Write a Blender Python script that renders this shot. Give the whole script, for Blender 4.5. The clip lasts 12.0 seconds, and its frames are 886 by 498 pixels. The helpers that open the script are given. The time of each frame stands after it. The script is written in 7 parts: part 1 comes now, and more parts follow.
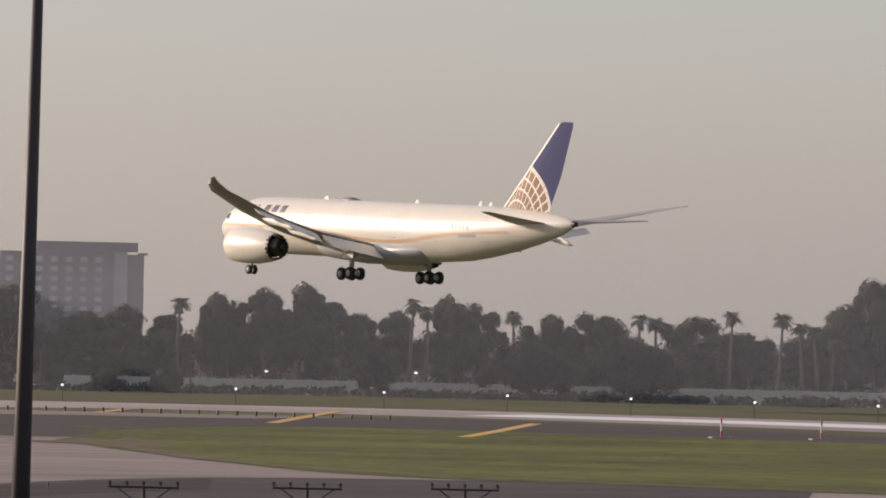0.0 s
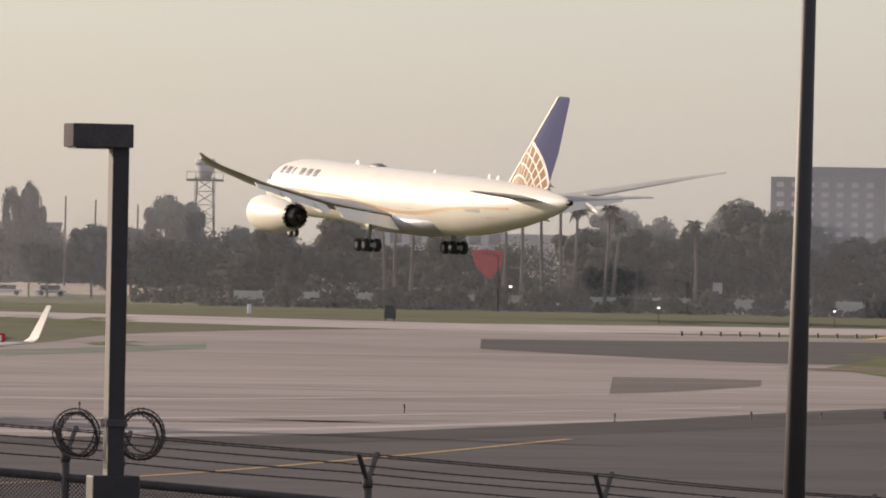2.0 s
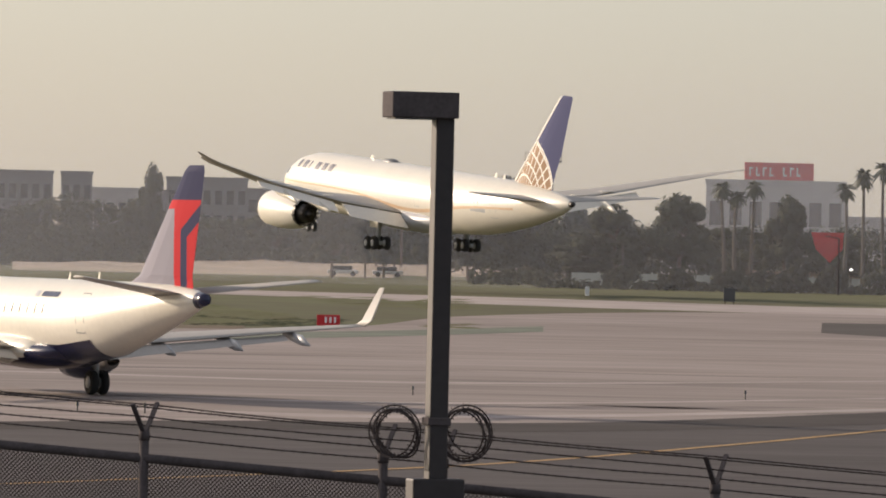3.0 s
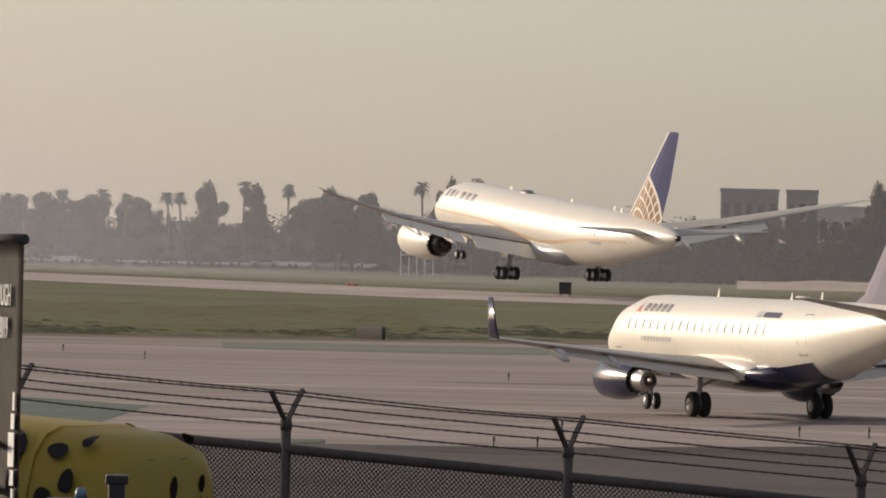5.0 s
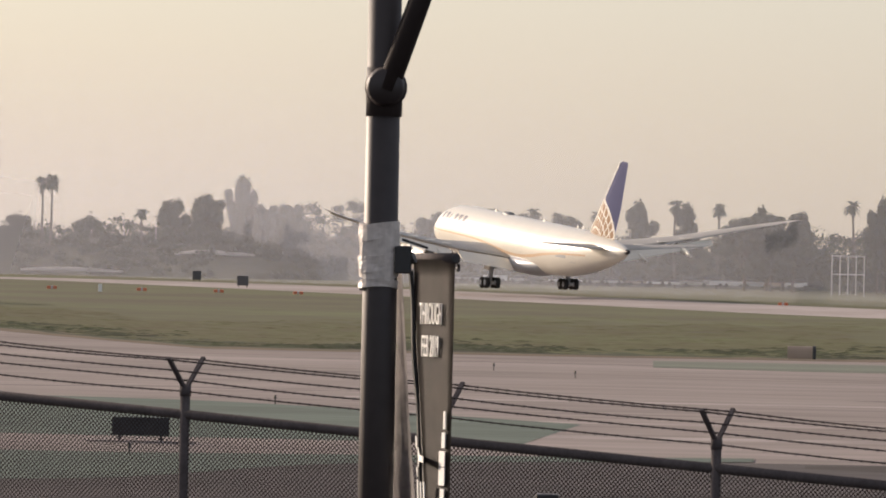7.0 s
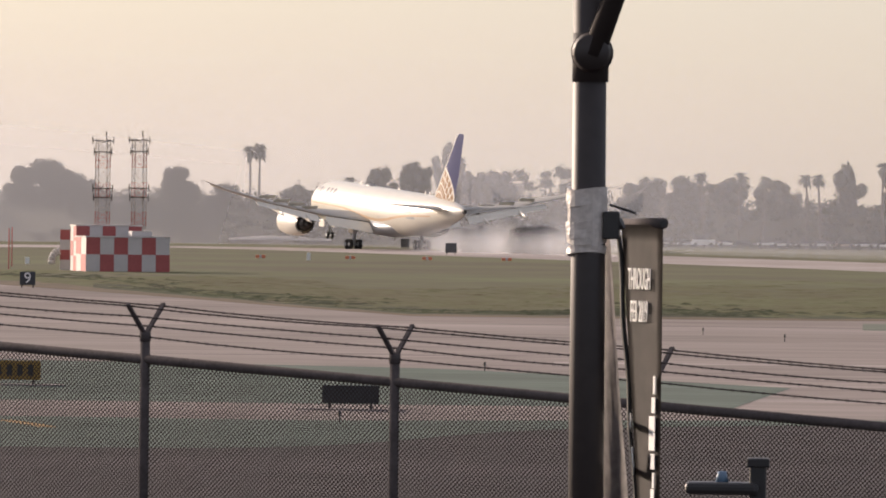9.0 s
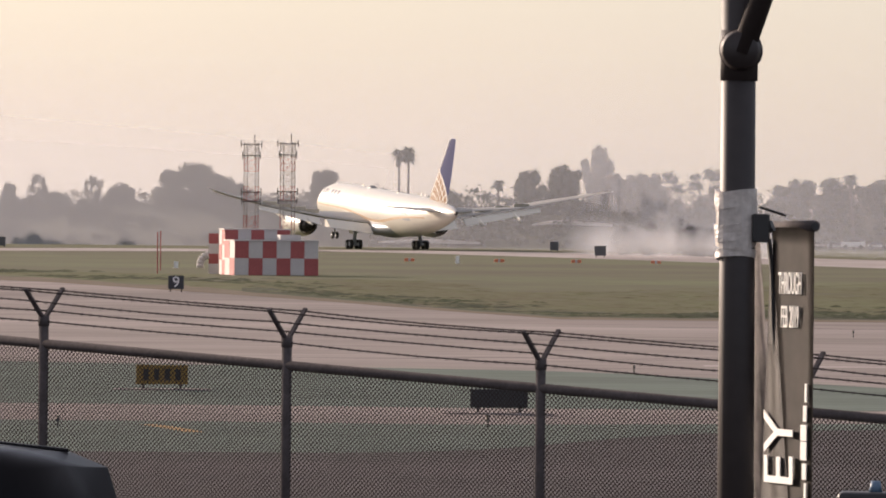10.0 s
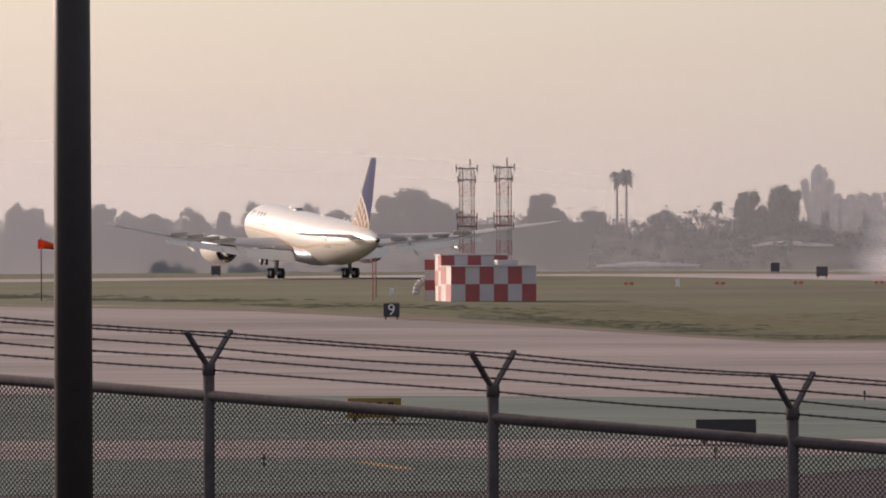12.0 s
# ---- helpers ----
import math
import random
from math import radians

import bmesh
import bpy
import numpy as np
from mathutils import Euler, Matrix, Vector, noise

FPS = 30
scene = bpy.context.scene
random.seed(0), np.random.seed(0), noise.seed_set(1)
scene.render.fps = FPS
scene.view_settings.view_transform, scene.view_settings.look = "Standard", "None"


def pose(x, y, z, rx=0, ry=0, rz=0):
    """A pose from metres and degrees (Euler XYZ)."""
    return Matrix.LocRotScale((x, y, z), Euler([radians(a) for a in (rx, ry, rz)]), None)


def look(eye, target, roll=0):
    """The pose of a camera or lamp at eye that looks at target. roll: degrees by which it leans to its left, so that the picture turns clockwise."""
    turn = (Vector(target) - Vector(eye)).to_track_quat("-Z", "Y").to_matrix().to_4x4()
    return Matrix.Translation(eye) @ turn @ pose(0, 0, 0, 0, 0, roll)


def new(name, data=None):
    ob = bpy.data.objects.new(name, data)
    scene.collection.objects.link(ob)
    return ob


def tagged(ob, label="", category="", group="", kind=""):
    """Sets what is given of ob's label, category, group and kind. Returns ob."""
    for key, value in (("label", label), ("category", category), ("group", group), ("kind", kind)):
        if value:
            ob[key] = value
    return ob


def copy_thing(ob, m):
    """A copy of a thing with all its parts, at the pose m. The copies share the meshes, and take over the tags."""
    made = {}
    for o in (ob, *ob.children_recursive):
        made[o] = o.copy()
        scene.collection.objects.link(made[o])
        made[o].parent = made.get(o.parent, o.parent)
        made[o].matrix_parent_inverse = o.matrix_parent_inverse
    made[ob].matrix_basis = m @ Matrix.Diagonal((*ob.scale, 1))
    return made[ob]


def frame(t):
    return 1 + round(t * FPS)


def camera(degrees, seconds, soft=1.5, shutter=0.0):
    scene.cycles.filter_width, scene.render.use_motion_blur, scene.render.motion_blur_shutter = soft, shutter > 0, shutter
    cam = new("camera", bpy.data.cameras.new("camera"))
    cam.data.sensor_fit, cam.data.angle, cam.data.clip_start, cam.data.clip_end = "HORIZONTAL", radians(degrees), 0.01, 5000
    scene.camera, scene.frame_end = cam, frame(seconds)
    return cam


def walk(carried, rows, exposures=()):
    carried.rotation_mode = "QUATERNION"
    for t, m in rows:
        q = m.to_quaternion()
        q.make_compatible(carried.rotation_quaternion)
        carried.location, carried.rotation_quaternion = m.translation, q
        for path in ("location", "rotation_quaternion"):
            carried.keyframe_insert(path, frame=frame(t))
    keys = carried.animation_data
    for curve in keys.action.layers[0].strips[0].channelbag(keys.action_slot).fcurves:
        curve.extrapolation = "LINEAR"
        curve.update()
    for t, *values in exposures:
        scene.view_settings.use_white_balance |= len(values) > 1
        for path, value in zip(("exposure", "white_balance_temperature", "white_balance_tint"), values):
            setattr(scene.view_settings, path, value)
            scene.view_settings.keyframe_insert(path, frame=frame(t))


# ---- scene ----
# ---- camera and its way: eye x, y, bearing, tilt down, roll ----
EYE_Z = 7.0
CAM_ROWS = [
    (0, -3.906, -23.646, 16.3946, -0.7518, 1.262),
    (0.5, -3.508, -22.234, 15.0710, -0.6598, 1.230),
    (1, -3.147, -20.813, 13.4751, -0.3684, 1.193),
    (1.5, -2.818, -19.383, 12.3227, -0.2076, 1.061),
    (2, -2.034, -15.512, 10.4001, -0.0552, 1.064),
    (2.5, -1.372, -11.618, 8.9150, 0.0828, 1.260),
    (2.7, -1.161, -10.234, 8.4413, 0.1137, 1.272),
    (4.3, -0.047, -0.598, 4.7462, 0.1692, 1.334),
    (4.5, 0.000, 0.000, 4.1740, 0.1733, 1.324),
    (5, 0.000, 0.000, 2.1008, 0.1172, 1.281),
    (5.5, 0.000, 0.000, 0.0000, 0.0793, 1.318),
    (6, 0.000, 0.000, -0.2090, 0.0038, 1.517),
    (6.5, 0.000, 0.000, -1.0859, 0.0190, 1.363),
    (6.7, 0.000, 0.000, -1.2127, 0.0152, 1.350),
    (8.3, 0.000, 0.000, -1.7569, 0.3302, 0.848),
    (8.5, 0.000, 0.000, -2.0324, 0.3354, 0.773),
    (9, 0.000, 0.000, -2.8776, 0.3354, 0.702),
    (9.5, 0.000, 0.000, -3.6663, 0.3256, 0.572),
    (10, -0.037, 1.297, -4.0433, 0.3247, 0.551),
    (10.5, -0.216, 4.289, -4.3104, 0.2436, 0.342),
    (11, -0.42, 6.881, -4.9070, 0.0300, 0.096),
    (11.5, -0.665, 9.570, -5.2857, 0.0330, -0.129),
    (12, -0.915, 12.158, -5.7481, 0.1420, -0.279),
]
cam = camera(6.903, 12.0, soft=1.9)


def aim(ex, ey, bearing, down, roll):
    a, b = radians(bearing), radians(down)
    way = Vector((math.sin(a) * math.cos(b), math.cos(a) * math.cos(b), -math.sin(b)))
    eye = Vector((ex, ey, EYE_Z))
    return look(eye, eye + way * 500, roll)


EXPOSURE = [(0.0, 0.04, 6000, 20), (1.5, 0.33, 6050, 18), (2.5, 0.40, 6080, 14), (4.3, -0.09, 6150, 13), (5.0, -0.03, 6150, 14),
            (5.5, 0.24, 6100, 14), (8.3, 0.34, 6100, 18), (10.0, 0.42, 6100, 19), (10.5, 0.34, 6080, 20), (11.5, 0.06, 6050, 23), (12.0, 0.05, 6050, 23)]
walk(cam, [(r[0], aim(*r[1:])) for r in CAM_ROWS], EXPOSURE)

# ---- light: a low hazy afternoon sun, ahead and to one side ----
SUN_EL, SUN_BEARING = 15.0, -50.0
sun = new("sun", bpy.data.lights.new("sun", "SUN"))
sun.data.energy, sun.data.angle, sun.data.color = 4.8, radians(1.2), (1.0, 0.80, 0.58)
_a, _e = radians(SUN_BEARING), radians(SUN_EL)
SUN_WAY = Vector((math.sin(_a) * math.cos(_e), math.cos(_a) * math.cos(_e), math.sin(_e)))
sun.matrix_basis = look(SUN_WAY * 300, (0, 0, 0))
world = bpy.data.worlds.new("sky")
scene.world = world
world.use_nodes = True
_n = world.node_tree.nodes
_sky = _n.new("ShaderNodeTexSky")
_sky.sky_type, _sky.sun_disc = "NISHITA", False
_sky.sun_elevation, _sky.sun_rotation = radians(SUN_EL), radians(SUN_BEARING)
_sky.air_density, _sky.dust_density, _sky.ozone_density, _sky.altitude = 0.85, 1.8, 1.7, 30
_n["Background"].inputs[1].default_value = 0.142
# an even warm haze veils the whole dome
_veil = _n.new("ShaderNodeMix")
_veil.data_type = "RGBA"
_veil.inputs["Factor"].default_value = 0.5
_veil.inputs[7].default_value = (3.98, 3.5, 2.8, 1)
world.node_tree.links.new(_sky.outputs[0], _veil.inputs[6])
world.node_tree.links.new(_veil.outputs[2], _n["Background"].inputs[0])


# ---- materials ----
def mat(name, base, rough=0.6, metal=0.0, var=0.25, scale=1.0, fine=12.0, bump=0.0, stretch=(1, 1, 1), tint=None, coat=0.0, rnd=0.0):
    m = bpy.data.materials.new(name)
    m.use_nodes = True
    nt, nd = m.node_tree, m.node_tree.nodes
    bs = nd["Principled BSDF"]
    tc, mp = nd.new("ShaderNodeTexCoord"), nd.new("ShaderNodeMapping")
    mp.inputs["Scale"].default_value = stretch
    nt.links.new(tc.outputs["Object"], mp.inputs[0])
    a, b = nd.new("ShaderNodeTexNoise"), nd.new("ShaderNodeTexNoise")
    a.inputs["Scale"].default_value, b.inputs["Scale"].default_value = scale, scale * fine
    a.inputs["Detail"].default_value, b.inputs["Detail"].default_value = 3, 4
    for n in (a, b):
        nt.links.new(mp.outputs[0], n.inputs["Vector"])
    ad = nd.new("ShaderNodeMath")
    ad.operation = "ADD"
    nt.links.new(a.outputs[0], ad.inputs[0])
    nt.links.new(b.outputs[0], ad.inputs[1])
    out = ad.outputs[0]
    if rnd:
        oi, m1, a2 = nd.new("ShaderNodeObjectInfo"), nd.new("ShaderNodeMath"), nd.new("ShaderNodeMath")
        m1.operation, m1.inputs[1].default_value = "MULTIPLY_ADD", rnd
        m1.inputs[2].default_value = -rnd / 2
        nt.links.new(oi.outputs["Random"], m1.inputs[0])
        nt.links.new(out, a2.inputs[0])
        nt.links.new(m1.outputs[0], a2.inputs[1])
        out = a2.outputs[0]
    cr = nd.new("ShaderNodeValToRGB")
    lo = tint or tuple(c * (1 - var) for c in base)
    hi = tuple(min(1.0, c * (1 + var)) for c in base)
    cr.color_ramp.elements[0].position, cr.color_ramp.elements[1].position = 0.32, 0.68
    cr.color_ramp.elements[0].color, cr.color_ramp.elements[1].color = (*lo, 1), (*hi, 1)
    hf = nd.new("ShaderNodeMath")
    hf.operation, hf.inputs[1].default_value = "MULTIPLY", 0.5
    nt.links.new(out, hf.inputs[0])
    nt.links.new(hf.outputs[0], cr.inputs[0])
    nt.links.new(cr.outputs[0], bs.inputs["Base Color"])
    bs.inputs["Roughness"].default_value, bs.inputs["Metallic"].default_value = rough, metal
    bs.inputs["Coat Weight"].default_value = coat
    if rough > 0.93:
        bs.inputs["Specular IOR Level"].default_value = 0.142
    if bump:
        bp = nd.new("ShaderNodeBump")
        bp.inputs["Strength"].default_value = bump
        nt.links.new(b.outputs[0], bp.inputs["Height"])
        nt.links.new(bp.outputs[0], bs.inputs["Normal"])
    return m


def see_through(name, color, amount, scale=0.05, fall=0.0, soft=False):
    """Thin hazy or smoky sheet: mostly clear, the rest scatters daylight."""
    m = bpy.data.materials.new(name)
    m.use_nodes = True
    nt, nd = m.node_tree, m.node_tree.nodes
    nd.remove(nd["Principled BSDF"])
    tr, tl, df = nd.new("ShaderNodeBsdfTransparent"), nd.new("ShaderNodeBsdfTranslucent"), nd.new("ShaderNodeBsdfDiffuse")
    tl.inputs[0].default_value = df.inputs[0].default_value = (*color, 1)
    m1, m2 = nd.new("ShaderNodeMixShader"), nd.new("ShaderNodeMixShader")
    nt.links.new(tl.outputs[0], m1.inputs[1])
    nt.links.new(df.outputs[0], m1.inputs[2])
    tc, nz, ml = nd.new("ShaderNodeTexCoord"), nd.new("ShaderNodeTexNoise"), nd.new("ShaderNodeMath")
    nz.inputs["Scale"].default_value = scale
    nz.inputs["Detail"].default_value = 4
    nt.links.new(tc.outputs["Object"], nz.inputs["Vector"])
    ml.operation = "MULTIPLY_ADD"
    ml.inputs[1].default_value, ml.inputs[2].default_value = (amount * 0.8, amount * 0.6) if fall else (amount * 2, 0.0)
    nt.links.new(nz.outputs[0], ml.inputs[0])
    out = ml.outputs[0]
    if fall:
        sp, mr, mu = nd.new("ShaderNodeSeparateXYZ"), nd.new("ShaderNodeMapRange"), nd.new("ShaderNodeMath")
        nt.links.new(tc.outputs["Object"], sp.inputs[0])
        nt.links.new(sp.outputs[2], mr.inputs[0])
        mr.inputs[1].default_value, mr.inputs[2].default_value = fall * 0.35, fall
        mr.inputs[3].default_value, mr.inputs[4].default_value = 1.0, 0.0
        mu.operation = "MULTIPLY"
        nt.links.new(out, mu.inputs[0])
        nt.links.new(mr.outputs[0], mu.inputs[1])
        # sheet density by x sets how pale the trees look: highest west, least mid
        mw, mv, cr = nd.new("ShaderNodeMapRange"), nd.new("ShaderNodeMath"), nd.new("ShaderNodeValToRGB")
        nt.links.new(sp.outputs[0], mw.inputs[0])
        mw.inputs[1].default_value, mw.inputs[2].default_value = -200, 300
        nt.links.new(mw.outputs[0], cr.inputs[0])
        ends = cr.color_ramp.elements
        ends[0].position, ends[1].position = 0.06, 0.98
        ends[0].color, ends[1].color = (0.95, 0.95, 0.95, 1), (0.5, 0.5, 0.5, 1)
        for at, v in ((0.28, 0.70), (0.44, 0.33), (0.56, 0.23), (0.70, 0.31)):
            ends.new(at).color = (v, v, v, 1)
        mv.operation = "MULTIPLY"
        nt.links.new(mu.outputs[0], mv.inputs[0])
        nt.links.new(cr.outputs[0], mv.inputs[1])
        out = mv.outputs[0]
    if soft:
        ln, mr, mu = nd.new("ShaderNodeVectorMath"), nd.new("ShaderNodeMapRange"), nd.new("ShaderNodeMath")
        fl = nd.new("ShaderNodeVectorMath")
        fl.operation, fl.inputs[1].default_value = "MULTIPLY", (1, 0, 1)
        nt.links.new(tc.outputs["Object"], fl.inputs[0])
        ln.operation = "LENGTH"
        nt.links.new(fl.outputs[0], ln.inputs[0])
        nt.links.new(ln.outputs["Value"], mr.inputs[0])
        mr.interpolation_type = "SMOOTHSTEP"
        mr.inputs[1].default_value, mr.inputs[2].default_value = 0.1, 1.0
        mr.inputs[3].default_value, mr.inputs[4].default_value = 1.0, 0.0
        mu.operation = "MULTIPLY"
        nt.links.new(out, mu.inputs[0])
        nt.links.new(mr.outputs[0], mu.inputs[1])
        out = mu.outputs[0]
    nt.links.new(out, m2.inputs[0])
    nt.links.new(tr.outputs[0], m2.inputs[1])
    nt.links.new(m1.outputs[0], m2.inputs[2])
    nt.links.new(m2.outputs[0], nd["Material Output"].inputs[0])
    return m


M = {}
M["grass"] = mat("airfield_grass", (0.082, 0.09, 0.04), 0.95, var=0.5, scale=0.016, fine=11, bump=0.4, stretch=(1.0, 1.6, 1), tint=(0.085, 0.07, 0.046))
M["island"] = mat("green_grass", (0.10, 0.108, 0.028), 0.95, var=0.6, scale=0.04, fine=14, bump=0.3)
# long grass with the shade of the infield's near slope in its colour
M["rank"] = mat("rank_grass", (0.046, 0.056, 0.022), 0.95, var=0.5, scale=0.05, fine=9, bump=0.4, tint=(0.036, 0.034, 0.02))
M["concrete"] = mat("weathered_concrete", (0.25, 0.212, 0.195), 0.94, var=0.34, scale=0.014, fine=9, stretch=(0.6, 2.6, 1))
M["runway"] = mat("runway_concrete", (0.345, 0.30, 0.28), 0.95, var=0.25, scale=0.02, fine=8)
M["asphalt"] = mat("dark_asphalt", (0.071, 0.062, 0.062), 0.97, var=0.3, scale=0.02, fine=10, stretch=(1, 4, 1))
M["shoulder"] = mat("shoulder_asphalt", (0.075, 0.066, 0.062), 0.97, var=0.2, scale=0.02, fine=10, stretch=(1, 4, 1))
M["greenpaint"] = mat("green_painted_pavement", (0.10, 0.128, 0.106), 0.94, var=0.3, scale=0.03, fine=8, stretch=(1, 4, 1))
M["yellowline"] = mat("yellow_line_paint", (0.55, 0.35, 0.08), 0.7, var=0.2, scale=0.3)
M["soil"] = mat("bare_soil", (0.14, 0.11, 0.075), 0.95, var=0.3, scale=0.15, bump=0.2)
M["hill"] = mat("scrub_hillside", (0.075, 0.07, 0.045), 0.95, var=0.5, scale=0.03, fine=6, bump=0.5)
M["leaf"] = mat("foliage", (0.06, 0.064, 0.044), 0.96, var=0.28, scale=0.5, fine=4, rnd=0.35)
M["leafdark"] = mat("dark_foliage", (0.05, 0.053, 0.036), 0.96, var=0.28, scale=0.5, fine=4, rnd=0.3)
# foliage colour darkened to offset the haze sheet that stands before these trees
M["leafshade"] = mat("foliage_darkened_against_haze", (0.016, 0.018, 0.011), 0.96, var=0.4, scale=0.5, fine=4, rnd=0.3)
M["palmleaf"] = mat("palm_frond", (0.05, 0.055, 0.03), 0.7, var=0.3, scale=1.0, rnd=0.2)
M["bark"] = mat("bark", (0.11, 0.085, 0.065), 0.9, var=0.3, scale=1.5, bump=0.4)
M["palmbark"] = mat("palm_trunk", (0.09, 0.075, 0.06), 0.9, var=0.3, scale=2.0, bump=0.4)
M["white"] = mat("white_aircraft_paint", (0.71, 0.675, 0.585), 0.36, var=0.06, scale=0.3, coat=0.12)
M["grey"] = mat("grey_aircraft_paint", (0.42, 0.43, 0.44), 0.4, var=0.08, scale=0.4)
M["wing"] = mat("wing_paint", (0.40, 0.38, 0.35), 0.6, var=0.08, scale=0.4)
M["wingdark"] = mat("flap_track_grey", (0.2, 0.2, 0.2), 0.5, var=0.1, scale=0.5)
M["navy"] = mat("navy_paint", (0.013, 0.015, 0.048), 0.22, var=0.1, scale=0.5)
M["name"] = mat("faded_navy_print", (0.13, 0.13, 0.16), 0.5, var=0.1, scale=0.5)
M["red"] = mat("red_paint", (0.62, 0.03, 0.025), 0.35, var=0.08, scale=0.4, coat=0.3)
M["gold"] = mat("gold_stripe_paint", (0.60, 0.43, 0.27), 0.5, var=0.1, scale=0.5)
M["darkmetal"] = mat("dark_exhaust_metal", (0.05, 0.045, 0.042), 0.45, 0.6, var=0.25, scale=1.5)
M["steel"] = mat("bare_steel", (0.5, 0.49, 0.47), 0.35, 0.9, var=0.1, scale=1.0)
M["tyre"] = mat("tyre_rubber", (0.018, 0.018, 0.018), 0.85, var=0.2, scale=2.0)
M["pane"] = mat("dark_window_glass", (0.03, 0.033, 0.04), 0.15, var=0.1, scale=1.0)
M["cabinpane"] = mat("cabin_window_glass", (0.065, 0.058, 0.056), 0.4, var=0.1, scale=1.0)
M["pole"] = mat("dark_painted_pole", (0.024, 0.018, 0.018), 0.55, 0.0, var=0.25, scale=1.2, fine=8, bump=0.05)
M["galv"] = mat("weathered_galvanised_steel", (0.085, 0.074, 0.074), 0.94, 0.0, var=0.25, scale=4, fine=6)
M["wire"] = mat("rusty_fence_wire", (0.05, 0.042, 0.042), 0.94, 0.0, var=0.25, scale=6)
M["signwhite"] = mat("sign_white", (0.75, 0.74, 0.72), 0.5, var=0.05, scale=1)
M["signblack"] = mat("sign_black", (0.02, 0.02, 0.022), 0.5, var=0.1, scale=1)
M["boardnavy"] = mat("faded_black_board", (0.045, 0.047, 0.055), 0.8, var=0.2, scale=1)
# board colour lifted from black to grey for the haze before the boards
M["boardgrey"] = mat("dark_board_paled_for_haze", (0.10, 0.098, 0.1), 0.8, var=0.2, scale=1)
M["signyellow"] = mat("sign_yellow", (0.24, 0.145, 0.028), 0.7, var=0.1, scale=1)
M["checkred"] = mat("faded_red_paint", (0.36, 0.085, 0.08), 0.6, var=0.2, scale=0.6)
M["checkwhite"] = mat("faded_white_paint", (0.54, 0.50, 0.48), 0.6, var=0.1, scale=0.6)
M["marker"] = mat("faded_orange_plastic", (0.62, 0.19, 0.09), 0.7, var=0.2, scale=1)
M["orange"] = mat("orange_fabric", (0.75, 0.13, 0.03), 0.8, var=0.1, scale=1)
M["concwall"] = mat("precast_wall", (0.46, 0.46, 0.40), 0.85, var=0.2, scale=0.08, fine=8)
M["hotel"] = mat("grey_concrete_facade", (0.15, 0.145, 0.15), 0.8, var=0.12, scale=0.05, fine=8)
M["hotellight"] = mat("pale_concrete_facade", (0.36, 0.35, 0.33), 0.8, var=0.1, scale=0.05, fine=8)
M["store"] = mat("pale_stucco", (0.44, 0.42, 0.40), 0.85, var=0.12, scale=0.1, fine=8)
M["tan"] = mat("tan_stucco", (0.36, 0.28, 0.21), 0.85, var=0.12, scale=0.1, fine=8)
M["redsheet"] = mat("red_sheeting", (0.5, 0.02, 0.025), 0.7, var=0.15, scale=0.3)
M["busyellow"] = mat("bus_yellow_paint", (0.26, 0.185, 0.009), 0.6, var=0.05, scale=0.6)
M["busblack"] = mat("bus_black_paint", (0.012, 0.012, 0.013), 0.6, var=0.1, scale=1)
M["carblack"] = mat("black_car_paint", (0.006, 0.006, 0.008), 0.3, var=0.1, scale=1)
for _k in ("carblack", "busblack"):
    M[_k].node_tree.nodes["Principled BSDF"].inputs["IOR"].default_value = 1.2
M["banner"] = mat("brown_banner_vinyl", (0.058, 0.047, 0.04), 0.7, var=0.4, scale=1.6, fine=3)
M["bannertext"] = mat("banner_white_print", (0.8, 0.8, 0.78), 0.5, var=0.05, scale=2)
# paler banner vinyl: sunlight on the rear fold put into its colour
M["bannersunlit"] = mat("banner_paled_as_sunlit", (0.15, 0.13, 0.125), 0.7, var=0.5, scale=2.5, fine=4)
M["patch"] = mat("repaired_pavement", (0.13, 0.108, 0.097), 0.95, var=0.35, scale=0.03, fine=8, stretch=(0.5, 4, 1))
# darker asphalt for the taxiway's far margin
M["rubber"] = mat("dark_margin_asphalt", (0.05, 0.042, 0.04), 0.97, var=0.35, scale=0.03, fine=8, stretch=(0.6, 4, 1))
M["fadedline"] = mat("faded_line_paint", (0.32, 0.19, 0.06), 0.9, var=0.3, scale=0.4)
M["smear"] = mat("tyre_smeared_concrete", (0.185, 0.157, 0.147), 0.95, var=0.3, scale=0.03, fine=9, stretch=(0.6, 2.6, 1))
M["tuft"] = mat("grass_tuft", (0.09, 0.1, 0.042), 0.96, var=0.4, scale=0.02, fine=20, tint=(0.1, 0.08, 0.042))
M["tape"] = mat("pale_wrap_tape", (0.52, 0.48, 0.45), 0.4, var=0.2, scale=7, fine=4, bump=0.3)
M["sand"] = mat("sunlit_sand", (0.3, 0.235, 0.17), 0.9, var=0.3, scale=0.05, fine=8)
M["mastgrey"] = mat("weathered_mast_paint", (0.30, 0.27, 0.25), 0.6, var=0.15, scale=1)
M["mastred"] = mat("rusty_mast_paint", (0.30, 0.09, 0.075), 0.6, var=0.2, scale=1)
M["faded"] = mat("faded_green_pavement", (0.15, 0.165, 0.13), 0.94, var=0.3, scale=0.05, fine=6, stretch=(0.5, 4, 1))
M["blue"] = mat("blue_cap_plastic", (0.12, 0.2, 0.3), 0.5, var=0.1, scale=4)


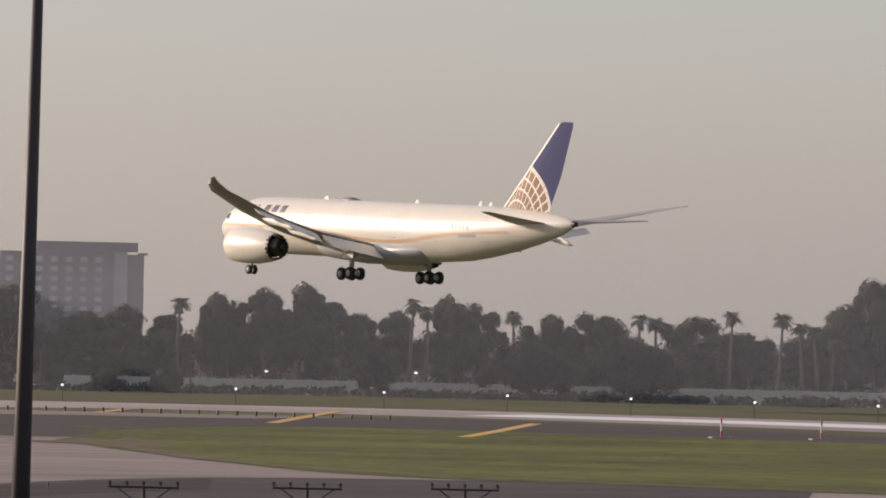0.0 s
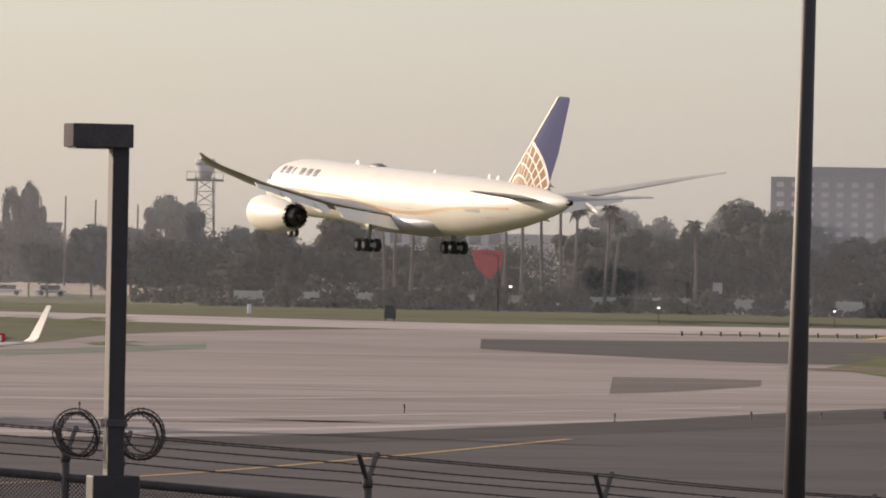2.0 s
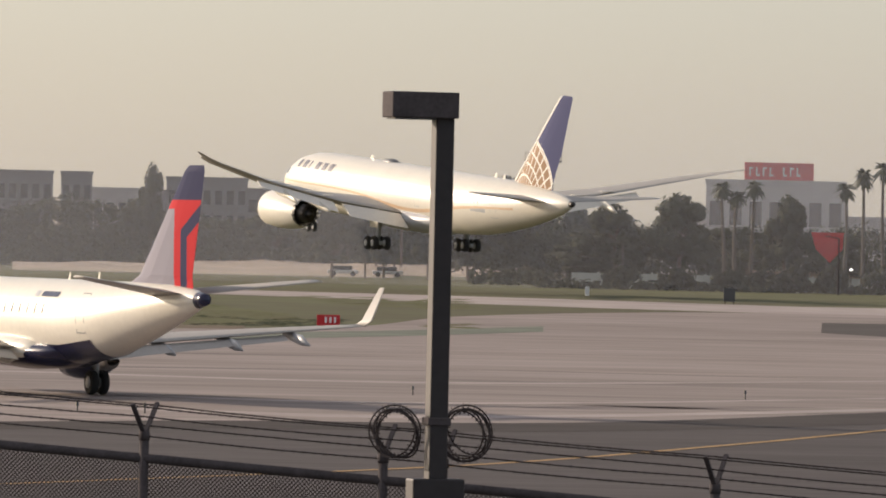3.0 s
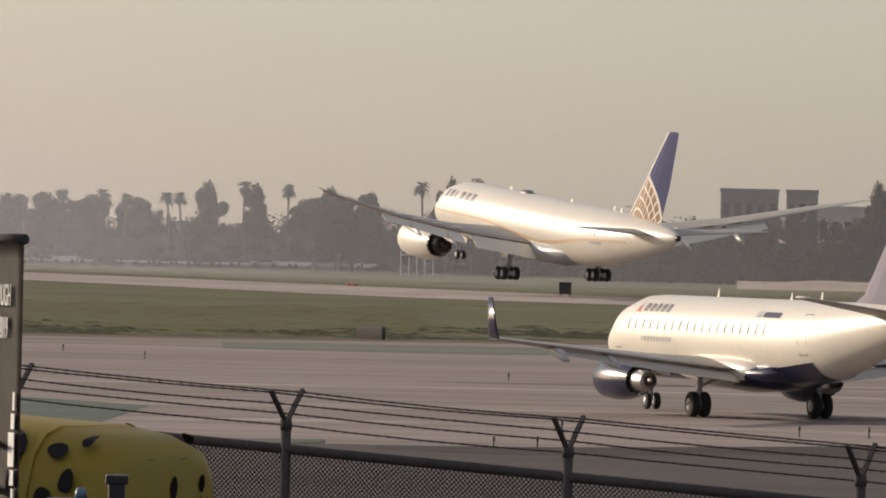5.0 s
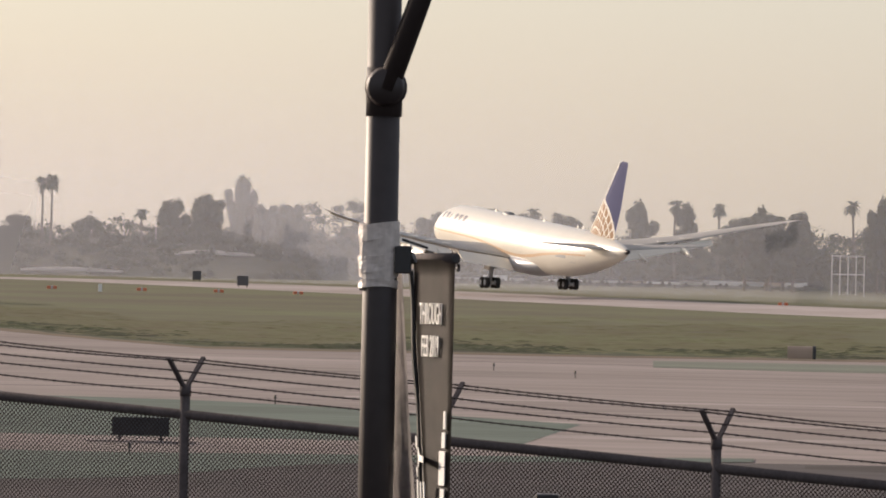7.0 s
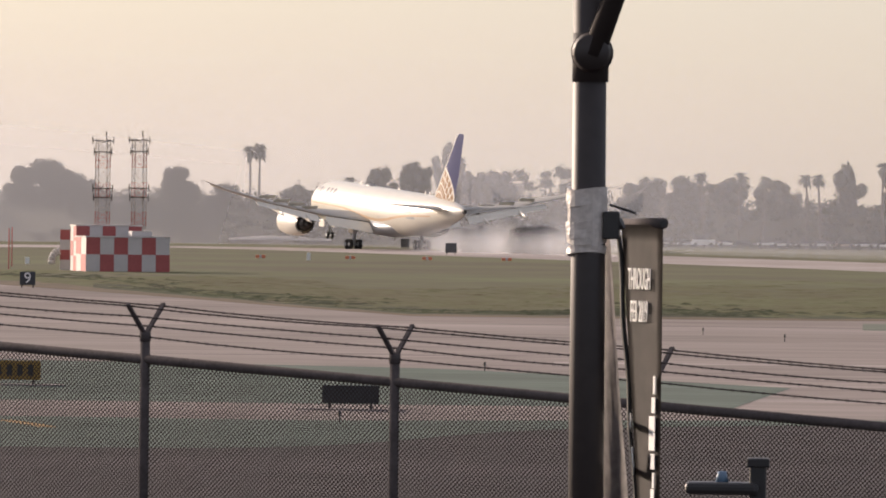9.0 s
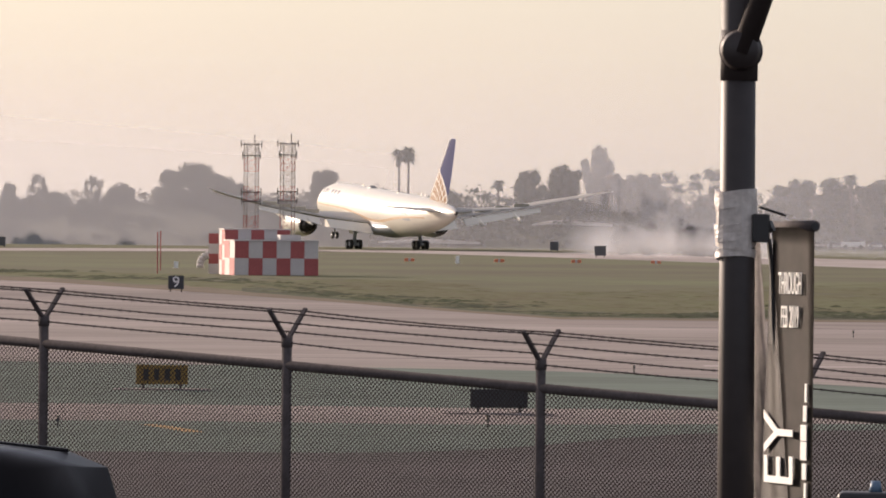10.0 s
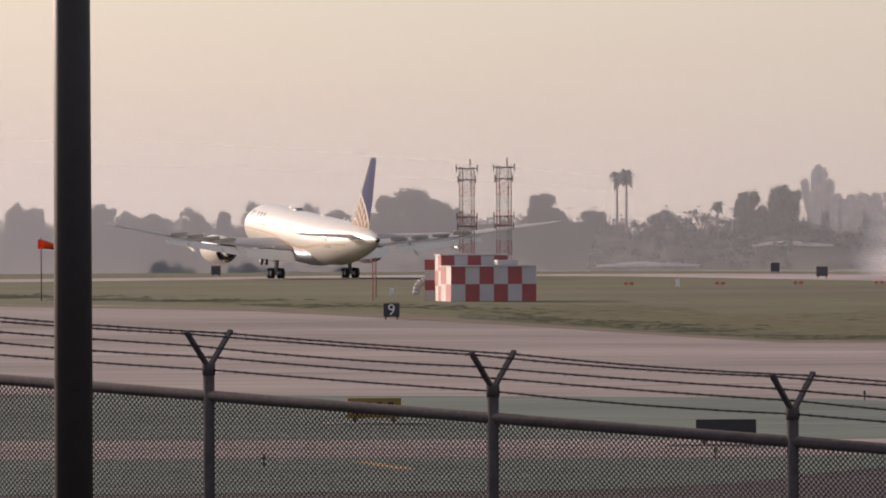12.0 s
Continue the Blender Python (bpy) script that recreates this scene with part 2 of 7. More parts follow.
# ---- small helpers of mesh code ----
def link(name, bm, material, parent=None, label="", smooth=False):
    me = bpy.data.meshes.new(name)
    bmesh.ops.recalc_face_normals(bm, faces=bm.faces)
    bm.to_mesh(me)
    bm.free()
    for m in material if isinstance(material, (list, tuple)) else [material]:
        me.materials.append(m)
    if smooth:
        for p in me.polygons:
            p.use_smooth = True
    ob = new(name, me)
    if parent is not None:
        ob.parent = parent
    if label:
        tagged(ob, label)
    return ob


def part(name, bm, material, parent, label="", smooth=False):
    return link(name, bm, material, parent, label, smooth)


def thing(name, m, label, category, group="", kind=""):
    ob = new(name)
    ob.empty_display_size = 0.3
    ob.matrix_basis = m
    return tagged(ob, label, category, group, kind)


def box(bm, x0, x1, y0, y1, z0, z1, bevel=0.0, m=None):
    vs = [bm.verts.new((x, y, z)) for x in (x0, x1) for y in (y0, y1) for z in (z0, z1)]
    fs = [bm.faces.new([vs[i] for i in f]) for f in ((0, 1, 3, 2), (4, 6, 7, 5), (0, 4, 5, 1), (2, 3, 7, 6), (0, 2, 6, 4), (1, 5, 7, 3))]
    if bevel:
        es = list({e for f in fs for e in f.edges})
        r = bmesh.ops.bevel(bm, geom=es, offset=bevel, segments=2, affect="EDGES", profile=0.5)
        vs = list({v for f in r["faces"] for v in f.verts} | {v for v in vs if v.is_valid})
    if m is not None:
        for v in vs:
            v.co = m @ v.co
    return vs


def tube(bm, p, q, r0, r1=None, n=8, caps=True):
    """A tapered round bar from p to q."""
    p, q = Vector(p), Vector(q)
    r1 = r0 if r1 is None else r1
    d = (q - p).normalized()
    a = d.orthogonal().normalized()
    b = d.cross(a)
    rings = []
    for c, r in ((p, r0), (q, r1)):
        rings.append([bm.verts.new(c + (a * math.cos(2 * math.pi * k / n) + b * math.sin(2 * math.pi * k / n)) * r) for k in range(n)])
    for k in range(n):
        bm.faces.new((rings[0][k], rings[0][(k + 1) % n], rings[1][(k + 1) % n], rings[1][k]))
    if caps:
        bm.faces.new(rings[0])
        bm.faces.new(rings[1])
    return rings


def loft(bm, rings, cap=True, closed=True):
    """Skin over rings of equal point counts."""
    vs = [[bm.verts.new(p) for p in r] for r in rings]
    n = len(vs[0])
    for a, b in zip(vs, vs[1:]):
        for k in range(n if closed else n - 1):
            bm.faces.new((a[k], a[(k + 1) % n], b[(k + 1) % n], b[k]))
    if cap:
        bm.faces.new(vs[0])
        bm.faces.new(vs[-1])
    return vs


def one(f, *a, **k):
    bm = bmesh.new()
    f(bm, *a, **k)
    return bm


def spline(pts, n=10):
    """A smooth curve through a few points."""
    P = [Vector(p) for p in pts]
    P = [2 * P[0] - P[1]] + P + [2 * P[-1] - P[-2]]
    out = []
    for i in range(1, len(P) - 2):
        for k in range(n):
            t = k / n
            a, b, c, d = P[i - 1:i + 3]
            out.append(0.5 * ((2 * b) + (c - a) * t + (2 * a - 5 * b + 4 * c - d) * t * t + (3 * b - a - 3 * c + d) * t ** 3))
    return out + [P[-2]]


def rise(y):
    u = min(1.0, max(0.0, (y - 480) / 160))
    return u * u * (3 - 2 * u)


def polar(bearing, d):
    a = radians(bearing)
    return Vector((math.sin(a) * d, math.cos(a) * d))


# ---- setting: the ground, the airfield's surfaces, the ridge behind ----
def build_ground():
    bm = bmesh.new()
    ys = [-400, -60, 0, 40, 70] + list(range(100, 480, 40)) + list(range(480, 660, 8)) + [700, 900, 1200, 1800, 3000, 4800]
    xs = [-3500, -1200, -500, -200, -100, -50, 0, 50, 100, 200, 500, 1200, 3500]
    vs = [[bm.verts.new((x, y, rise(y))) for x in xs] for y in ys]
    for a, b in zip(vs, vs[1:]):
        for k in range(len(xs) - 1):
            bm.faces.new((a[k], a[k + 1], b[k + 1], b[k]))
    tagged(link("ground", bm, M["grass"]), "olive-green mown airfield grass reaching the horizon", "ground", kind="structure")


def sheet(name, left, right, lift, material, label, category="pavement", cross=18):
    """A paved strip between two curves of equal length, laid on the ground."""
    bm = bmesh.new()
    rows = []
    for a, b in zip(left, right):
        row = []
        for k in range(cross + 1):
            p = a + (b - a) * (k / cross)
            row.append(bm.verts.new((p.x, p.y, rise(p.y) + lift * 0.4)))
        rows.append(row)
    for a, b in zip(rows, rows[1:]):
        for k in range(cross):
            bm.faces.new((a[k], a[k + 1], b[k + 1], b[k]))
    return tagged(link(name, bm, material), label, category, kind="structure")


def ribbon(name, mid, width, lift, material, label, category="pavement"):
    c = spline(mid, 14)
    left, right = [], []
    for i, p in enumerate(c):
        d = (c[min(i + 1, len(c) - 1)] - c[max(i - 1, 0)]).normalized()
        n = Vector((-d.y, d.x)) * (width / 2)
        left.append(p + n)
        right.append(p - n)
    return sheet(name, left, right, lift, material, label, category)


def band(name, far, near, lift, material, label, n=10, category="pavement", cross=24):
    """A strip given by bearings and by its far and near distances."""
    f = spline([polar(*p) for p in far], n)
    g = spline([polar(*p) for p in near], n)
    return sheet(name, f, g, lift, material, label, category, cross)


def build_surfaces():
    ribbon("runway", [(290, 470), (215, 580), (160, 620), (112, 612), (80, 650), (42, 690), (10, 785), (-46, 945), (-70, 985), (-94, 990),
                      (-122, 950), (-190, 880)], 40, 0.03, M["runway"], "long pale weathered concrete runway with rubber marks", "runway")
    band("apron", [(-16, 600), (-9.2, 625), (-7.2, 597), (-4.9, 531), (-3.1, 470), (-0.5, 470), (2.2, 478), (6.6, 500), (8.0, 560), (10.2, 600), (13.5, 600), (17, 600), (22, 560)],
         [(-16, 112), (-9.2, 112), (-7.2, 112), (-4.9, 112), (-3.1, 112), (-0.5, 112), (2.2, 112), (6.6, 112), (8.0, 112), (10.2, 112), (13.5, 112), (17, 112), (22, 112)],
         0.05, M["concrete"], "broad weathered concrete taxiway with dark streaks", 8, cross=90)
    band("pavement_dark", [(-14, 214), (-8, 215), (-4, 219), (-1, 238), (3, 243), (6, 255), (9, 264), (12, 300), (15, 350), (20, 360)],
         [(-14, 114), (-8, 114), (-4, 114), (-1, 114), (3, 114), (6, 114), (9, 114), (12, 114), (15, 114), (20, 114)], 0.08, M["asphalt"],
         "dark asphalt taxiway beside pale concrete")
    band("shoulder", [(10.8, 566), (12.2, 572), (13.5, 582), (15, 586), (17, 606), (22, 560)], [(10.8, 528), (12.2, 505), (13.5, 490), (15, 510), (17, 500), (22, 440)], 0.08, M["shoulder"],
         "dark asphalt blast pad before the runway")
    band("green_pavement", [(-14, 345), (-7, 325), (-4, 318), (-2.6, 312), (-0.15, 288)], [(-14, 262), (-7, 258), (-4, 257), (-2.6, 257), (-0.6, 258)], 0.08,
         M["greenpaint"], "green-painted pavement beside the taxiway")
    band("green_strip", [(-14, 238), (-7, 238), (-4, 237), (-2, 240), (1.2, 246)], [(-14, 206), (-7, 208), (-4, 211), (-2, 230), (1.2, 242)], 0.11,
         M["greenpaint"], "narrow green-painted pavement strip")
    band("green_strip", [(0.4, 455), (2.0, 458), (4.0, 462), (6.4, 480), (8.6, 528)], [(0.4, 430), (2.0, 428), (4.0, 436), (6.4, 452), (8.6, 508)], 0.08,
         M["faded"], "faded green-painted pavement strip")
    band("grass_island", [(13.6, 474), (14.2, 530), (15.6, 556), (18, 552), (22, 535), (28, 500)], [(14.0, 445), (14.8, 408), (16, 370), (18, 354), (22, 340), (28, 330)], 0.12, M["island"],
         "green mown grass island between taxiways", 8, "grass")
    ribbon("worn_edge", [(116, 472), (108, 420), (104, 385), (108, 352), (120, 331), (150, 312)], 1.6, 0.14, M["soil"], "bare soil edge of the grass", "soil")
    band("worn_edge", [(14.2, 500), (14.0, 477), (13.2, 470)], [(14.6, 452), (14.3, 456), (13.5, 462)], 0.13, M["soil"], "bare soil at the tip of the grass", 6, "soil")
    band("dark_margin", [(1.6, 239), (3, 242.5), (6, 254.5), (9, 263.5), (12, 299), (15, 349)], [(1.6, 236), (3, 234), (6, 244), (9, 251), (12, 278), (15, 320)], 0.1, M["rubber"],
         "darker margin of the asphalt taxiway")
    far = [(-16, 600), (-9.2, 625), (-7.2, 597), (-4.9, 531), (-3.1, 470), (-0.5, 470), (2.2, 478), (6.6, 500)]
    spots = [(b0 + (b1 - b0) * i / 12, d0 + (d1 - d0) * i / 12) for (b0, d0), (b1, d1) in zip(far, far[1:]) for i in range(12)]
    band("worn_edge", [(b, d + 3 + 11 * (0.5 + noise.noise((b * 2.3, 0.4, 1.1)))) for b, d in spots], [(b, d - 7) for b, d in spots], 0.08, M["soil"], "bare soil and dry grass along the pavement", 2, "soil", 4)
    band("patch", [(11.9, 420), (12.6, 420), (13.1, 418)], [(11.9, 365), (12.6, 380), (13.1, 398)], 0.09, M["patch"], "dark repaired pavement patch", 6)
    for a, b in (((150.5, 549), (172, 606)), ((154.5, 508), (178, 566)), ((143, 578), (150, 596)), ((192, 505), (212, 545))):
        a, b = Vector(a), Vector(b)
        ribbon("taxi_line", [a, (a + b) / 2, b], 1.1, 0.13, M["yellowline"], "yellow pavement line", "line")
    ribbon("taxi_line", [(14, 186), (29.3, 208), (41.4, 233), (54, 262)], 0.4, 0.12, M["fadedline"], "thin yellow taxiway line", "line")
    ribbon("taxi_line", [(-23.4, 225), (-24.4, 228.5), (-25.6, 232)], 0.6, 0.14, M["fadedline"], "faded yellow taxiway line", "line")
    # white strip laid in for the sun's glare off the runway concrete
    ribbon("threshold_paint", [(186, 604), (215, 580), (252, 528), (290, 470)], 15, 0.06, M["signwhite"], "white strip coloured in for sun glare on the runway", "line")
    rng = random.Random(15)
    for k in range(16):
        b0 = rng.uniform(-7, 9)
        d0, turn, long = rng.uniform(285, 440), rng.uniform(-10, 16), rng.uniform(2.0, 5.0)
        w = rng.uniform(0.5, 3.2)
        mids = [(b0 + long * i / 4, d0 + turn * i / 4 + rng.uniform(-2, 2)) for i in range(5)]
        band("tyre_smear", [(b, d + w * 0.4 * (i not in (0, 4)) + 0.05) for i, (b, d) in enumerate(mids)], [(b, d - w * (i not in (0, 4))) for i, (b, d) in enumerate(mids)], 0.06, M["smear"],
             "dark tyre smear on the concrete taxiway", 6, cross=2)
    for y0, w in ((268, 2.2), (290, 1.2), (330, 1.5)):
        band("pale_strip", [(-2, y0 + w), (4, y0 + w + 4), (8, y0 + w), (13, y0 + w + 46)], [(-2, y0 - w), (4, y0 - w + 4), (8, y0 - w), (13, y0 - w + 46)], 0.07, M["runway"],
             "pale worn concrete strip")


def build_rank_grass():
    """Rank growth in an uneven strip along the infield's near edge, coloured darker for the shade on the slope."""
    spots = [(-5.6 + i * 0.05) for i in range(170)]
    near = [(b, 473 + 4.2 * max(0, b) + max(0, -b - 3.1) * 34 + 5 * noise.noise((b * 3, 1, 1))) for b in spots]
    far = [(b, d + max(1.5, 13 + 26 * noise.noise((b * 0.8, 5, 2)) + 12 * noise.noise((b * 4.0, 7, 2)))) for b, d in near]
    band("rank_grass", far, near, 0.11, M["rank"], "rank grass along the pavement edge, coloured dark for its shade", 2, "grass", 5)


def build_tufts():
    """Uneven tufts of grass over the infield, too many to count."""
    rng = random.Random(77)
    verts, faces = [], []
    for k in range(15000):
        if k % 4 == 0:
            p = polar(rng.uniform(13.8, 22), rng.uniform(380, 545))
            if p.y > 530 or p.x < 112 + (p.y - 400) * 0.06:
                continue
        else:
            b = rng.uniform(-11, 8)
            edge = 470 + 8 * max(0, b) * 0.6 + (max(0, -b - 3) * 34)
            p = polar(b, edge + 6 + abs(rng.gauss(0, 60)))
            if abs(b) < 11 and p.length > 640:
                continue
        if noise.noise((p.x * 0.05, p.y * 0.012, 2.0)) < -0.05:
            continue
        h, w = rng.uniform(0.03, 0.09), rng.uniform(0.5, 1.7)
        n, z, m = len(verts), rise(p.y) - 0.005, 6
        for i in range(m):
            a = 2 * math.pi * i / m + rng.uniform(-0.3, 0.3)
            r = w * rng.uniform(0.6, 1.3)
            verts.append((p.x + math.cos(a) * r * 1.6, p.y + math.sin(a) * r, z))
        verts.append((p.x + rng.uniform(-0.3, 0.3) * w, p.y + rng.uniform(-0.3, 0.3) * w, z + h))
        faces += [(n + i, n + (i + 1) % m, n + m) for i in range(m)]
    me = bpy.data.meshes.new("grass_tufts")
    me.from_pydata(verts, [], faces)
    me.materials.append(M["tuft"])
    tagged(new("grass_tufts", me), "rough uneven tufts of olive-green grass on the infield", "grass", kind="stuff")
    # rank growth along the edge of the pavement, its shade put into the colour
    rank_v, rank_f = [], []
    for k in range(5200):
        b = rng.uniform(-10, 7)
        edge = 470 + 8 * max(0, b) * 0.6 + (max(0, -b - 3) * 34)
        p = polar(b, edge + 5 + abs(rng.gauss(0, 20)))
        if noise.noise((p.x * 0.06, p.y * 0.03, 6.0)) < 0.0:
            continue
        h, w, n, z = rng.uniform(0.04, 0.14), rng.uniform(0.35, 1.1), len(rank_v), rise(p.y) - 0.01
        for i in range(5):
            a = 2 * math.pi * i / 5 + rng.uniform(-0.4, 0.4)
            rank_v.append((p.x + math.cos(a) * w * 1.5, p.y + math.sin(a) * w, z))
        rank_v.append((p.x, p.y, z + h))
        rank_f += [(n + i, n + (i + 1) % 5, n + 5) for i in range(5)]
    me = bpy.data.meshes.new("rank_tufts")
    me.from_pydata(rank_v, [], rank_f)
    me.materials.append(M["rank"])
    tagged(new("rank_tufts", me), "rank tufts along the pavement edge, coloured dark for their shade", "grass", kind="stuff")


def build_bank():
    """The raised roadside ground at the camera's side, falling to the airfield behind the fence."""
    bm = bmesh.new()
    prof = [(-130, 3.0), (-20, 3.0), (0, 3.0), (2.5, 2.9), (12, 1.6), (30, 0.2), (40, -0.3)]
    rows = []
    for s in range(-90, 141, 10):
        row = []
        for off, z in prof:
            p = fence_point(s, off)
            row.append(bm.verts.new((p.x, p.y, z if off > 2 else road_z(s) - 0.65)))
        rows.append(row)
    for a, b in zip(rows, rows[1:]):
        for k in range(len(prof) - 1):
            bm.faces.new((a[k], a[k + 1], b[k + 1], b[k]))
    tagged(link("road", bm, M["asphalt"]), "sloping asphalt service road along the fence", "road", kind="structure")


def build_ridge():
    bm = bmesh.new()
    rows = []
    for i in range(0, 121):
        b = -22 + i * 0.5
        row = []
        for d, z in ((1210, 0.9), (1270, 2.5), (1360, 5.0), (1480, 7.5), (1600, 6.5), (2400, 4.0)):
            p = polar(b, d)
            k = 0.55 + 0.9 * noise.noise((b * 0.22, d * 0.004, 3.1)) + 0.3 * noise.noise((b * 1.1, d * 0.02, 7.7))
            row.append(bm.verts.new((p.x, p.y, 0.9 + max(0.0, z * k * (1.15 if b < 0 else 0.6)))))
        rows.append(row)
    for a, b in zip(rows, rows[1:]):
        for k in range(5):
            bm.faces.new((a[k], a[k + 1], b[k + 1], b[k]))
    tagged(link("hillside", bm, M["hill"], smooth=True), "low scrub-covered hillside beyond the airfield", "hill", kind="structure")


def hill_at(b, u):
    """Height and distance on the slope beyond the runway: bearing b, u from its foot to its crest."""
    west = min(1.0, max(0.0, (-1.6 - b) / 1.2))
    foot, crest = 1130 - 34 * west, 1146 - 14 * west
    d = foot + (crest - foot) * u
    fade = min(1.0, max(0.0, (3.0 - b) / 1.5))
    top = (5.2 + 1.8 * noise.noise((b * 0.55, 4.0, 0.0)) + 0.9 * noise.noise((b * 2.1, 8.0, 0.0))) * (1 + 0.12 * west) * fade
    z = 0.85 + top * u ** 0.85 + 0.5 * noise.noise((b * 3.0, u * 3.0, 5.0)) * u * fade
    return d, max(0.8, z)


def build_hill():
    bm = bmesh.new()
    rows = []
    for i in range(270):
        b = -24 + i * 0.1
        row = []
        for j in range(13):
            d, z = hill_at(b, j / 12)
            p = polar(b, d)
            row.append(bm.verts.new((p.x, p.y, z)))
        p = polar(b, 1230)
        row.append(bm.verts.new((p.x, p.y, 0.8)))
        rows.append(row)
    for a, b in zip(rows, rows[1:]):
        for k in range(13):
            bm.faces.new((a[k], a[k + 1], b[k + 1], b[k]))
    tagged(link("slope", bm, M["hill"], smooth=True), "scrubby brown-green slope rising behind the runway", "hill", kind="structure")
    # scrub over the slope, in clumps of many sizes
    rnd = random.Random(90)
    verts, faces = [], []
    for i in range(1500):
        b, u = rnd.uniform(-16, 2.4), rnd.random() ** 0.8
        if noise.noise((b * 1.6, u * 2.2, 3.0)) < -0.22:
            continue
        d, z = hill_at(b, u)
        p = polar(b, d)
        r = rnd.uniform(0.5, 1.5) * (1.35 if u > 0.8 else 1.0)
        for k in range(int(26 + 34 * r)):
            leaf_on(verts, faces, rnd, Vector((p.x, p.y, z + r * 0.35)), r, 0.27, z - 0.4)
    me = bpy.data.meshes.new("slope_scrub")
    me.from_pydata(verts, [], faces)
    me.materials.append(M["leafdark"])
    tagged(new("slope_scrub", me), "patchy dusky scrub over the slope", "shrubs", kind="stuff")
    # long pale roofs let into the slope
    for b0, b1, u, w in ((-3.35, -2.72, 0.56, 0.9), (-4.55, -3.75, 0.06, 0.7), (-8.3, -7.9, 0.52, 0.9), (-1.9, -1.2, 0.4, 0.5)):
        bm = bmesh.new()
        rows = []
        for i in range(15):
            b = b0 + (b1 - b0) * i / 14
            d, z = hill_at(b, u)
            lift = 0.5 * math.sin(math.pi * i / 14)
            row = []
            for dd, dz in ((-1.2, -0.12), (-0.4, 0.0 + lift * 0.4), (w * 3, 0.12 + lift * 0.8)):
                p = polar(b, d + dd - 1.2)
                row.append(bm.verts.new((p.x, p.y, z + 0.35 + dz)))
            rows.append(row)
        for a, c in zip(rows, rows[1:]):
            for k in range(2):
                bm.faces.new((a[k], a[k + 1], c[k + 1], c[k]))
        bmesh.ops.solidify(bm, geom=bm.faces[:], thickness=0.18)
        tagged(link("pale_roof", bm, M["store"]), "long pale roof on the scrubby slope", "roof", kind="structure")
    # lamps and a utility pole along the crest
    for b in (-4.75, -4.55, -4.0, -3.75, -3.5, -1.5, -0.9, 0.2):
        d, z = hill_at(b, 1.0)
        p = polar(b, d + 2)
        ob = thing("crest_lamp", pose(p.x, p.y, z - 0.3, 0, 0, facing(p.x, p.y)), "slim road lamp with a flat head on the hilltop", "street lamp", "road lamps on the hilltop")
        part("pole", one(tube, (0, 0, 0), (0, 0, 4.2), 0.05, 0.03, 6), M["mastgrey"], ob)
        part("head", one(box, -0.5, 0.1, -0.15, 0.15, 4.15, 4.32, 0.04), M["galv"], ob, "flat lamp head")
    for b in (-3.05, -2.75):
        d, z = hill_at(b, 1.0)
        p = polar(b, d + 2)
        ob = thing("utility_pole", pose(p.x, p.y, z - 0.3, 0, 0, facing(p.x, p.y)), "wooden utility pole with a crossarm on the hilltop", "pole", "utility poles on the hilltop")
        part("shaft", one(tube, (0, 0, 0), (0, 0, 6.2), 0.11, 0.08, 8), M["bark"], ob)
        part("crossarm", one(box, -0.9, 0.9, -0.06, 0.06, 5.8, 5.95), M["bark"], ob)


def build_haze_sheets():
    """Two added see-through sheets standing in for haze, each a row of panes that face the airfield and follow the
    runway's line.
    """
    for dist0, dist1, amount, top, lab in ((1088, 797, HAZE_NEAR, 36, "thin see-through sheet standing in for haze over the airfield"), (1180, 880, HAZE_FAR, 44, "denser see-through sheet standing in for haze before the hillside")):
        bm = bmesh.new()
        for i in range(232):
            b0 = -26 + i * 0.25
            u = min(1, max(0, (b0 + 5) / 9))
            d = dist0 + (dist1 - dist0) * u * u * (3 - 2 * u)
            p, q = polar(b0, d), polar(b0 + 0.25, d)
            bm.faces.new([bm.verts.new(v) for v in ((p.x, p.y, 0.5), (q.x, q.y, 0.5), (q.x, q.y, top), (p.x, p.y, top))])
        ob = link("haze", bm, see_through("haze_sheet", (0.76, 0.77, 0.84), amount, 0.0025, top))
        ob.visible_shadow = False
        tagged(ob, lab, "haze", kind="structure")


def build_slope(b0, b1, d0, d1, h, label):
    """A low bank of bare sand whose face tilts up to the light."""
    bm = bmesh.new()
    rows = []
    for i in range(25):
        b = b0 + (b1 - b0) * i / 24
        row = []
        for j in range(5):
            u = j / 4
            p = polar(b, d0 + (d1 - d0) * u)
            row.append(bm.verts.new((p.x, p.y, 0.85 + h * u * (1 + 0.35 * noise.noise((b * 2.1, u * 2, d0 * 0.1))))))
        q = polar(b, d1 + 8)
        row.append(bm.verts.new((q.x, q.y, 0.4)))
        rows.append(row)
    for a, b in zip(rows, rows[1:]):
        for k in range(5):
            bm.faces.new((a[k], a[k + 1], b[k + 1], b[k]))
    tagged(link("sand_bank", bm, M["sand"], smooth=True), label, "bank", kind="structure")


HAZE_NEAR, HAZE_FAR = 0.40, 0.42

# ---- the fence: a straight line across the view, on a ramp ----
FN = Vector((math.sin(radians(28.3)), math.cos(radians(28.3))))
FT = Vector((-FN.y, FN.x))
FENCE_D = 62.0


def fence_point(s, off=0.0):
    p = FN * (FENCE_D + off) + FT * s
    return Vector((p.x, p.y))


def rail_z(s):
    return EYE_Z - (1.24 + (46.2 - s) * 0.055)


def road_z(s):
    return rail_z(s) - 2.15


def fence_s(bearing):
    return FENCE_D * math.tan(radians(28.3 - bearing))


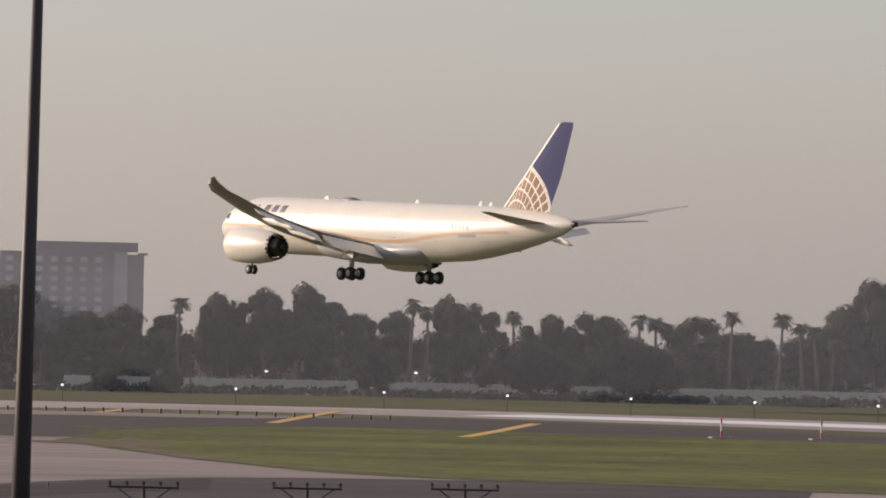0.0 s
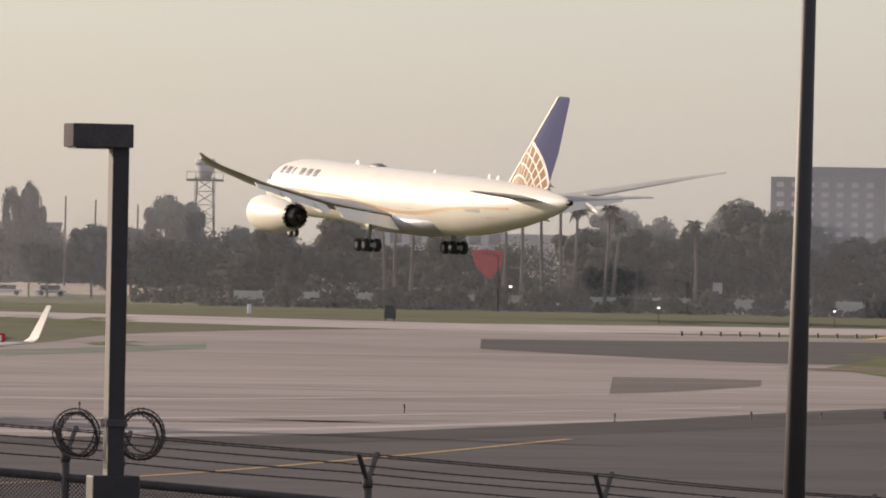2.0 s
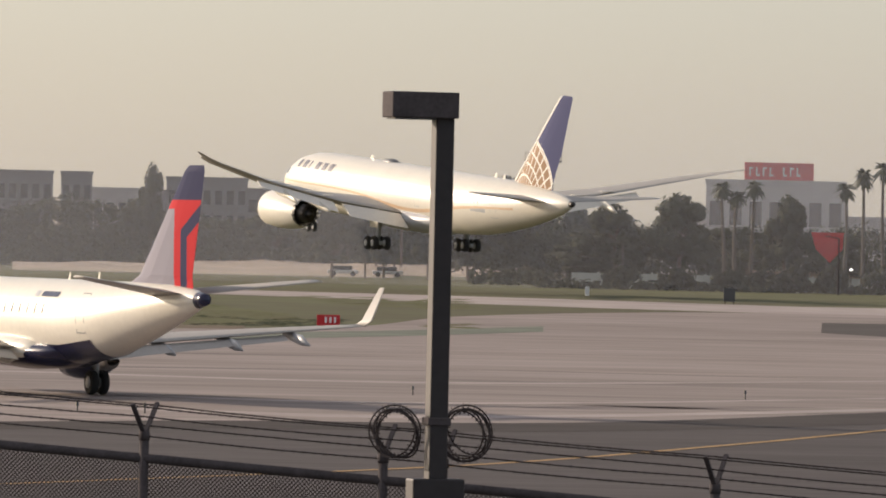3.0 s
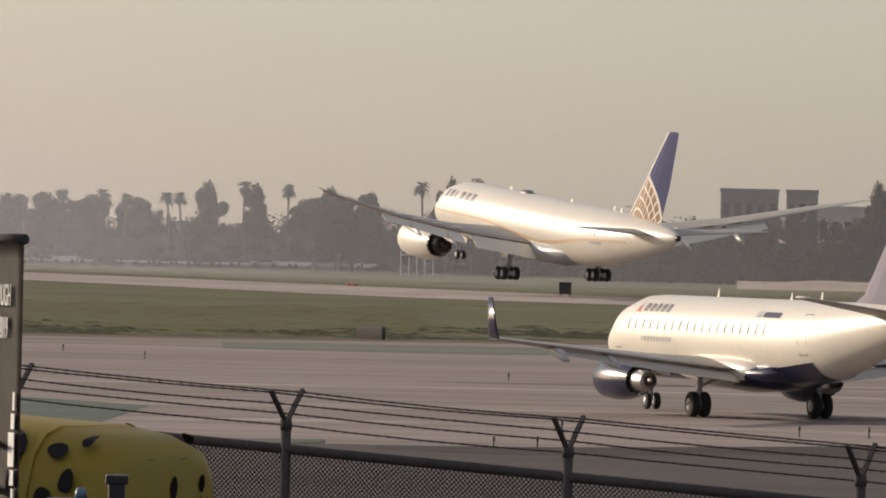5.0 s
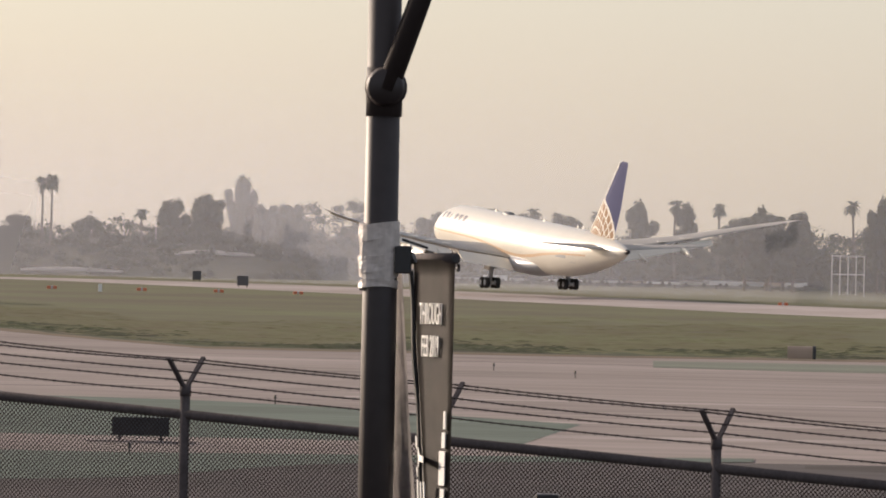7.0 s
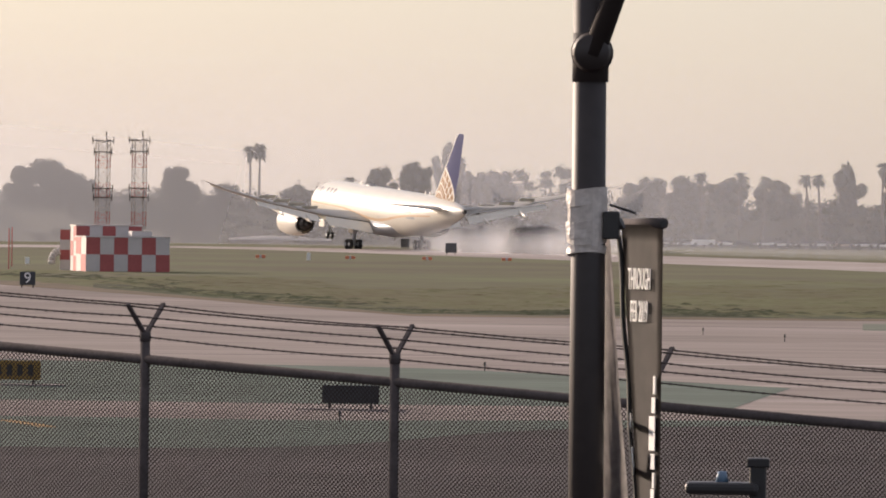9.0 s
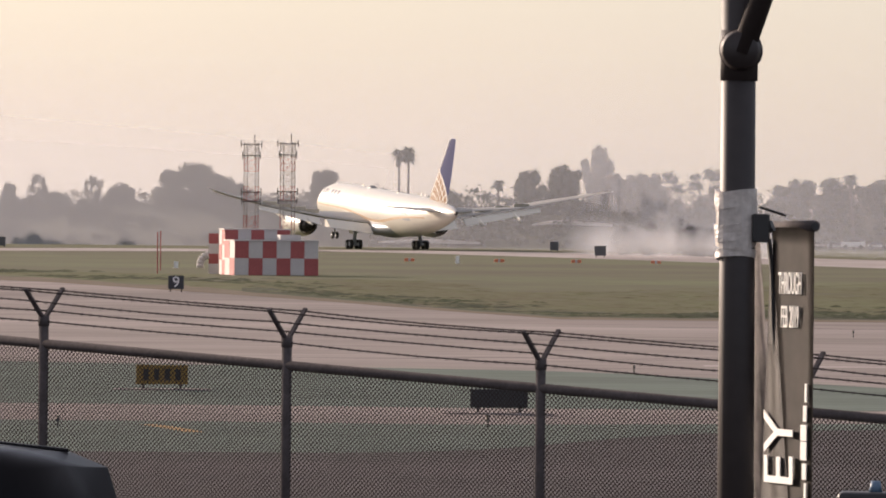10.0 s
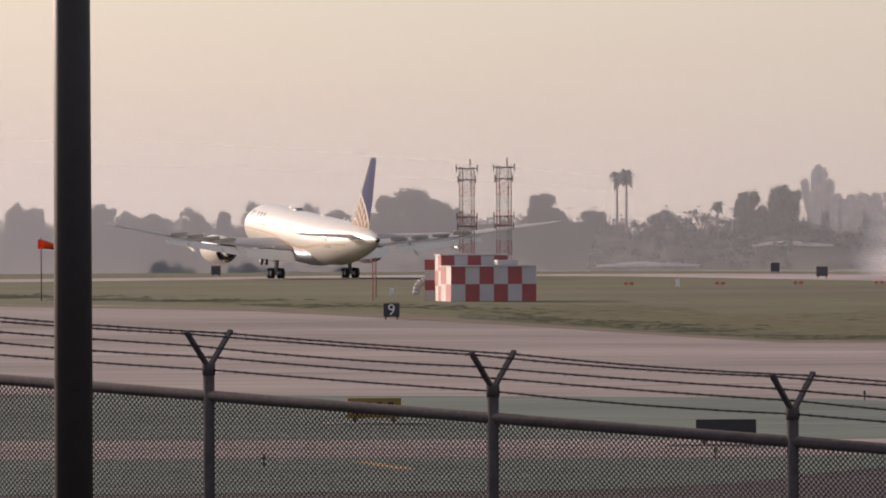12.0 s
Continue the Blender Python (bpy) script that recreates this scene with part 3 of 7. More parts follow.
def build_fence():
    s0 = fence_s(206 / 13000 * 57.2958)
    step = 2.965
    ks = range(-9, 11)
    run = thing("chain_link_fence", Matrix.Identity(4), "dark chain-link fence with barbed wire on Y-shaped arms", "fence")
    bm_rail = bmesh.new()
    a, b = fence_point(s0 - 10 * step), fence_point(s0 + 11 * step)
    za, zb = rail_z(s0 - 10 * step), rail_z(s0 + 11 * step)
    tube(bm_rail, (a.x, a.y, za - 0.062), (b.x, b.y, zb - 0.062), 0.049, n=12)
    part("top_rail", bm_rail, M["galv"], run, "dark weathered steel top rail", True)
    # the post and its two arms share their meshes
    bm = bmesh.new()
    tube(bm, (0, 0, -2.2), (0, 0, 0.2), 0.05, n=12)
    tube(bm, (0, 0, 0.12), (0, 0, 0.22), 0.057, n=12)
    post = part("post", bm, M["galv"], run, "round steel post", True)
    arms = []
    for sg in (-1, 1):
        bm = bmesh.new()
        n3 = Vector((FN.x, FN.y, 0))
        p, q = Vector((0, 0, 0.18)), Vector((0, 0, 0.5)) + n3 * 0.33 * sg
        side = Vector((FT.x, FT.y, 0))
        d = (q - p).normalized()
        up = d.cross(side)
        loft(bm, [[c + side * 0.022 * i + up * 0.014 * j for i, j in ((-1, -1), (1, -1), (1, 1), (-1, 1))] for c in (p, q)])
        arms.append(part("arm", bm, M["galv"], post, "angled steel barbed-wire arm"))
    spots = [s0 + k * step + {-4: -0.26, -3: -0.32}.get(k, 0.0) for k in ks] + [s0 - 3 * step + 0.33]
    for i, s in enumerate(spots):
        p = fence_point(s)
        m = Matrix.Translation((p.x, p.y, rail_z(s)))
        if i == 0:
            post.matrix_basis = m
            continue
        c = post.copy()
        scene.collection.objects.link(c)
        c.parent, c.matrix_basis = run, m
        for ar in arms:
            cc = ar.copy()
            scene.collection.objects.link(cc)
            cc.parent = c
    # barbed strands, sagging a little between posts
    for sg, hs in ((-1, (0.375, 0.48)), (1, (0.27, 0.475)), (0, (0.165,))):
        for h in hs:
            bm = bmesh.new()
            off = 0.0 if sg == 0 else sg * 0.33 * (h - 0.18) / 0.32
            for k in range(-9, 10):
                for j in range(4):
                    pts = []
                    for u in (j / 4, (j + 1) / 4):
                        s = s0 + (k + u) * step
                        p = fence_point(s, off)
                        pts.append((p.x, p.y, rail_z(s) + h - 0.022 * 4 * u * (1 - u) * (0.6 + 0.4 * math.sin(k * 2.3 + h * 20))))
                    tube(bm, *pts, 0.0075, n=5, caps=False)
                for j in range(26):
                    s = s0 + (k + (j + 0.5) / 26) * step
                    u = (j + 0.5) / 26
                    p = fence_point(s, off)
                    z = rail_z(s) + h - 0.022 * 4 * u * (1 - u) * (0.6 + 0.4 * math.sin(k * 2.3 + h * 20))
                    for dx in (-0.014, 0.014):
                        tube(bm, (p.x - FT.x * dx, p.y - FT.y * dx, z - 0.012), (p.x + FT.x * dx, p.y + FT.y * dx, z + 0.012), 0.0035, n=3, caps=False)
            part("barbed_strand", bm, M["wire"], run, "rusty barbed wire strand")
    # woven wire diamonds
    verts, faces = [], []
    pitch, h, w = 0.047, 2.0, 0.0064
    lo, hi = s0 - 9.9 * step, s0 + 10.9 * step
    for sg in (-1, 1):
        s = lo
        while s < hi:
            base = len(verts)
            for u, dz in ((0, 0), (h * 1.0 * sg, h)):
                for e in (-w, w):
                    q = s + u + e
                    p = fence_point(q, 0.012 * sg)
                    verts.append((p.x, p.y, rail_z(q) - 2.08 + dz))
            faces.append((base, base + 1, base + 3, base + 2))
            s += pitch
    me = bpy.data.meshes.new("wire_mesh")
    me.from_pydata(verts, [], faces)
    me.materials.append(M["wire"])
    ob = new("wire_mesh", me)
    ob.parent = run
    tagged(ob, "dark woven chain-link wire", kind="stuff")


# ---- poles in the foreground ----
def build_plain_pole(name, x, y, z0, z1, r0, r1, label, lean=0.0):
    ob = thing(name, pose(x, y, z0, 0, lean), label, "pole")
    bm = bmesh.new()
    tube(bm, (0, 0, 0), (0, 0, z1 - z0), r0, r1, 20)
    part("shaft", bm, M["pole"], ob, "dark painted steel shaft", True)
    bm = bmesh.new()
    box(bm, -0.25, 0.25, -0.25, 0.25, -0.02, 0.05, 0.01)
    part("base_plate", bm, M["galv"], ob)
    bm = bmesh.new()
    tube(bm, (0, 0, z1 - z0 - 0.02), (0, 0, z1 - z0 + 0.05), r1 * 1.1, r1 * 0.8, 16)
    part("cap", bm, M["pole"], ob)
    return ob


def build_lamp_post(x, y, z0, top, turn):
    ob = thing("lamp_post", Matrix.Translation((x, y, z0)) @ pose(0, 0, 0, 0, 0, turn), "dark square lamp post with box-shaped head, razor wire round it", "lamp post")
    h = top - z0
    bm = bmesh.new()
    box(bm, -0.095, 0.095, -0.095, 0.095, 0, h - 0.2, 0.012)
    part("shaft", bm, M["pole"], ob, "dark square steel shaft")
    bm = bmesh.new()
    box(bm, -0.58, 0.11, -0.2, 0.2, h - 0.26, h, 0.012)
    head = part("head", bm, M["galv"], ob, "grey box-shaped lamp head")
    bm = bmesh.new()
    box(bm, -0.54, -0.12, -0.16, 0.16, h - 0.275, h - 0.255)
    part("lens", bm, M["pane"], head, "dark glass lens")
    bm = bmesh.new()
    box(bm, -0.12, 0.12, -0.12, 0.12, h - 3.32, h - 3.24, 0.01)
    part("strap", bm, M["galv"], ob)
    part("base_sleeve", one(box, -0.27, 0.27, -0.14, 0.14, 0, 1.53, 0.02), M["pole"], ob, "dark steel sleeve round the foot")
    return ob


def build_razor_coil(x, y, z, r, seed):
    rnd = random.Random(seed)
    ob = thing("razor_wire_coil", Matrix.Translation((x, y, z)), "rusty coil of razor wire hung on the fence", "razor wire", "coils at the lamp post")
    for k in range(5):
        bm = bmesh.new()
        tilt = Euler((rnd.uniform(-0.5, 0.5), rnd.uniform(-0.12, 0.12), rnd.uniform(-0.7, 0.7) + radians(-8))).to_matrix()
        rr, cx, cz = r * rnd.uniform(0.86, 1.0), rnd.uniform(-0.02, 0.02), rnd.uniform(-0.02, 0.02)
        pts = [tilt @ Vector((math.cos(a) * rr, 0, math.sin(a) * rr * 1.05)) + Vector((cx, 0, cz)) for a in [2 * math.pi * i / 28 for i in range(29)]]
        for p, q in zip(pts, pts[1:]):
            tube(bm, p, q, 0.0085, n=5, caps=False)
            mid = (p + q) / 2
            out = mid.normalized()
            tube(bm, mid - out * 0.03, mid + out * 0.03, 0.006, 0.002, 3, False)
        part("loop", bm, M["wire"], ob)
    return ob


def text_mesh(bm_name, body, size, extrude, material, parent, m, label=""):
    cu = bpy.data.curves.new(bm_name, "FONT")
    cu.body, cu.size, cu.extrude, cu.align_x, cu.align_y = body, size, extrude, "CENTER", "CENTER"
    cu.materials.append(material)
    ob = new(bm_name, cu)
    ob.parent, ob.matrix_basis = parent, m
    if label:
        tagged(ob, label)
    return ob


def build_banner_pole(x, y, z0, ztape):
    """Pole with a leaning arm, a taped bracket and a long hanging banner; its x axis points across the view."""
    ob = thing("banner_pole", Matrix.Translation((x, y, z0)), "dark steel pole with a taped bracket and hanging brown banner", "pole")
    t = ztape - z0
    bm = bmesh.new()
    tube(bm, (0.02, 0, 0), (0, 0, t + 2.6), 0.115, 0.1, 20)
    part("shaft", bm, M["pole"], ob, "dark painted steel shaft", True)
    bm = bmesh.new()
    tube(bm, (0.03, -0.14, t + 0.98), (0.72, -0.2, t + 3.0), 0.07, 0.062, 16)
    arm = part("arm", bm, M["pole"], ob, "leaning round steel arm", True)
    bm = bmesh.new()
    tube(bm, (0.02, -0.2, t + 1.0), (0.02, -0.12, t + 1.0), 0.1, 0.125, 20)
    tube(bm, (0.02, -0.12, t + 1.0), (0.02, 0.12, t + 1.0), 0.128, n=20)
    tube(bm, (0.01, 0, t + 0.82), (0.01, 0, t + 1.12), 0.112, n=20)
    part("clamp", bm, M["pole"], arm, "round clamp", True)
    for k, (za, zb, r) in enumerate(((-0.16, 0.17, 0.122), (-0.12, -0.02, 0.127), (0.06, 0.16, 0.126), (-0.24, -0.19, 0.121))):
        bm = bmesh.new()
        rings = []
        for i in range(5):
            z = za + (zb - za) * i / 4
            rings.append([Vector((math.cos(a) * (r + 0.005 * math.sin(a * 5 + i + k)), math.sin(a) * (r + 0.004 * math.cos(a * 3 + i)), t + z + 0.02 * math.sin(a + k))) for a in [2 * math.pi * j / 20 for j in range(20)]])
        loft(bm, rings)
        part("tape_wrap", bm, M["tape"], ob, "crumpled pale tape wound round the pole")
    bm = bmesh.new()
    tube(bm, (0.08, -0.02, t - 0.1), (0.22, -0.06, t - 0.04), 0.035, n=10)
    box(bm, 0.1, 0.2, -0.1, 0.06, t - 0.14, t + 0.03, 0.01)
    tube(bm, (0.14, -0.06, t + 0.07), (0.3, -0.05, t + 0.02), 0.008, n=6)
    part("bracket", bm, M["signblack"], ob, "black banner bracket")
    bm = bmesh.new()
    tube(bm, (0.12, 1.1, t - 0.05), (0.47, -0.15, t - 0.04), 0.034, n=14)
    rod = part("rod", bm, M["galv"], ob, "round banner rod", True)
    # black disc drawn for the shade inside the hollow rod
    bm = bmesh.new()
    tube(bm, (0.466, -0.142, t - 0.04), (0.473, -0.156, t - 0.04), 0.024, n=14)
    part("rod_end", bm, M["signblack"], rod, "black disc for the shade inside the open rod end")
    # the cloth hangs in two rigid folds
    for nm, x0, x1, y0, y1, lab in (("front_fold", 0.20, 0.47, 0.42, -0.15, "brown printed banner fold"), ("rear_fold", 0.03, 0.12, 0.95, 0.62, "rear banner fold, coloured paler as if sun-lit")):
        bm = bmesh.new()
        rows = []
        for i in range(25):
            u = i / 24
            row = []
            for j in range(7):
                w = j / 6
                if nm == "front_fold":
                    w = 0.72 * u + (1 - 0.72 * u) * w
                    row.append(bm.verts.new((x0 + (x1 - x0) * w, y0 + (y1 - y0) * w, t - 0.05 - u * 2.6)))
                    continue
                bend = 0.012 * math.sin(u * 9 + w * 2) * u
                row.append(bm.verts.new((x0 + 0.07 * u + (x1 - x0 + 0.13 * u) * w + bend, y0 + (y1 - y0) * w + 0.04 * math.sin(w * 6 + u * 5), t - 0.05 - u * 2.6)))
            rows.append(row)
        for a, b in zip(rows, rows[1:]):
            for k in range(6):
                bm.faces.new((a[k], a[k + 1], b[k + 1], b[k]))
        bmesh.ops.solidify(bm, geom=bm.faces[:], thickness=0.006)
        fold = part(nm, bm, M["banner"] if nm == "front_fold" else M["bannersunlit"], ob, lab, True)
        if nm == "front_fold":
            face = Matrix.Rotation(radians(-64.6), 4, "Z")

            def on_fold(across, down):
                u = down / 2.6
                base = Vector((0.335, 0.135, t - 0.05)) + Vector((0.0, 0.0, -down))
                return Matrix.Translation(base + face.to_3x3() @ Vector((across, -0.014, 0)))

            for body, dn in (("THROUGH", 0.34), ("FEB 2019", 0.54)):
                m = on_fold(0.0, dn) @ face @ Matrix.Rotation(radians(90), 4, "X") @ Matrix.Diagonal((0.36, 1.0, 1, 1))
                text_mesh("printed_line", body, 0.19, 0.003, M["bannertext"], fold, m, "white printed date line")
            for col, top, count in ((0.215, 0.98, 12),):
                for k in range(count):
                    wide = (0.05, 0.085, 0.03, 0.085, 0.06)[(k * 3 + count) % 5]
                    bm = bmesh.new()
                    box(bm, 0.045 - wide, 0.045, -0.003, 0.003, -0.055, 0.04 if k % 3 else 0.055, 0, on_fold(col, top + k * 0.115) @ face)
                    part("printed_bar", bm, M["bannertext"], fold, "large white print on the banner")
    # a loose fold swings on the slanting edge of the front fold
    hinge = Vector((0.2, 0.42, t - 0.05)), Vector((0.394, 0.01, t - 2.65))
    bm = bmesh.new()
    rows = []
    for i in range(19):
        u = 0.06 + 0.94 * i / 18
        lo, hi = -0.5 * u, 0.72 * u + 0.01
        rows.append([bm.verts.new((0.2 + 0.27 * w, 0.428 - 0.57 * w, t - 0.05 - u * 2.6)) for w in (lo, (lo + hi) / 2, hi)])
    for a, b in zip(rows, rows[1:]):
        for k in range(2):
            bm.faces.new((a[k], a[k + 1], b[k + 1], b[k]))
    bmesh.ops.solidify(bm, geom=bm.faces[:], thickness=0.006)
    loose = part("loose_fold", bm, M["banner"], ob, "loose brown banner fold swinging in the wind", True)
    m = on_fold(-0.13, 1.33) @ face @ Matrix.Rotation(radians(90), 4, "X") @ Matrix.Rotation(radians(90), 4, "Z") @ Matrix.Diagonal((1.0, 1.75, 1, 1))
    text_mesh("printed_word", "EY", 0.42, 0.003, M["bannertext"], loose, m, "large white letters printed up the banner")
    bm = bmesh.new()
    pts = [Vector((0.185 + 0.006 * math.sin(i * 0.9) + 0.0075 * i, 0.4, t - 0.12 - i * 0.1)) for i in range(24)]
    loft(bm, [[p + Vector((math.cos(a) * 0.016, math.sin(a) * 0.016, 0)) for a in (0, 1.05, 2.09, 3.14, 4.19, 5.24)] for p in pts])
    part("cable", bm, M["signblack"], ob, "black cable along the banner")
    return ob, loose, hinge


def build_roadside_lamp(x, y, z):
    ob = thing("roadside_fixture", Matrix.Translation((x, y, z)), "low dark roadside fixture with a blue cap", "fixture")
    bm = bmesh.new()
    box(bm, -0.28, 0.2, -0.15, 0.15, -0.08, 0.0, 0.03)
    part("arm", bm, M["signblack"], ob, "flat dark arm")
    bm = bmesh.new()
    box(bm, 0.14, 0.25, -0.09, 0.09, -2.2, 0.12, 0.015)
    part("post", bm, M["signblack"], ob)
    bm = bmesh.new()
    tube(bm, (-0.04, 0, 0.0), (-0.04, 0, 0.07), 0.045, 0.03, 12)
    part("cap", bm, M["blue"], ob, "blue round cap", True)
    bm = bmesh.new()
    box(bm, 0.12, 0.27, -0.1, 0.1, 0.1, 0.16, 0.01)
    part("bracket", bm, M["signblack"], ob)


# ---- aircraft ----
def ring_xz(x, zc, hw, hh, n=28):
    return [Vector((x, math.sin(2 * math.pi * k / n) * hw, zc + math.cos(2 * math.pi * k / n) * hh)) for k in range(n)]


def station(st, x):
    for a, b in zip(st, st[1:]):
        if b[0] <= x <= a[0]:
            u = (a[0] - x) / (a[0] - b[0])
            return [p + (q - p) * u for p, q in zip(a, b)]
    return st[-1]


def skin_patch(bm, st, x0, x1, z0, z1, side=1, proud=0.025, nx=2, nz=2, slant=0.0):
    """A patch that follows the fuselage between two stations and two heights."""
    rows = []
    for i in range(nx + 1):
        row = []
        for j in range(nz + 1):
            z = z0 + (z1 - z0) * j / nz
            x = x0 + (x1 - x0) * i / nx + slant * (z - z0)
            _, zc, hw, hh = station(st, x)
            c = max(-0.999, min(0.999, (z - zc) / hh))
            y = math.sqrt(1 - c * c) * hw + proud
            row.append(bm.verts.new((x, y * side, z + proud * c)))
        rows.append(row)
    for a, b in zip(rows, rows[1:]):
        for k in range(nz):
            bm.faces.new((a[k], a[k + 1], b[k + 1], b[k]))


def foil(le, chord, thick, up=Vector((0, 0, 1)), twist=0.0, back=Vector((-1, 0, 0))):
    """An aerofoil ring: nose at le, running backwards."""
    pts = []
    for u, t in ((0, 0), (0.03, 0.35), (0.12, 0.8), (0.3, 1), (0.55, 0.8), (0.8, 0.4), (1, 0.04)):
        pts.append((u, t))
    up_side = [le + back * (u * chord) + up * (t * thick * chord * 0.6 - twist * u * chord) for u, t in pts]
    low_side = [le + back * (u * chord) - up * (t * thick * chord * 0.4 + twist * u * chord) for u, t in pts[1:]][::-1]
    return up_side + low_side


def wheel(bm, c, r, w, n=20):
    rings = []
    for dy, rr in ((-w / 2, r * 0.78), (-w * 0.42, r * 0.94), (-w * 0.2, r), (w * 0.2, r), (w * 0.42, r * 0.94), (w / 2, r * 0.78)):
        rings.append([Vector((c[0] + math.cos(2 * math.pi * k / n) * rr, c[1] + dy, c[2] + math.sin(2 * math.pi * k / n) * rr)) for k in range(n)])
    loft(bm, rings)


def add_wheel(parent, c, r, w):
    bm = bmesh.new()
    wheel(bm, c, r, w)
    tyre = part("wheel", bm, M["tyre"], parent, "black rubber tyre", True)
    bm = bmesh.new()
    tube(bm, (c[0], c[1] - w * 0.51, c[2]), (c[0], c[1] + w * 0.51, c[2]), r * 0.5, n=14)
    part("rim", bm, M["grey"], tyre, "grey wheel rim", True)


def fin_material(cx, cz, r):
    """White fin: blue outside a circle, inside it a lattice of pale rings and rays on gold-brown."""
    m = bpy.data.materials.new("fin_livery")
    m.use_nodes = True
    nt, nd = m.node_tree, m.node_tree.nodes
    bs = nd["Principled BSDF"]
    tc, sp = nd.new("ShaderNodeTexCoord"), nd.new("ShaderNodeSeparateXYZ")
    nt.links.new(tc.outputs["Object"], sp.inputs[0])

    def op(kind, a, b=None):
        q = nd.new("ShaderNodeMath")
        q.operation = kind
        for i, v in enumerate((a, b)):
            if v is None:
                continue
            if isinstance(v, (int, float)):
                q.inputs[i].default_value = v
            else:
                nt.links.new(v, q.inputs[i])
        return q.outputs[0]

    dx, dz = op("SUBTRACT", sp.outputs[0], cx), op("SUBTRACT", sp.outputs[2], cz)
    rad = op("SQRT", op("ADD", op("MULTIPLY", dx, dx), op("MULTIPLY", dz, dz)))
    # rays leave a pole low at the front of the fin
    ang = op("ARCTAN2", op("ADD", dz, 1.5), op("SUBTRACT", dx, 0.5))
    rays = op("LESS_THAN", op("ABSOLUTE", op("SUBTRACT", op("FRACT", op("MULTIPLY", ang, 6.4)), 0.5)), 0.10)
    rings = op("LESS_THAN", op("ABSOLUTE", op("SUBTRACT", op("FRACT", op("MULTIPLY", rad, 0.85)), 0.5)), 0.09)
    lat = op("MAXIMUM", rays, rings)
    edge = op("GREATER_THAN", rad, r - 0.16)
    lat = op("MAXIMUM", lat, edge)
    out = op("GREATER_THAN", rad, r)
    m1, m2 = nd.new("ShaderNodeMix"), nd.new("ShaderNodeMix")
    for q in (m1, m2):
        q.data_type = "RGBA"
    nt.links.new(lat, m1.inputs["Factor"])
    m1.inputs[6].default_value, m1.inputs[7].default_value = (0.34, 0.23, 0.15, 1), (0.8, 0.78, 0.72, 1)
    nt.links.new(out, m2.inputs["Factor"])
    nt.links.new(m1.outputs[2], m2.inputs[6])
    m2.inputs[7].default_value = (0.085, 0.09, 0.17, 1)
    nt.links.new(m2.outputs[2], bs.inputs["Base Color"])
    bs.inputs["Roughness"].default_value, bs.inputs["Specular IOR Level"].default_value = 0.6, 0.08
    bs.inputs["IOR"].default_value = 1.2
    return m


def delta_fin_material():
    """Fin: navy top and root, red field with a navy wedge."""
    m = bpy.data.materials.new("red_navy_fin")
    m.use_nodes = True
    nt, nd = m.node_tree, m.node_tree.nodes
    bs = nd["Principled BSDF"]
    tc, sp = nd.new("ShaderNodeTexCoord"), nd.new("ShaderNodeSeparateXYZ")
    nt.links.new(tc.outputs["Object"], sp.inputs[0])

    def op(kind, a, b=None):
        q = nd.new("ShaderNodeMath")
        q.operation = kind
        for i, v in enumerate((a, b)):
            if v is None:
                continue
            if isinstance(v, (int, float)):
                q.inputs[i].default_value = v
            else:
                nt.links.new(v, q.inputs[i])
        return q.outputs[0]

    x, z = sp.outputs[0], sp.outputs[2]
    top = op("GREATER_THAN", z, 7.95)
    front = op("MULTIPLY", op("GREATER_THAN", x, -15.2), op("LESS_THAN", z, 7.6))
    kink = op("MULTIPLY", op("LESS_THAN", z, 6.6), op("LESS_THAN", op("ABSOLUTE", op("ADD", x, 16.0)), 0.26))
    arm = op("LESS_THAN", op("ABSOLUTE", op("SUBTRACT", op("ADD", z, op("MULTIPLY", x, 0.62)), -3.27)), 0.3)
    arm = op("MULTIPLY", arm, op("LESS_THAN", x, -15.75))
    dark = op("MAXIMUM", top, op("MAXIMUM", kink, arm))
    mx, mf = nd.new("ShaderNodeMix"), nd.new("ShaderNodeMix")
    mx.data_type = mf.data_type = "RGBA"
    nt.links.new(front, mf.inputs["Factor"])
    mf.inputs[6].default_value, mf.inputs[7].default_value = (0.46, 0.035, 0.04, 1), (0.27, 0.26, 0.30, 1)
    nt.links.new(dark, mx.inputs["Factor"])
    nt.links.new(mf.outputs[2], mx.inputs[6])
    mx.inputs[7].default_value = (0.045, 0.048, 0.095, 1)
    nt.links.new(mx.outputs[2], bs.inputs["Base Color"])
    bs.inputs["Roughness"].default_value, bs.inputs["Specular IOR Level"].default_value = 0.6, 0.08
    bs.inputs["IOR"].default_value = 1.2
    return m


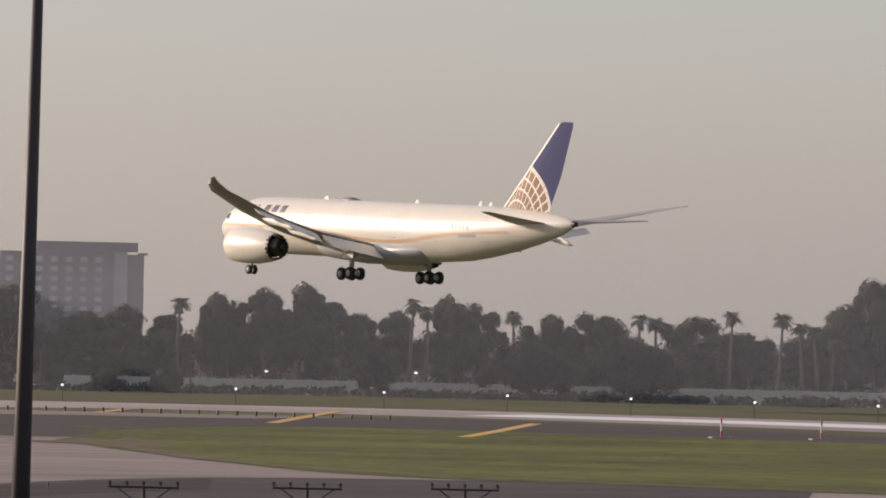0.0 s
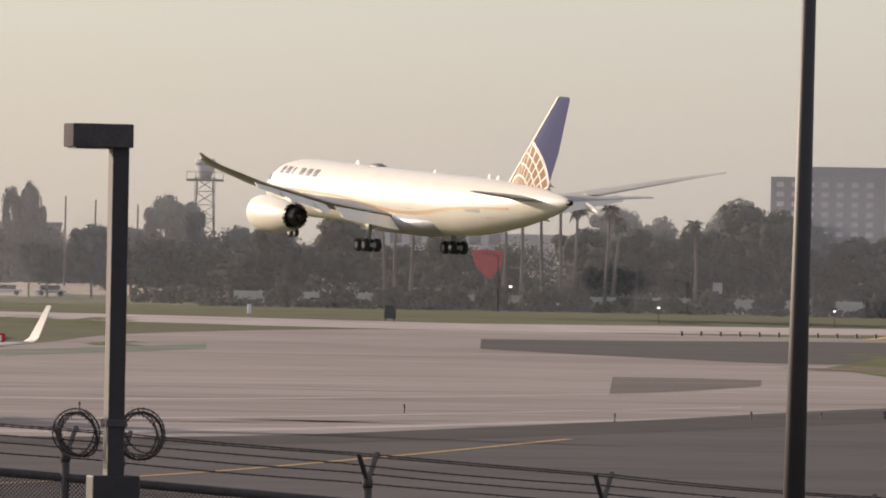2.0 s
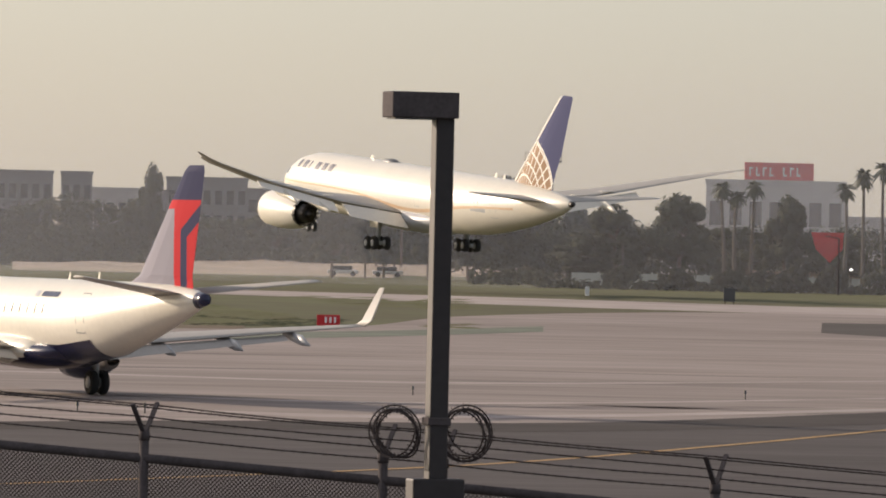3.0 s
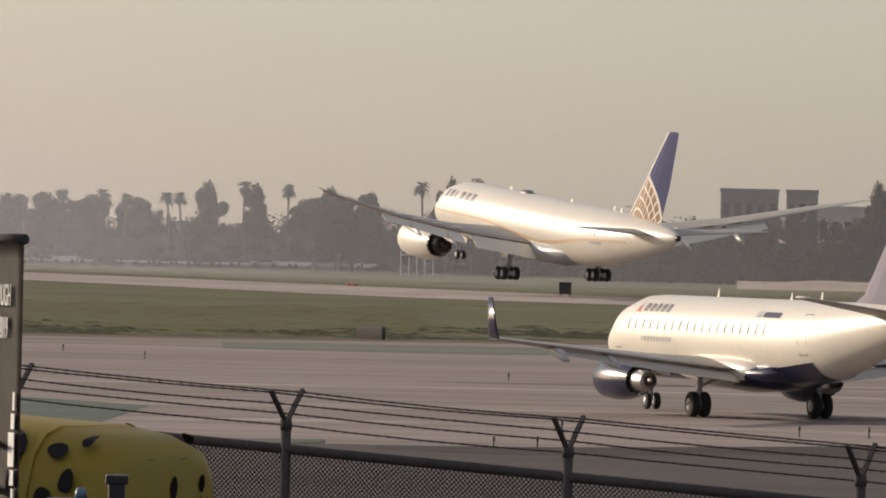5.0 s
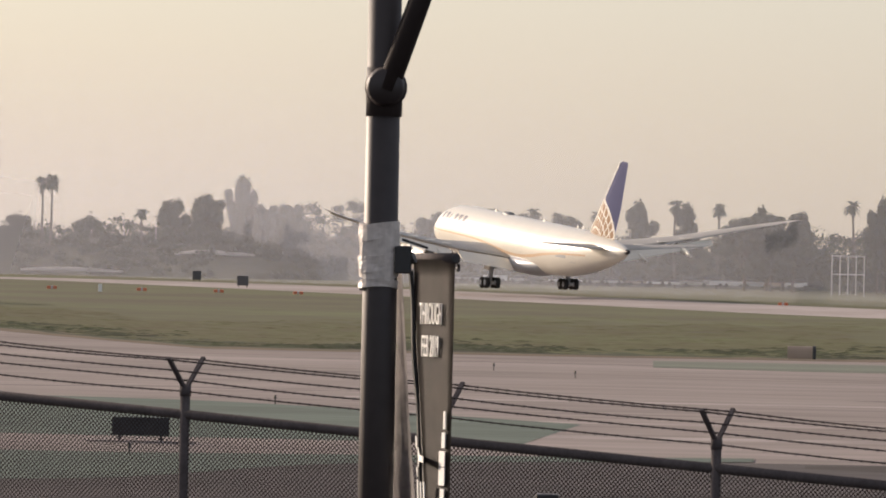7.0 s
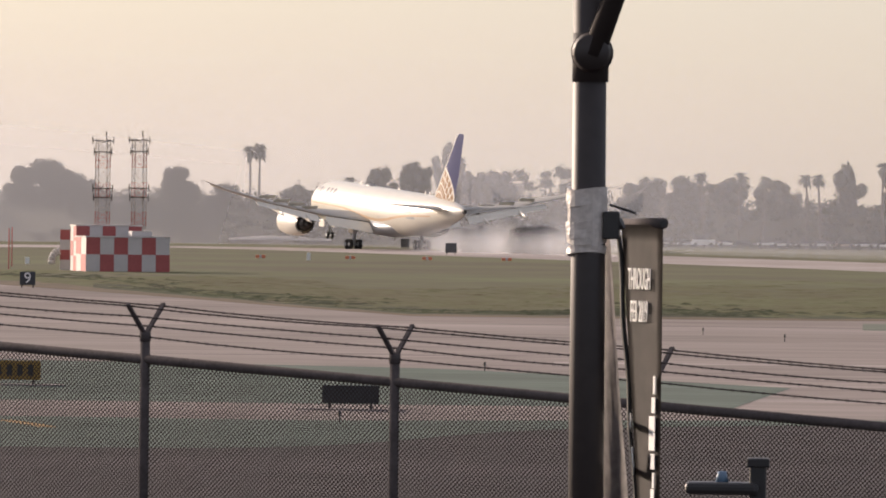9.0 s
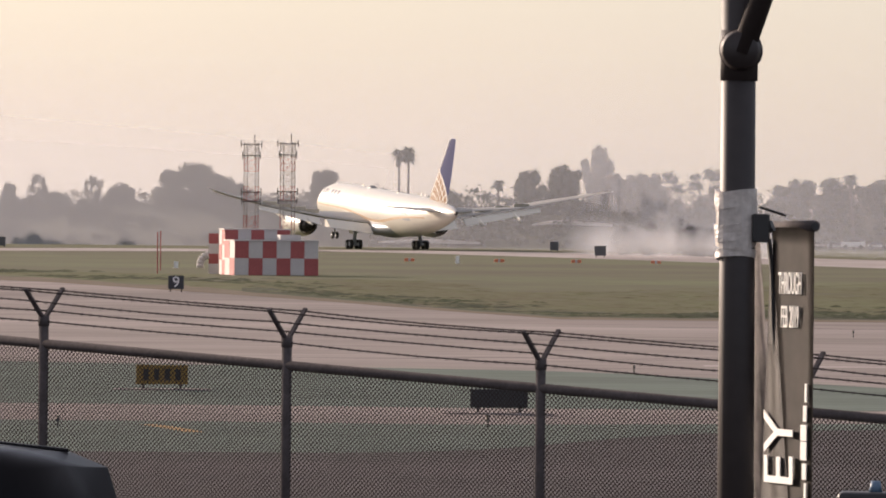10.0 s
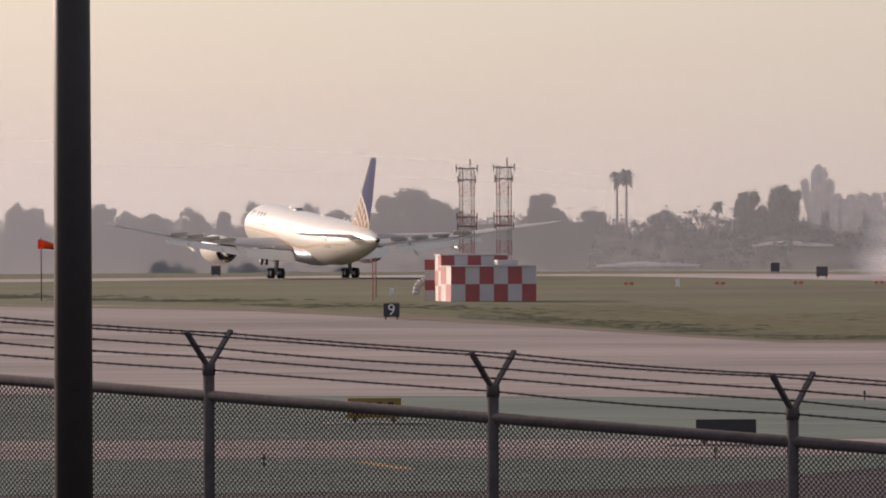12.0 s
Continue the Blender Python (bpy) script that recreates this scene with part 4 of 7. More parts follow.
def engine(plane, x0, x1, y, z, r, cowl, chevrons, label, core_mat, lip):
    bm = bmesh.new()
    L = x0 - x1
    prof = [(x0 - 0.25 * r, r * 0.72), (x0 - 0.06 * r, r * 0.78), (x0, r * 0.86), (x0 - 0.12 * r, r * 0.95), (x0 - 0.3 * L, r * 1.02), (x0 - 0.6 * L, r), (x0 - 0.85 * L, r * 0.86), (x1, r * 0.74)]
    n = 36
    rings = [[Vector((px, y + math.sin(2 * math.pi * k / n) * pr, z + math.cos(2 * math.pi * k / n) * pr)) for k in range(n)] for px, pr in prof]
    if chevrons:
        for k in range(n):
            rings[-1][k].x += 0.0 if k % 2 else 0.35
    loft(bm, rings, cap=False)
    e = part("engine", bm, cowl, plane, label, True)
    bm = bmesh.new()
    rings = [[Vector((px, y + math.sin(2 * math.pi * k / n) * pr, z + math.cos(2 * math.pi * k / n) * pr)) for k in range(n)] for px, pr in ((x1 + 0.9, r * 0.76), (x1 + 0.2, r * 0.735), (x1 - 0.02, r * 0.72))]
    if chevrons:
        for k in range(n):
            rings[-1][k].x -= 0.3 if k % 2 else -0.1
    loft(bm, rings, cap=False)
    part("exhaust_ring", bm, M["darkmetal"], e, "dark notched exhaust ring", True)
    bm = bmesh.new()
    loft(bm, [[Vector((px, y + math.sin(2 * math.pi * k / 24) * pr, z + math.cos(2 * math.pi * k / 24) * pr)) for k in range(24)] for px, pr in
              ((x1 + 1.2, r * 0.62), (x1 - 0.1, r * 0.56), (x1 - 0.9, r * 0.45), (x1 - 1.0, r * 0.42))])
    part("core_cowl", bm, core_mat, e, "metal core nozzle", True)
    bm = bmesh.new()
    loft(bm, [[Vector((px, y + math.sin(2 * math.pi * k / 16) * pr, z + math.cos(2 * math.pi * k / 16) * pr)) for k in range(16)] for px, pr in
              ((x1 - 0.95, r * 0.28), (x1 - 1.4, r * 0.18), (x1 - 1.75, r * 0.04))])
    part("exhaust_cone", bm, M["darkmetal"], e, "dark exhaust cone", True)
    bm = bmesh.new()
    loft(bm, [[Vector((x0 - 0.5 * r, y + math.sin(2 * math.pi * k / 24) * pr, z + math.cos(2 * math.pi * k / 24) * pr)) for k in range(24)] for pr in (r * 0.72, r * 0.1)])
    part("fan", bm, M["darkmetal"], e, "dark fan face")
    return e


def pylon(plane, x0, x1, y, z0, z1):
    bm = bmesh.new()
    loft(bm, [[Vector((x0, y + s * 0.12, z0)) for s in (-1, 1)] + [Vector((x1, y + s * 0.12, z0)) for s in (1, -1)],
              [Vector((x0 - 2.2, y + s * 0.2, z1)) for s in (-1, 1)] + [Vector((x1 - 1.0, y + s * 0.2, z1)) for s in (1, -1)]])
    part("pylon", bm, M["white"], plane)


def build_wide_jet():
    ob = thing("wide_body_airliner", Matrix.Identity(4), "white twin-engine airliner with blue fin and gold globe lattice, landing", "airliner")
    ST = [(31.1, 4.6, 0.06, 0.06), (30.75, 4.62, 0.7, 0.62), (30.0, 4.72, 1.25, 1.2), (28.6, 4.92, 1.95, 1.95), (26.5, 5.14, 2.5, 2.55), (24, 5.27, 2.8, 2.87), (21, 5.3, 2.885, 2.97),
          (-9, 5.3, 2.885, 2.97), (-14, 5.45, 2.8, 2.84), (-18, 5.7, 2.5, 2.55), (-22, 6.0, 2.02, 2.15), (-26, 6.32, 1.42, 1.6), (-29.5, 6.6, 0.8, 0.95), (-31.0, 6.75, 0.42, 0.5), (-31.5, 6.78, 0.25, 0.28)]
    bm = bmesh.new()
    fine = []
    for a, b in zip(ST, ST[1:]):
        k = 4 if abs(a[0] - b[0]) > 3 else 2
        for i in range(k):
            fine.append([p + (q - p) * i / k for p, q in zip(a, b)])
    fine.append(ST[-1])
    loft(bm, [ring_xz(*s, n=40) for s in fine])
    body = part("fuselage", bm, M["white"], ob, "glossy white fuselage", True)
    bm = bmesh.new()
    loft(bm, [ring_xz(x, z, a, b, 20) for x, z, a, b in ((-31.3, 6.78, 0.3, 0.34), (-31.9, 6.82, 0.22, 0.24), (-32.0, 6.83, 0.1, 0.1))])
    part("tail_cone", bm, M["darkmetal"], body, "dark tail exhaust", True)
    # belly fairing
    bm = bmesh.new()
    loft(bm, [ring_xz(x, z, a, b, 24) for x, z, a, b in ((12.5, 3.6, 1.2, 0.6), (9.5, 3.35, 2.7, 1.2), (4, 3.2, 3.05, 1.4), (-4, 3.2, 3.0, 1.35), (-8, 3.4, 2.4, 1.05), (-11, 3.7, 1.0, 0.5))])
    part("belly_fairing", bm, M["grey"], ob, "pale grey belly fairing", True)
    # windows, doors, stripe, name bars
    for sd in (1, -1):
        x = 23.6
        while x > -18.4:
            if not any(abs(x - d) < 0.75 for d in (21.5, 12.0, -3.5, -17.5)):
                bm = bmesh.new()
                skin_patch(bm, ST, x, x - 0.28, 5.8, 6.2, sd, 0.035, 1, 1)
                part("cabin_window", bm, M["cabinpane"], body)
            x -= 0.61
        for dxx in (24.9, 12.0, -3.5, -19.0):
            for a, b, c, d in ((0, 0.05, 4.6, 6.7), (1.05, 1.1, 4.6, 6.7), (0, 1.1, 4.58, 4.63), (0, 1.1, 6.67, 6.72)):
                bm = bmesh.new()
                skin_patch(bm, ST, dxx - a, dxx - b, c, d, sd, 0.012, 1, 3)
                part("door_seam", bm, M["grey"], body)
        bm = bmesh.new()
        rows = []
        xs = [29.0 - i * 0.8 for i in range(66)]
        prev = None
        for x in xs:
            z = 5.15 - 1.0 * math.exp(-((x + 2) / 9.0) ** 2) + 0.55 * max(0.0, (-x - 8) / 15)
            w = 0.09 + 0.08 * math.exp(-((x + 4) / 12.0) ** 2)
            pair = []
            for zz in (z - w, z, z + w):
                _, zc, hw, hh = station(ST, x)
                c = max(-0.99, min(0.99, (zz - zc) / hh))
                pair.append(bm.verts.new((x, sd * (math.sqrt(1 - c * c) * hw + 0.02), zz)))
            if prev:
                bm.faces.new((prev[0], pair[0], pair[1], prev[1]))
                bm.faces.new((prev[1], pair[1], pair[2], prev[2]))
            prev = pair
        part("cheat_line", bm, M["gold"], body, "thin gold wave line", True)
        for k in range(6):
            bm = bmesh.new()
            x = 25.0 - k * 1.55
            skin_patch(bm, ST, x, x - (0.95 if k != 2 else 0.3), 6.62, 7.36, sd, 0.02, 2, 3, -0.12)
            part("name_bar", bm, M["name"], body, "grey-blue name bar on the forward fuselage")
        bm = bmesh.new()
        skin_patch(bm, ST, -15.5, -18.2, 5.0, 5.35, sd, 0.02, 3, 1)
        part("code_bar", bm, M["grey"], body, "small grey registration bar")
    for sgn in (1, -1):
        bm = bmesh.new()
        skin_patch(bm, ST, 28.9, 27.2, 5.75, 6.35, sgn, 0.015, 3, 2, 0.3)
        part("cockpit_window", bm, M["pane"], body, "dark cockpit glass")
    # antennas and satcom hump
    for x, h, l in ((12.5, 0.35, 0.4), (-4, 0.3, 0.35), (-15.2, 0.45, 0.3), (-17, 0.4, 0.3)):
        bm = bmesh.new()
        zc = station(ST, x)
        loft(bm, [[Vector((x + a * l, b * 0.04, zc[1] + zc[3] - 0.05)) for a, b in ((1, 0), (0, 1), (-1, 0), (0, -1))], [Vector((x - 0.2 + a * l * 0.5, b * 0.03, zc[1] + zc[3] + h)) for a, b in ((1, 0), (0, 1), (-1, 0), (0, -1))]])
        part("antenna", bm, M["white"], ob)
    bm = bmesh.new()
    loft(bm, [ring_xz(x, 8.2, a, b, 16) for x, a, b in ((9.6, 0.1, 0.05), (9.0, 0.5, 0.3), (7.6, 0.6, 0.36), (6.4, 0.3, 0.15))])
    part("antenna_dome", bm, M["wingdark"], ob, "grey radome hump", True)
    # wings with their flaps
    wings, spoilers = {}, []
    for sd in (1, -1):
        secs = ((1.5, 12.6, 13.2, 0.12), (3.0, 11.4, 12.2, 0.12), (9.6, 6.6, 7.6, 0.11), (18, 0.4, 4.6, 0.10), (25.5, -5.0, 2.7, 0.09), (27.6, -7.6, 1.7, 0.08), (28.9, -9.6, 0.95, 0.07), (29.4, -10.8, 0.4, 0.06))

        def wz(y):
            return 3.75 + 0.075 * y + 0.0042 * y * y

        bm = bmesh.new()
        loft(bm, [foil(Vector((x, sd * y, wz(y))), c, t, twist=0.02) for y, x, c, t in secs])
        wingp = wings[sd] = part("wing", bm, M["wing"], ob, "grey swept wing flexed upwards", True)
        bm = bmesh.new()
        loft(bm, [foil(Vector((x + 0.35, sd * y, wz(y) - 0.18)), c * 0.1 + 0.35, 0.18, twist=-0.25) for y, x, c, t in secs[1:6]])
        part("slat", bm, M["white"], wingp, "extended pale slat", True)
        for y0, x0, c0, y1, x1, c1 in ((3.1, -0.6, 2.6, 9.4, -0.9, 2.2), (10.6, -1.2, 1.9, 20.5, -5.1, 1.1)):
            bm = bmesh.new()
            loft(bm, [foil(Vector((x, sd * y, wz(y) - 0.35)), c, 0.11, twist=0.5) for y, x, c in ((y0, x0, c0), (y1, x1, c1))])
            part("flap", bm, M["white"], wingp, "lowered white flap")
        for y in (6.5, 12.6, 17.2):
            bm = bmesh.new()
            xx = 2.2 - 0.52 * (y - 6.5)
            loft(bm, [[Vector((xx + a, sd * y + math.sin(q) * r * 0.6, wz(y) - dz + math.cos(q) * r)) for q in [2 * math.pi * k / 10 for k in range(10)]] for a, r, dz in
                      ((1.6, 0.05, 0.5), (0.6, 0.38, 0.6), (-1.6, 0.42, 0.85), (-3.4, 0.28, 1.25), (-4.4, 0.05, 1.5))])
            part("flap_fairing", bm, M["white"], wingp, "pale flap track fairing", True)
        for k in range(4):
            bm = bmesh.new()
            y = 11.2 + k * 2.4
            xx = -0.2 - 0.52 * (y - 11.2) + 0.55
            box(bm, xx - 0.8, xx, sd * y - 1.1, sd * y + 1.1, wz(y) + 0.08, wz(y) + 0.12)
            spoilers.append((part("spoiler", bm, M["white"], wingp, "white spoiler panel"), xx, wz(y) + 0.1))
        bm = bmesh.new()
        loft(bm, [foil(Vector((x, sd * y, z)), c, 0.09) for y, x, z, c in ((0.6, -21.2, 6.75, 6.6), (1.6, -22.2, 6.8, 6.0), (9.3, -28.6, 7.5, 2.1), (9.9, -29.5, 7.55, 1.2))])
        part("tailplane", bm, M["wing"], ob, "grey tailplane", True)
        engine(ob, 14.2, 6.6, sd * 9.75, 3.0, 1.82, M["white"], True, "white engine with notched nozzle", M["darkmetal"], True)
        pylon(ob, 12.0, 6.5, sd * 9.75, 4.6, 4.75)
    bm = bmesh.new()
    loft(bm, [foil(Vector((x, 0, z)), c, t, up=Vector((0, 1, 0))) for z, x, c, t in ((7.4, -17.6, 9.4, 0.05), (8.3, -19.9, 7.4, 0.09), (11.5, -23.0, 5.9, 0.09), (16.6, -28.0, 2.5, 0.08), (16.9, -28.6, 1.8, 0.06))])
    fin = part("fin", bm, fin_material(-22.0, 7.2, 5.6), ob, "blue fin with gold and white globe lattice")
    bm = bmesh.new()
    loft(bm, [[Vector((x + 0.02, a * 0.1, z)) for a in (-1, 1)] + [Vector((x - 0.28, a * 0.16, z - 0.0)) for a in (1, -1)] for z, x in ((8.2, -19.5), (16.8, -28.2))])
    part("leading_edge", bm, M["white"], fin, "pale leading edge")
    # landing gear
    for sd in (1, -1):
        bm = bmesh.new()
        tube(bm, (0, sd * 4.9, 0.75), (0.1, sd * 4.6, 3.9), 0.24, 0.3, 12)
        tube(bm, (0, sd * 4.8, 2.2), (0.2, sd * 2.6, 3.3), 0.1, n=8)
        tube(bm, (0.1, sd * 4.85, 1.6), (1.8, sd * 4.5, 3.6), 0.09, n=8)
        tube(bm, (-1.05, sd * 4.9, 0.75), (1.05, sd * 4.9, 0.62), 0.2, n=10)
        g = part("main_gear", bm, M["grey"], ob, "four-wheel main landing gear leg", True)
        bm = bmesh.new()
        box(bm, -0.9, 0.9, sd * 5.35 - 0.04, sd * 5.35 + 0.04, 2.2, 4.1, 0.02)
        part("gear_door", bm, M["white"], g)
        for ax in (-0.74, 0.74):
            for wy in (-0.65, 0.65):
                add_wheel(g, (ax, sd * 4.9 + wy, 0.68 - ax * 0.06), 0.66, 0.5)
    bm = bmesh.new()
    tube(bm, (25.8, 0, 0.55), (25.6, 0, 3.0), 0.14, 0.17, 10)
    tube(bm, (25.8, 0, 1.2), (27.2, 0, 2.9), 0.08, n=8)
    g = part("nose_gear", bm, M["grey"], ob, "twin-wheel nose gear leg", True)
    for wy in (-0.33, 0.33):
        add_wheel(g, (25.8, wy, 0.5), 0.5, 0.33)
    for sd in (1, -1):
        bm = bmesh.new()
        box(bm, 26.0, 28.4, sd * 0.75 - 0.03, sd * 0.75 + 0.03, 1.6, 2.6, 0.02)
        part("nose_gear_door", bm, M["white"], g)
    return ob, wings, spoilers


def build_regional_jet():
    ob = thing("regional_jet", Matrix.Identity(4), "white regional jet with navy belly and red fin on taxiway", "airliner")
    ST = [(13.9, 2.55, 0.05, 0.05), (13.5, 2.57, 0.45, 0.42), (12.6, 2.7, 0.9, 0.9), (11.2, 2.92, 1.3, 1.38), (9.5, 3.02, 1.48, 1.64), (8.5, 3.03, 1.505, 1.675), (-6.5, 3.03, 1.505, 1.675),
          (-9.5, 3.2, 1.4, 1.5), (-12.5, 3.55, 1.08, 1.15), (-15.0, 3.85, 0.72, 0.8), (-17.0, 4.05, 0.36, 0.45), (-17.7, 4.1, 0.2, 0.22)]
    fine = []
    for a, b in zip(ST, ST[1:]):
        k = 4 if abs(a[0] - b[0]) > 4 else 2
        for i in range(k):
            fine.append([p + (q - p) * i / k for p, q in zip(a, b)])
    fine.append(ST[-1])
    bm = bmesh.new()
    loft(bm, [ring_xz(*s, n=36) for s in fine])
    body = part("fuselage", bm, M["white"], ob, "glossy white fuselage", True)
    bm = bmesh.new()
    loft(bm, [ring_xz(x, z, a, b, 20) for x, z, a, b in ((-17.4, 4.08, 0.28, 0.32), (-18.1, 4.12, 0.2, 0.22), (-18.15, 4.12, 0.05, 0.05))])
    part("tail_cone", bm, M["navy"], body, "dark tail exhaust", True)
    # navy belly: a shell just proud of the skin, low down
    bm = bmesh.new()
    rows = []
    for s in fine:
        if s[0] > 12.4 or s[0] < -9.6:
            continue
        row = []
        for k in range(15):
            a = radians(124 + k * (112 / 14))
            row.append(bm.verts.new((s[0], math.sin(a) * (s[2] + 0.012), s[1] + math.cos(a) * (s[3] + 0.012))))
        rows.append(row)
    for a, b in zip(rows, rows[1:]):
        for k in range(14):
            bm.faces.new((a[k], a[k + 1], b[k + 1], b[k]))
    part("belly", bm, M["navy"], body, "navy belly paint", True)
    bm = bmesh.new()
    loft(bm, [ring_xz(x, z, a, b, 22) for x, z, a, b in ((3.7, 1.9, 0.6, 0.3), (2.1, 1.75, 1.6, 0.62), (-1.5, 1.7, 1.75, 0.7), (-5.1, 1.75, 1.5, 0.6), (-7.1, 1.95, 0.5, 0.25))])
    part("belly_fairing", bm, M["navy"], ob, "navy belly fairing", True)
    for sd in (1, -1):
        for k in range(19):
            x = 9.2 - k * 0.79
            bm = bmesh.new()
            skin_patch(bm, ST, x, x - 0.27, 3.32, 3.72, sd, 0.03, 1, 2)
            part("cabin_window", bm, M["cabinpane"], body)
        for dxx, h0, h1 in ((10.7, 2.5, 4.3), (-8.6, 2.6, 4.2)):
            for a, b, c, d in ((0, 0.04, h0, h1), (0.75, 0.79, h0, h1), (0, 0.79, h0, h0 + 0.04), (0, 0.79, h1 - 0.04, h1)):
                bm = bmesh.new()
                skin_patch(bm, ST, dxx - a, dxx - b, c, d, sd, 0.012, 1, 3)
                part("door_seam", bm, M["wingdark"], body)
        for k in range(5):
            bm = bmesh.new()
            x = 8.0 - k * 0.6
            skin_patch(bm, ST, x, x - 0.36, 4.04, 4.34, sd, 0.016, 1, 2)
            part("name_bar", bm, M["name"], body, "grey-blue name bar")
        bm = bmesh.new()
        skin_patch(bm, ST, 8.72, 8.3, 4.0, 4.08, sd, 0.016, 1, 1)
        skin_patch(bm, ST, 8.62, 8.4, 4.08, 4.22, sd, 0.016, 1, 1)
        skin_patch(bm, ST, 8.55, 8.47, 4.22, 4.36, sd, 0.016, 1, 1)
        part("emblem", bm, M["red"], body, "small red emblem shape")
        for k in range(10):
            bm = bmesh.new()
            skin_patch(bm, ST, 7.4 - k * 0.33, 7.2 - k * 0.33, 2.85, 3.03, sd, 0.016, 1, 1)
            part("subtitle_bar", bm, M["grey"], body)
        bm = bmesh.new()
        skin_patch(bm, ST, -4.6, -6.3, 4.0, 4.2, sd, 0.016, 3, 1)
        part("code_bar", bm, M["navy"], body, "dark registration bar")
        bm = bmesh.new()
        skin_patch(bm, ST, -3.9, -4.35, 4.0, 4.22, sd, 0.016, 1, 1)
        part("flag_bar", bm, M["grey"], body)
        bm = bmesh.new()
        skin_patch(bm, ST, 12.6, 11.3, 3.35, 3.8, sd, 0.015, 3, 2, 0.2)
        part("cockpit_window", bm, M["pane"], body, "dark cockpit glass")

        def wz(y):
            return 1.75 + 0.1 * y

        bm = bmesh.new()
        loft(bm, [[Vector((x, sd * (1.05 + math.sin(q) * a), z + math.cos(q) * b)) for q in [2 * math.pi * k / 18 for k in range(18)]] for x, z, a, b in
                  ((4.6, 1.9, 0.1, 0.1), (3.4, 1.9, 0.55, 0.42), (1.5, 1.88, 0.72, 0.62), (-1.5, 1.85, 0.75, 0.66), (-3.6, 1.85, 0.62, 0.5), (-5.0, 1.85, 0.1, 0.1))])
        part("wing_fairing", bm, M["white"], ob, "white bulge where the wing meets the body", True)
        secs = ((1.0, 3.1, 6.2, 0.13), (4.4, 0.8, 3.9, 0.12), (12.0, -4.1, 1.5, 0.10), (12.6, -4.6, 1.2, 0.1))
        bm = bmesh.new()
        loft(bm, [foil(Vector((x, sd * y, wz(y))), c, t) for y, x, c, t in secs])
        w = part("wing", bm, M["wing"], ob, "grey swept wing", True)
        bm = bmesh.new()
        loft(bm, [foil(Vector((x, sd * y, z)), c, 0.09, up=Vector((0, 0.9 * sd, 0.3))) for y, x, z, c in ((12.6, -4.6, 3.0, 1.2), (12.8, -5.0, 3.25, 1.05), (13.15, -5.9, 4.6, 0.5))])
        part("winglet", bm, M["navy"] if sd > 0 else M["wing"], w, "upturned wing tip", True)
        for y in (4.9, 7.4, 9.9):
            bm = bmesh.new()
            xx = -2.9 - 0.42 * (y - 4.9)
            loft(bm, [[Vector((xx + a, sd * y + math.sin(q) * r * 0.6, wz(y) - dz + math.cos(q) * r)) for q in [2 * math.pi * k / 8 for k in range(8)]] for a, r, dz in
                      ((1.4, 0.03, 0.12), (0.6, 0.2, 0.18), (-0.5, 0.22, 0.35), (-1.3, 0.03, 0.55))])
            part("flap_fairing", bm, M["grey"], w, "", True)
        bm = bmesh.new()
        loft(bm, [foil(Vector((x, sd * y, wz(y) - 0.12)), c, 0.1, twist=0.35) for y, x, c in ((1.8, -2.7, 1.1), (4.4, -2.9, 0.95), (9.5, -4.5, 0.6))])
        part("flap", bm, M["wing"], w, "slightly lowered flap")
        bm = bmesh.new()
        loft(bm, [foil(Vector((x, sd * y, z)), c, 0.09) for y, x, z, c in ((0.4, -13.4, 4.3, 3.2), (4.6, -16.3, 4.85, 1.5), (5.0, -16.7, 4.9, 1.2))])
        part("tailplane", bm, M["wing"], ob, "grey tailplane", True)
        engine(ob, 4.45, 1.25, sd * 4.0, 1.35, 0.81, M["navy"], False, "navy engine with bare metal nozzle", M["steel"], True)
        pylon(ob, 3.5, 0.8, sd * 4.0, 2.0, 2.15)
        bm = bmesh.new()
        tube(bm, (-1.5, sd * 2.6, 0.5), (-1.5, sd * 2.5, 2.0), 0.12, n=10)
        tube(bm, (-1.5, sd * 2.55, 1.2), (-1.5, sd * 1.4, 1.7), 0.07, n=8)
        g = part("main_gear", bm, M["grey"], ob, "twin-wheel main landing gear leg", True)
        for wy in (-0.24, 0.24):
            add_wheel(g, (-1.5, sd * 2.6 + wy, 0.5), 0.5, 0.32)
    bm = bmesh.new()
    loft(bm, [foil(Vector((x, 0, z)), c, t, up=Vector((0, 1, 0))) for z, x, c, t in ((4.2, -9.4, 7.5, 0.03), (5.0, -11.7, 5.0, 0.08), (9.05, -15.75, 1.9, 0.09), (9.3, -16.15, 1.45, 0.06))])
    part("fin", bm, delta_fin_material(), ob, "red fin with navy top and wedge")
    bm = bmesh.new()
    tube(bm, (9.9, 0, 0.35), (10.0, 0, 1.6), 0.08, n=8)
    g = part("nose_gear", bm, M["grey"], ob, "twin-wheel nose gear leg", True)
    for wy in (-0.2, 0.2):
        add_wheel(g, (9.9, wy, 0.35), 0.35, 0.2)
    for x, h in ((3.0, 0.35), (-4.5, 0.3), (-7.5, 0.35)):
        bm = bmesh.new()
        loft(bm, [[Vector((x + a * 0.14, b * 0.02, 4.62)) for a, b in ((1, 0), (0, 1), (-1, 0), (0, -1))], [Vector((x - 0.12 + a * 0.06, b * 0.012, 4.68 + h)) for a, b in ((1, 0), (0, 1), (-1, 0), (0, -1))]])
        part("antenna", bm, M["white"], ob)
    return ob


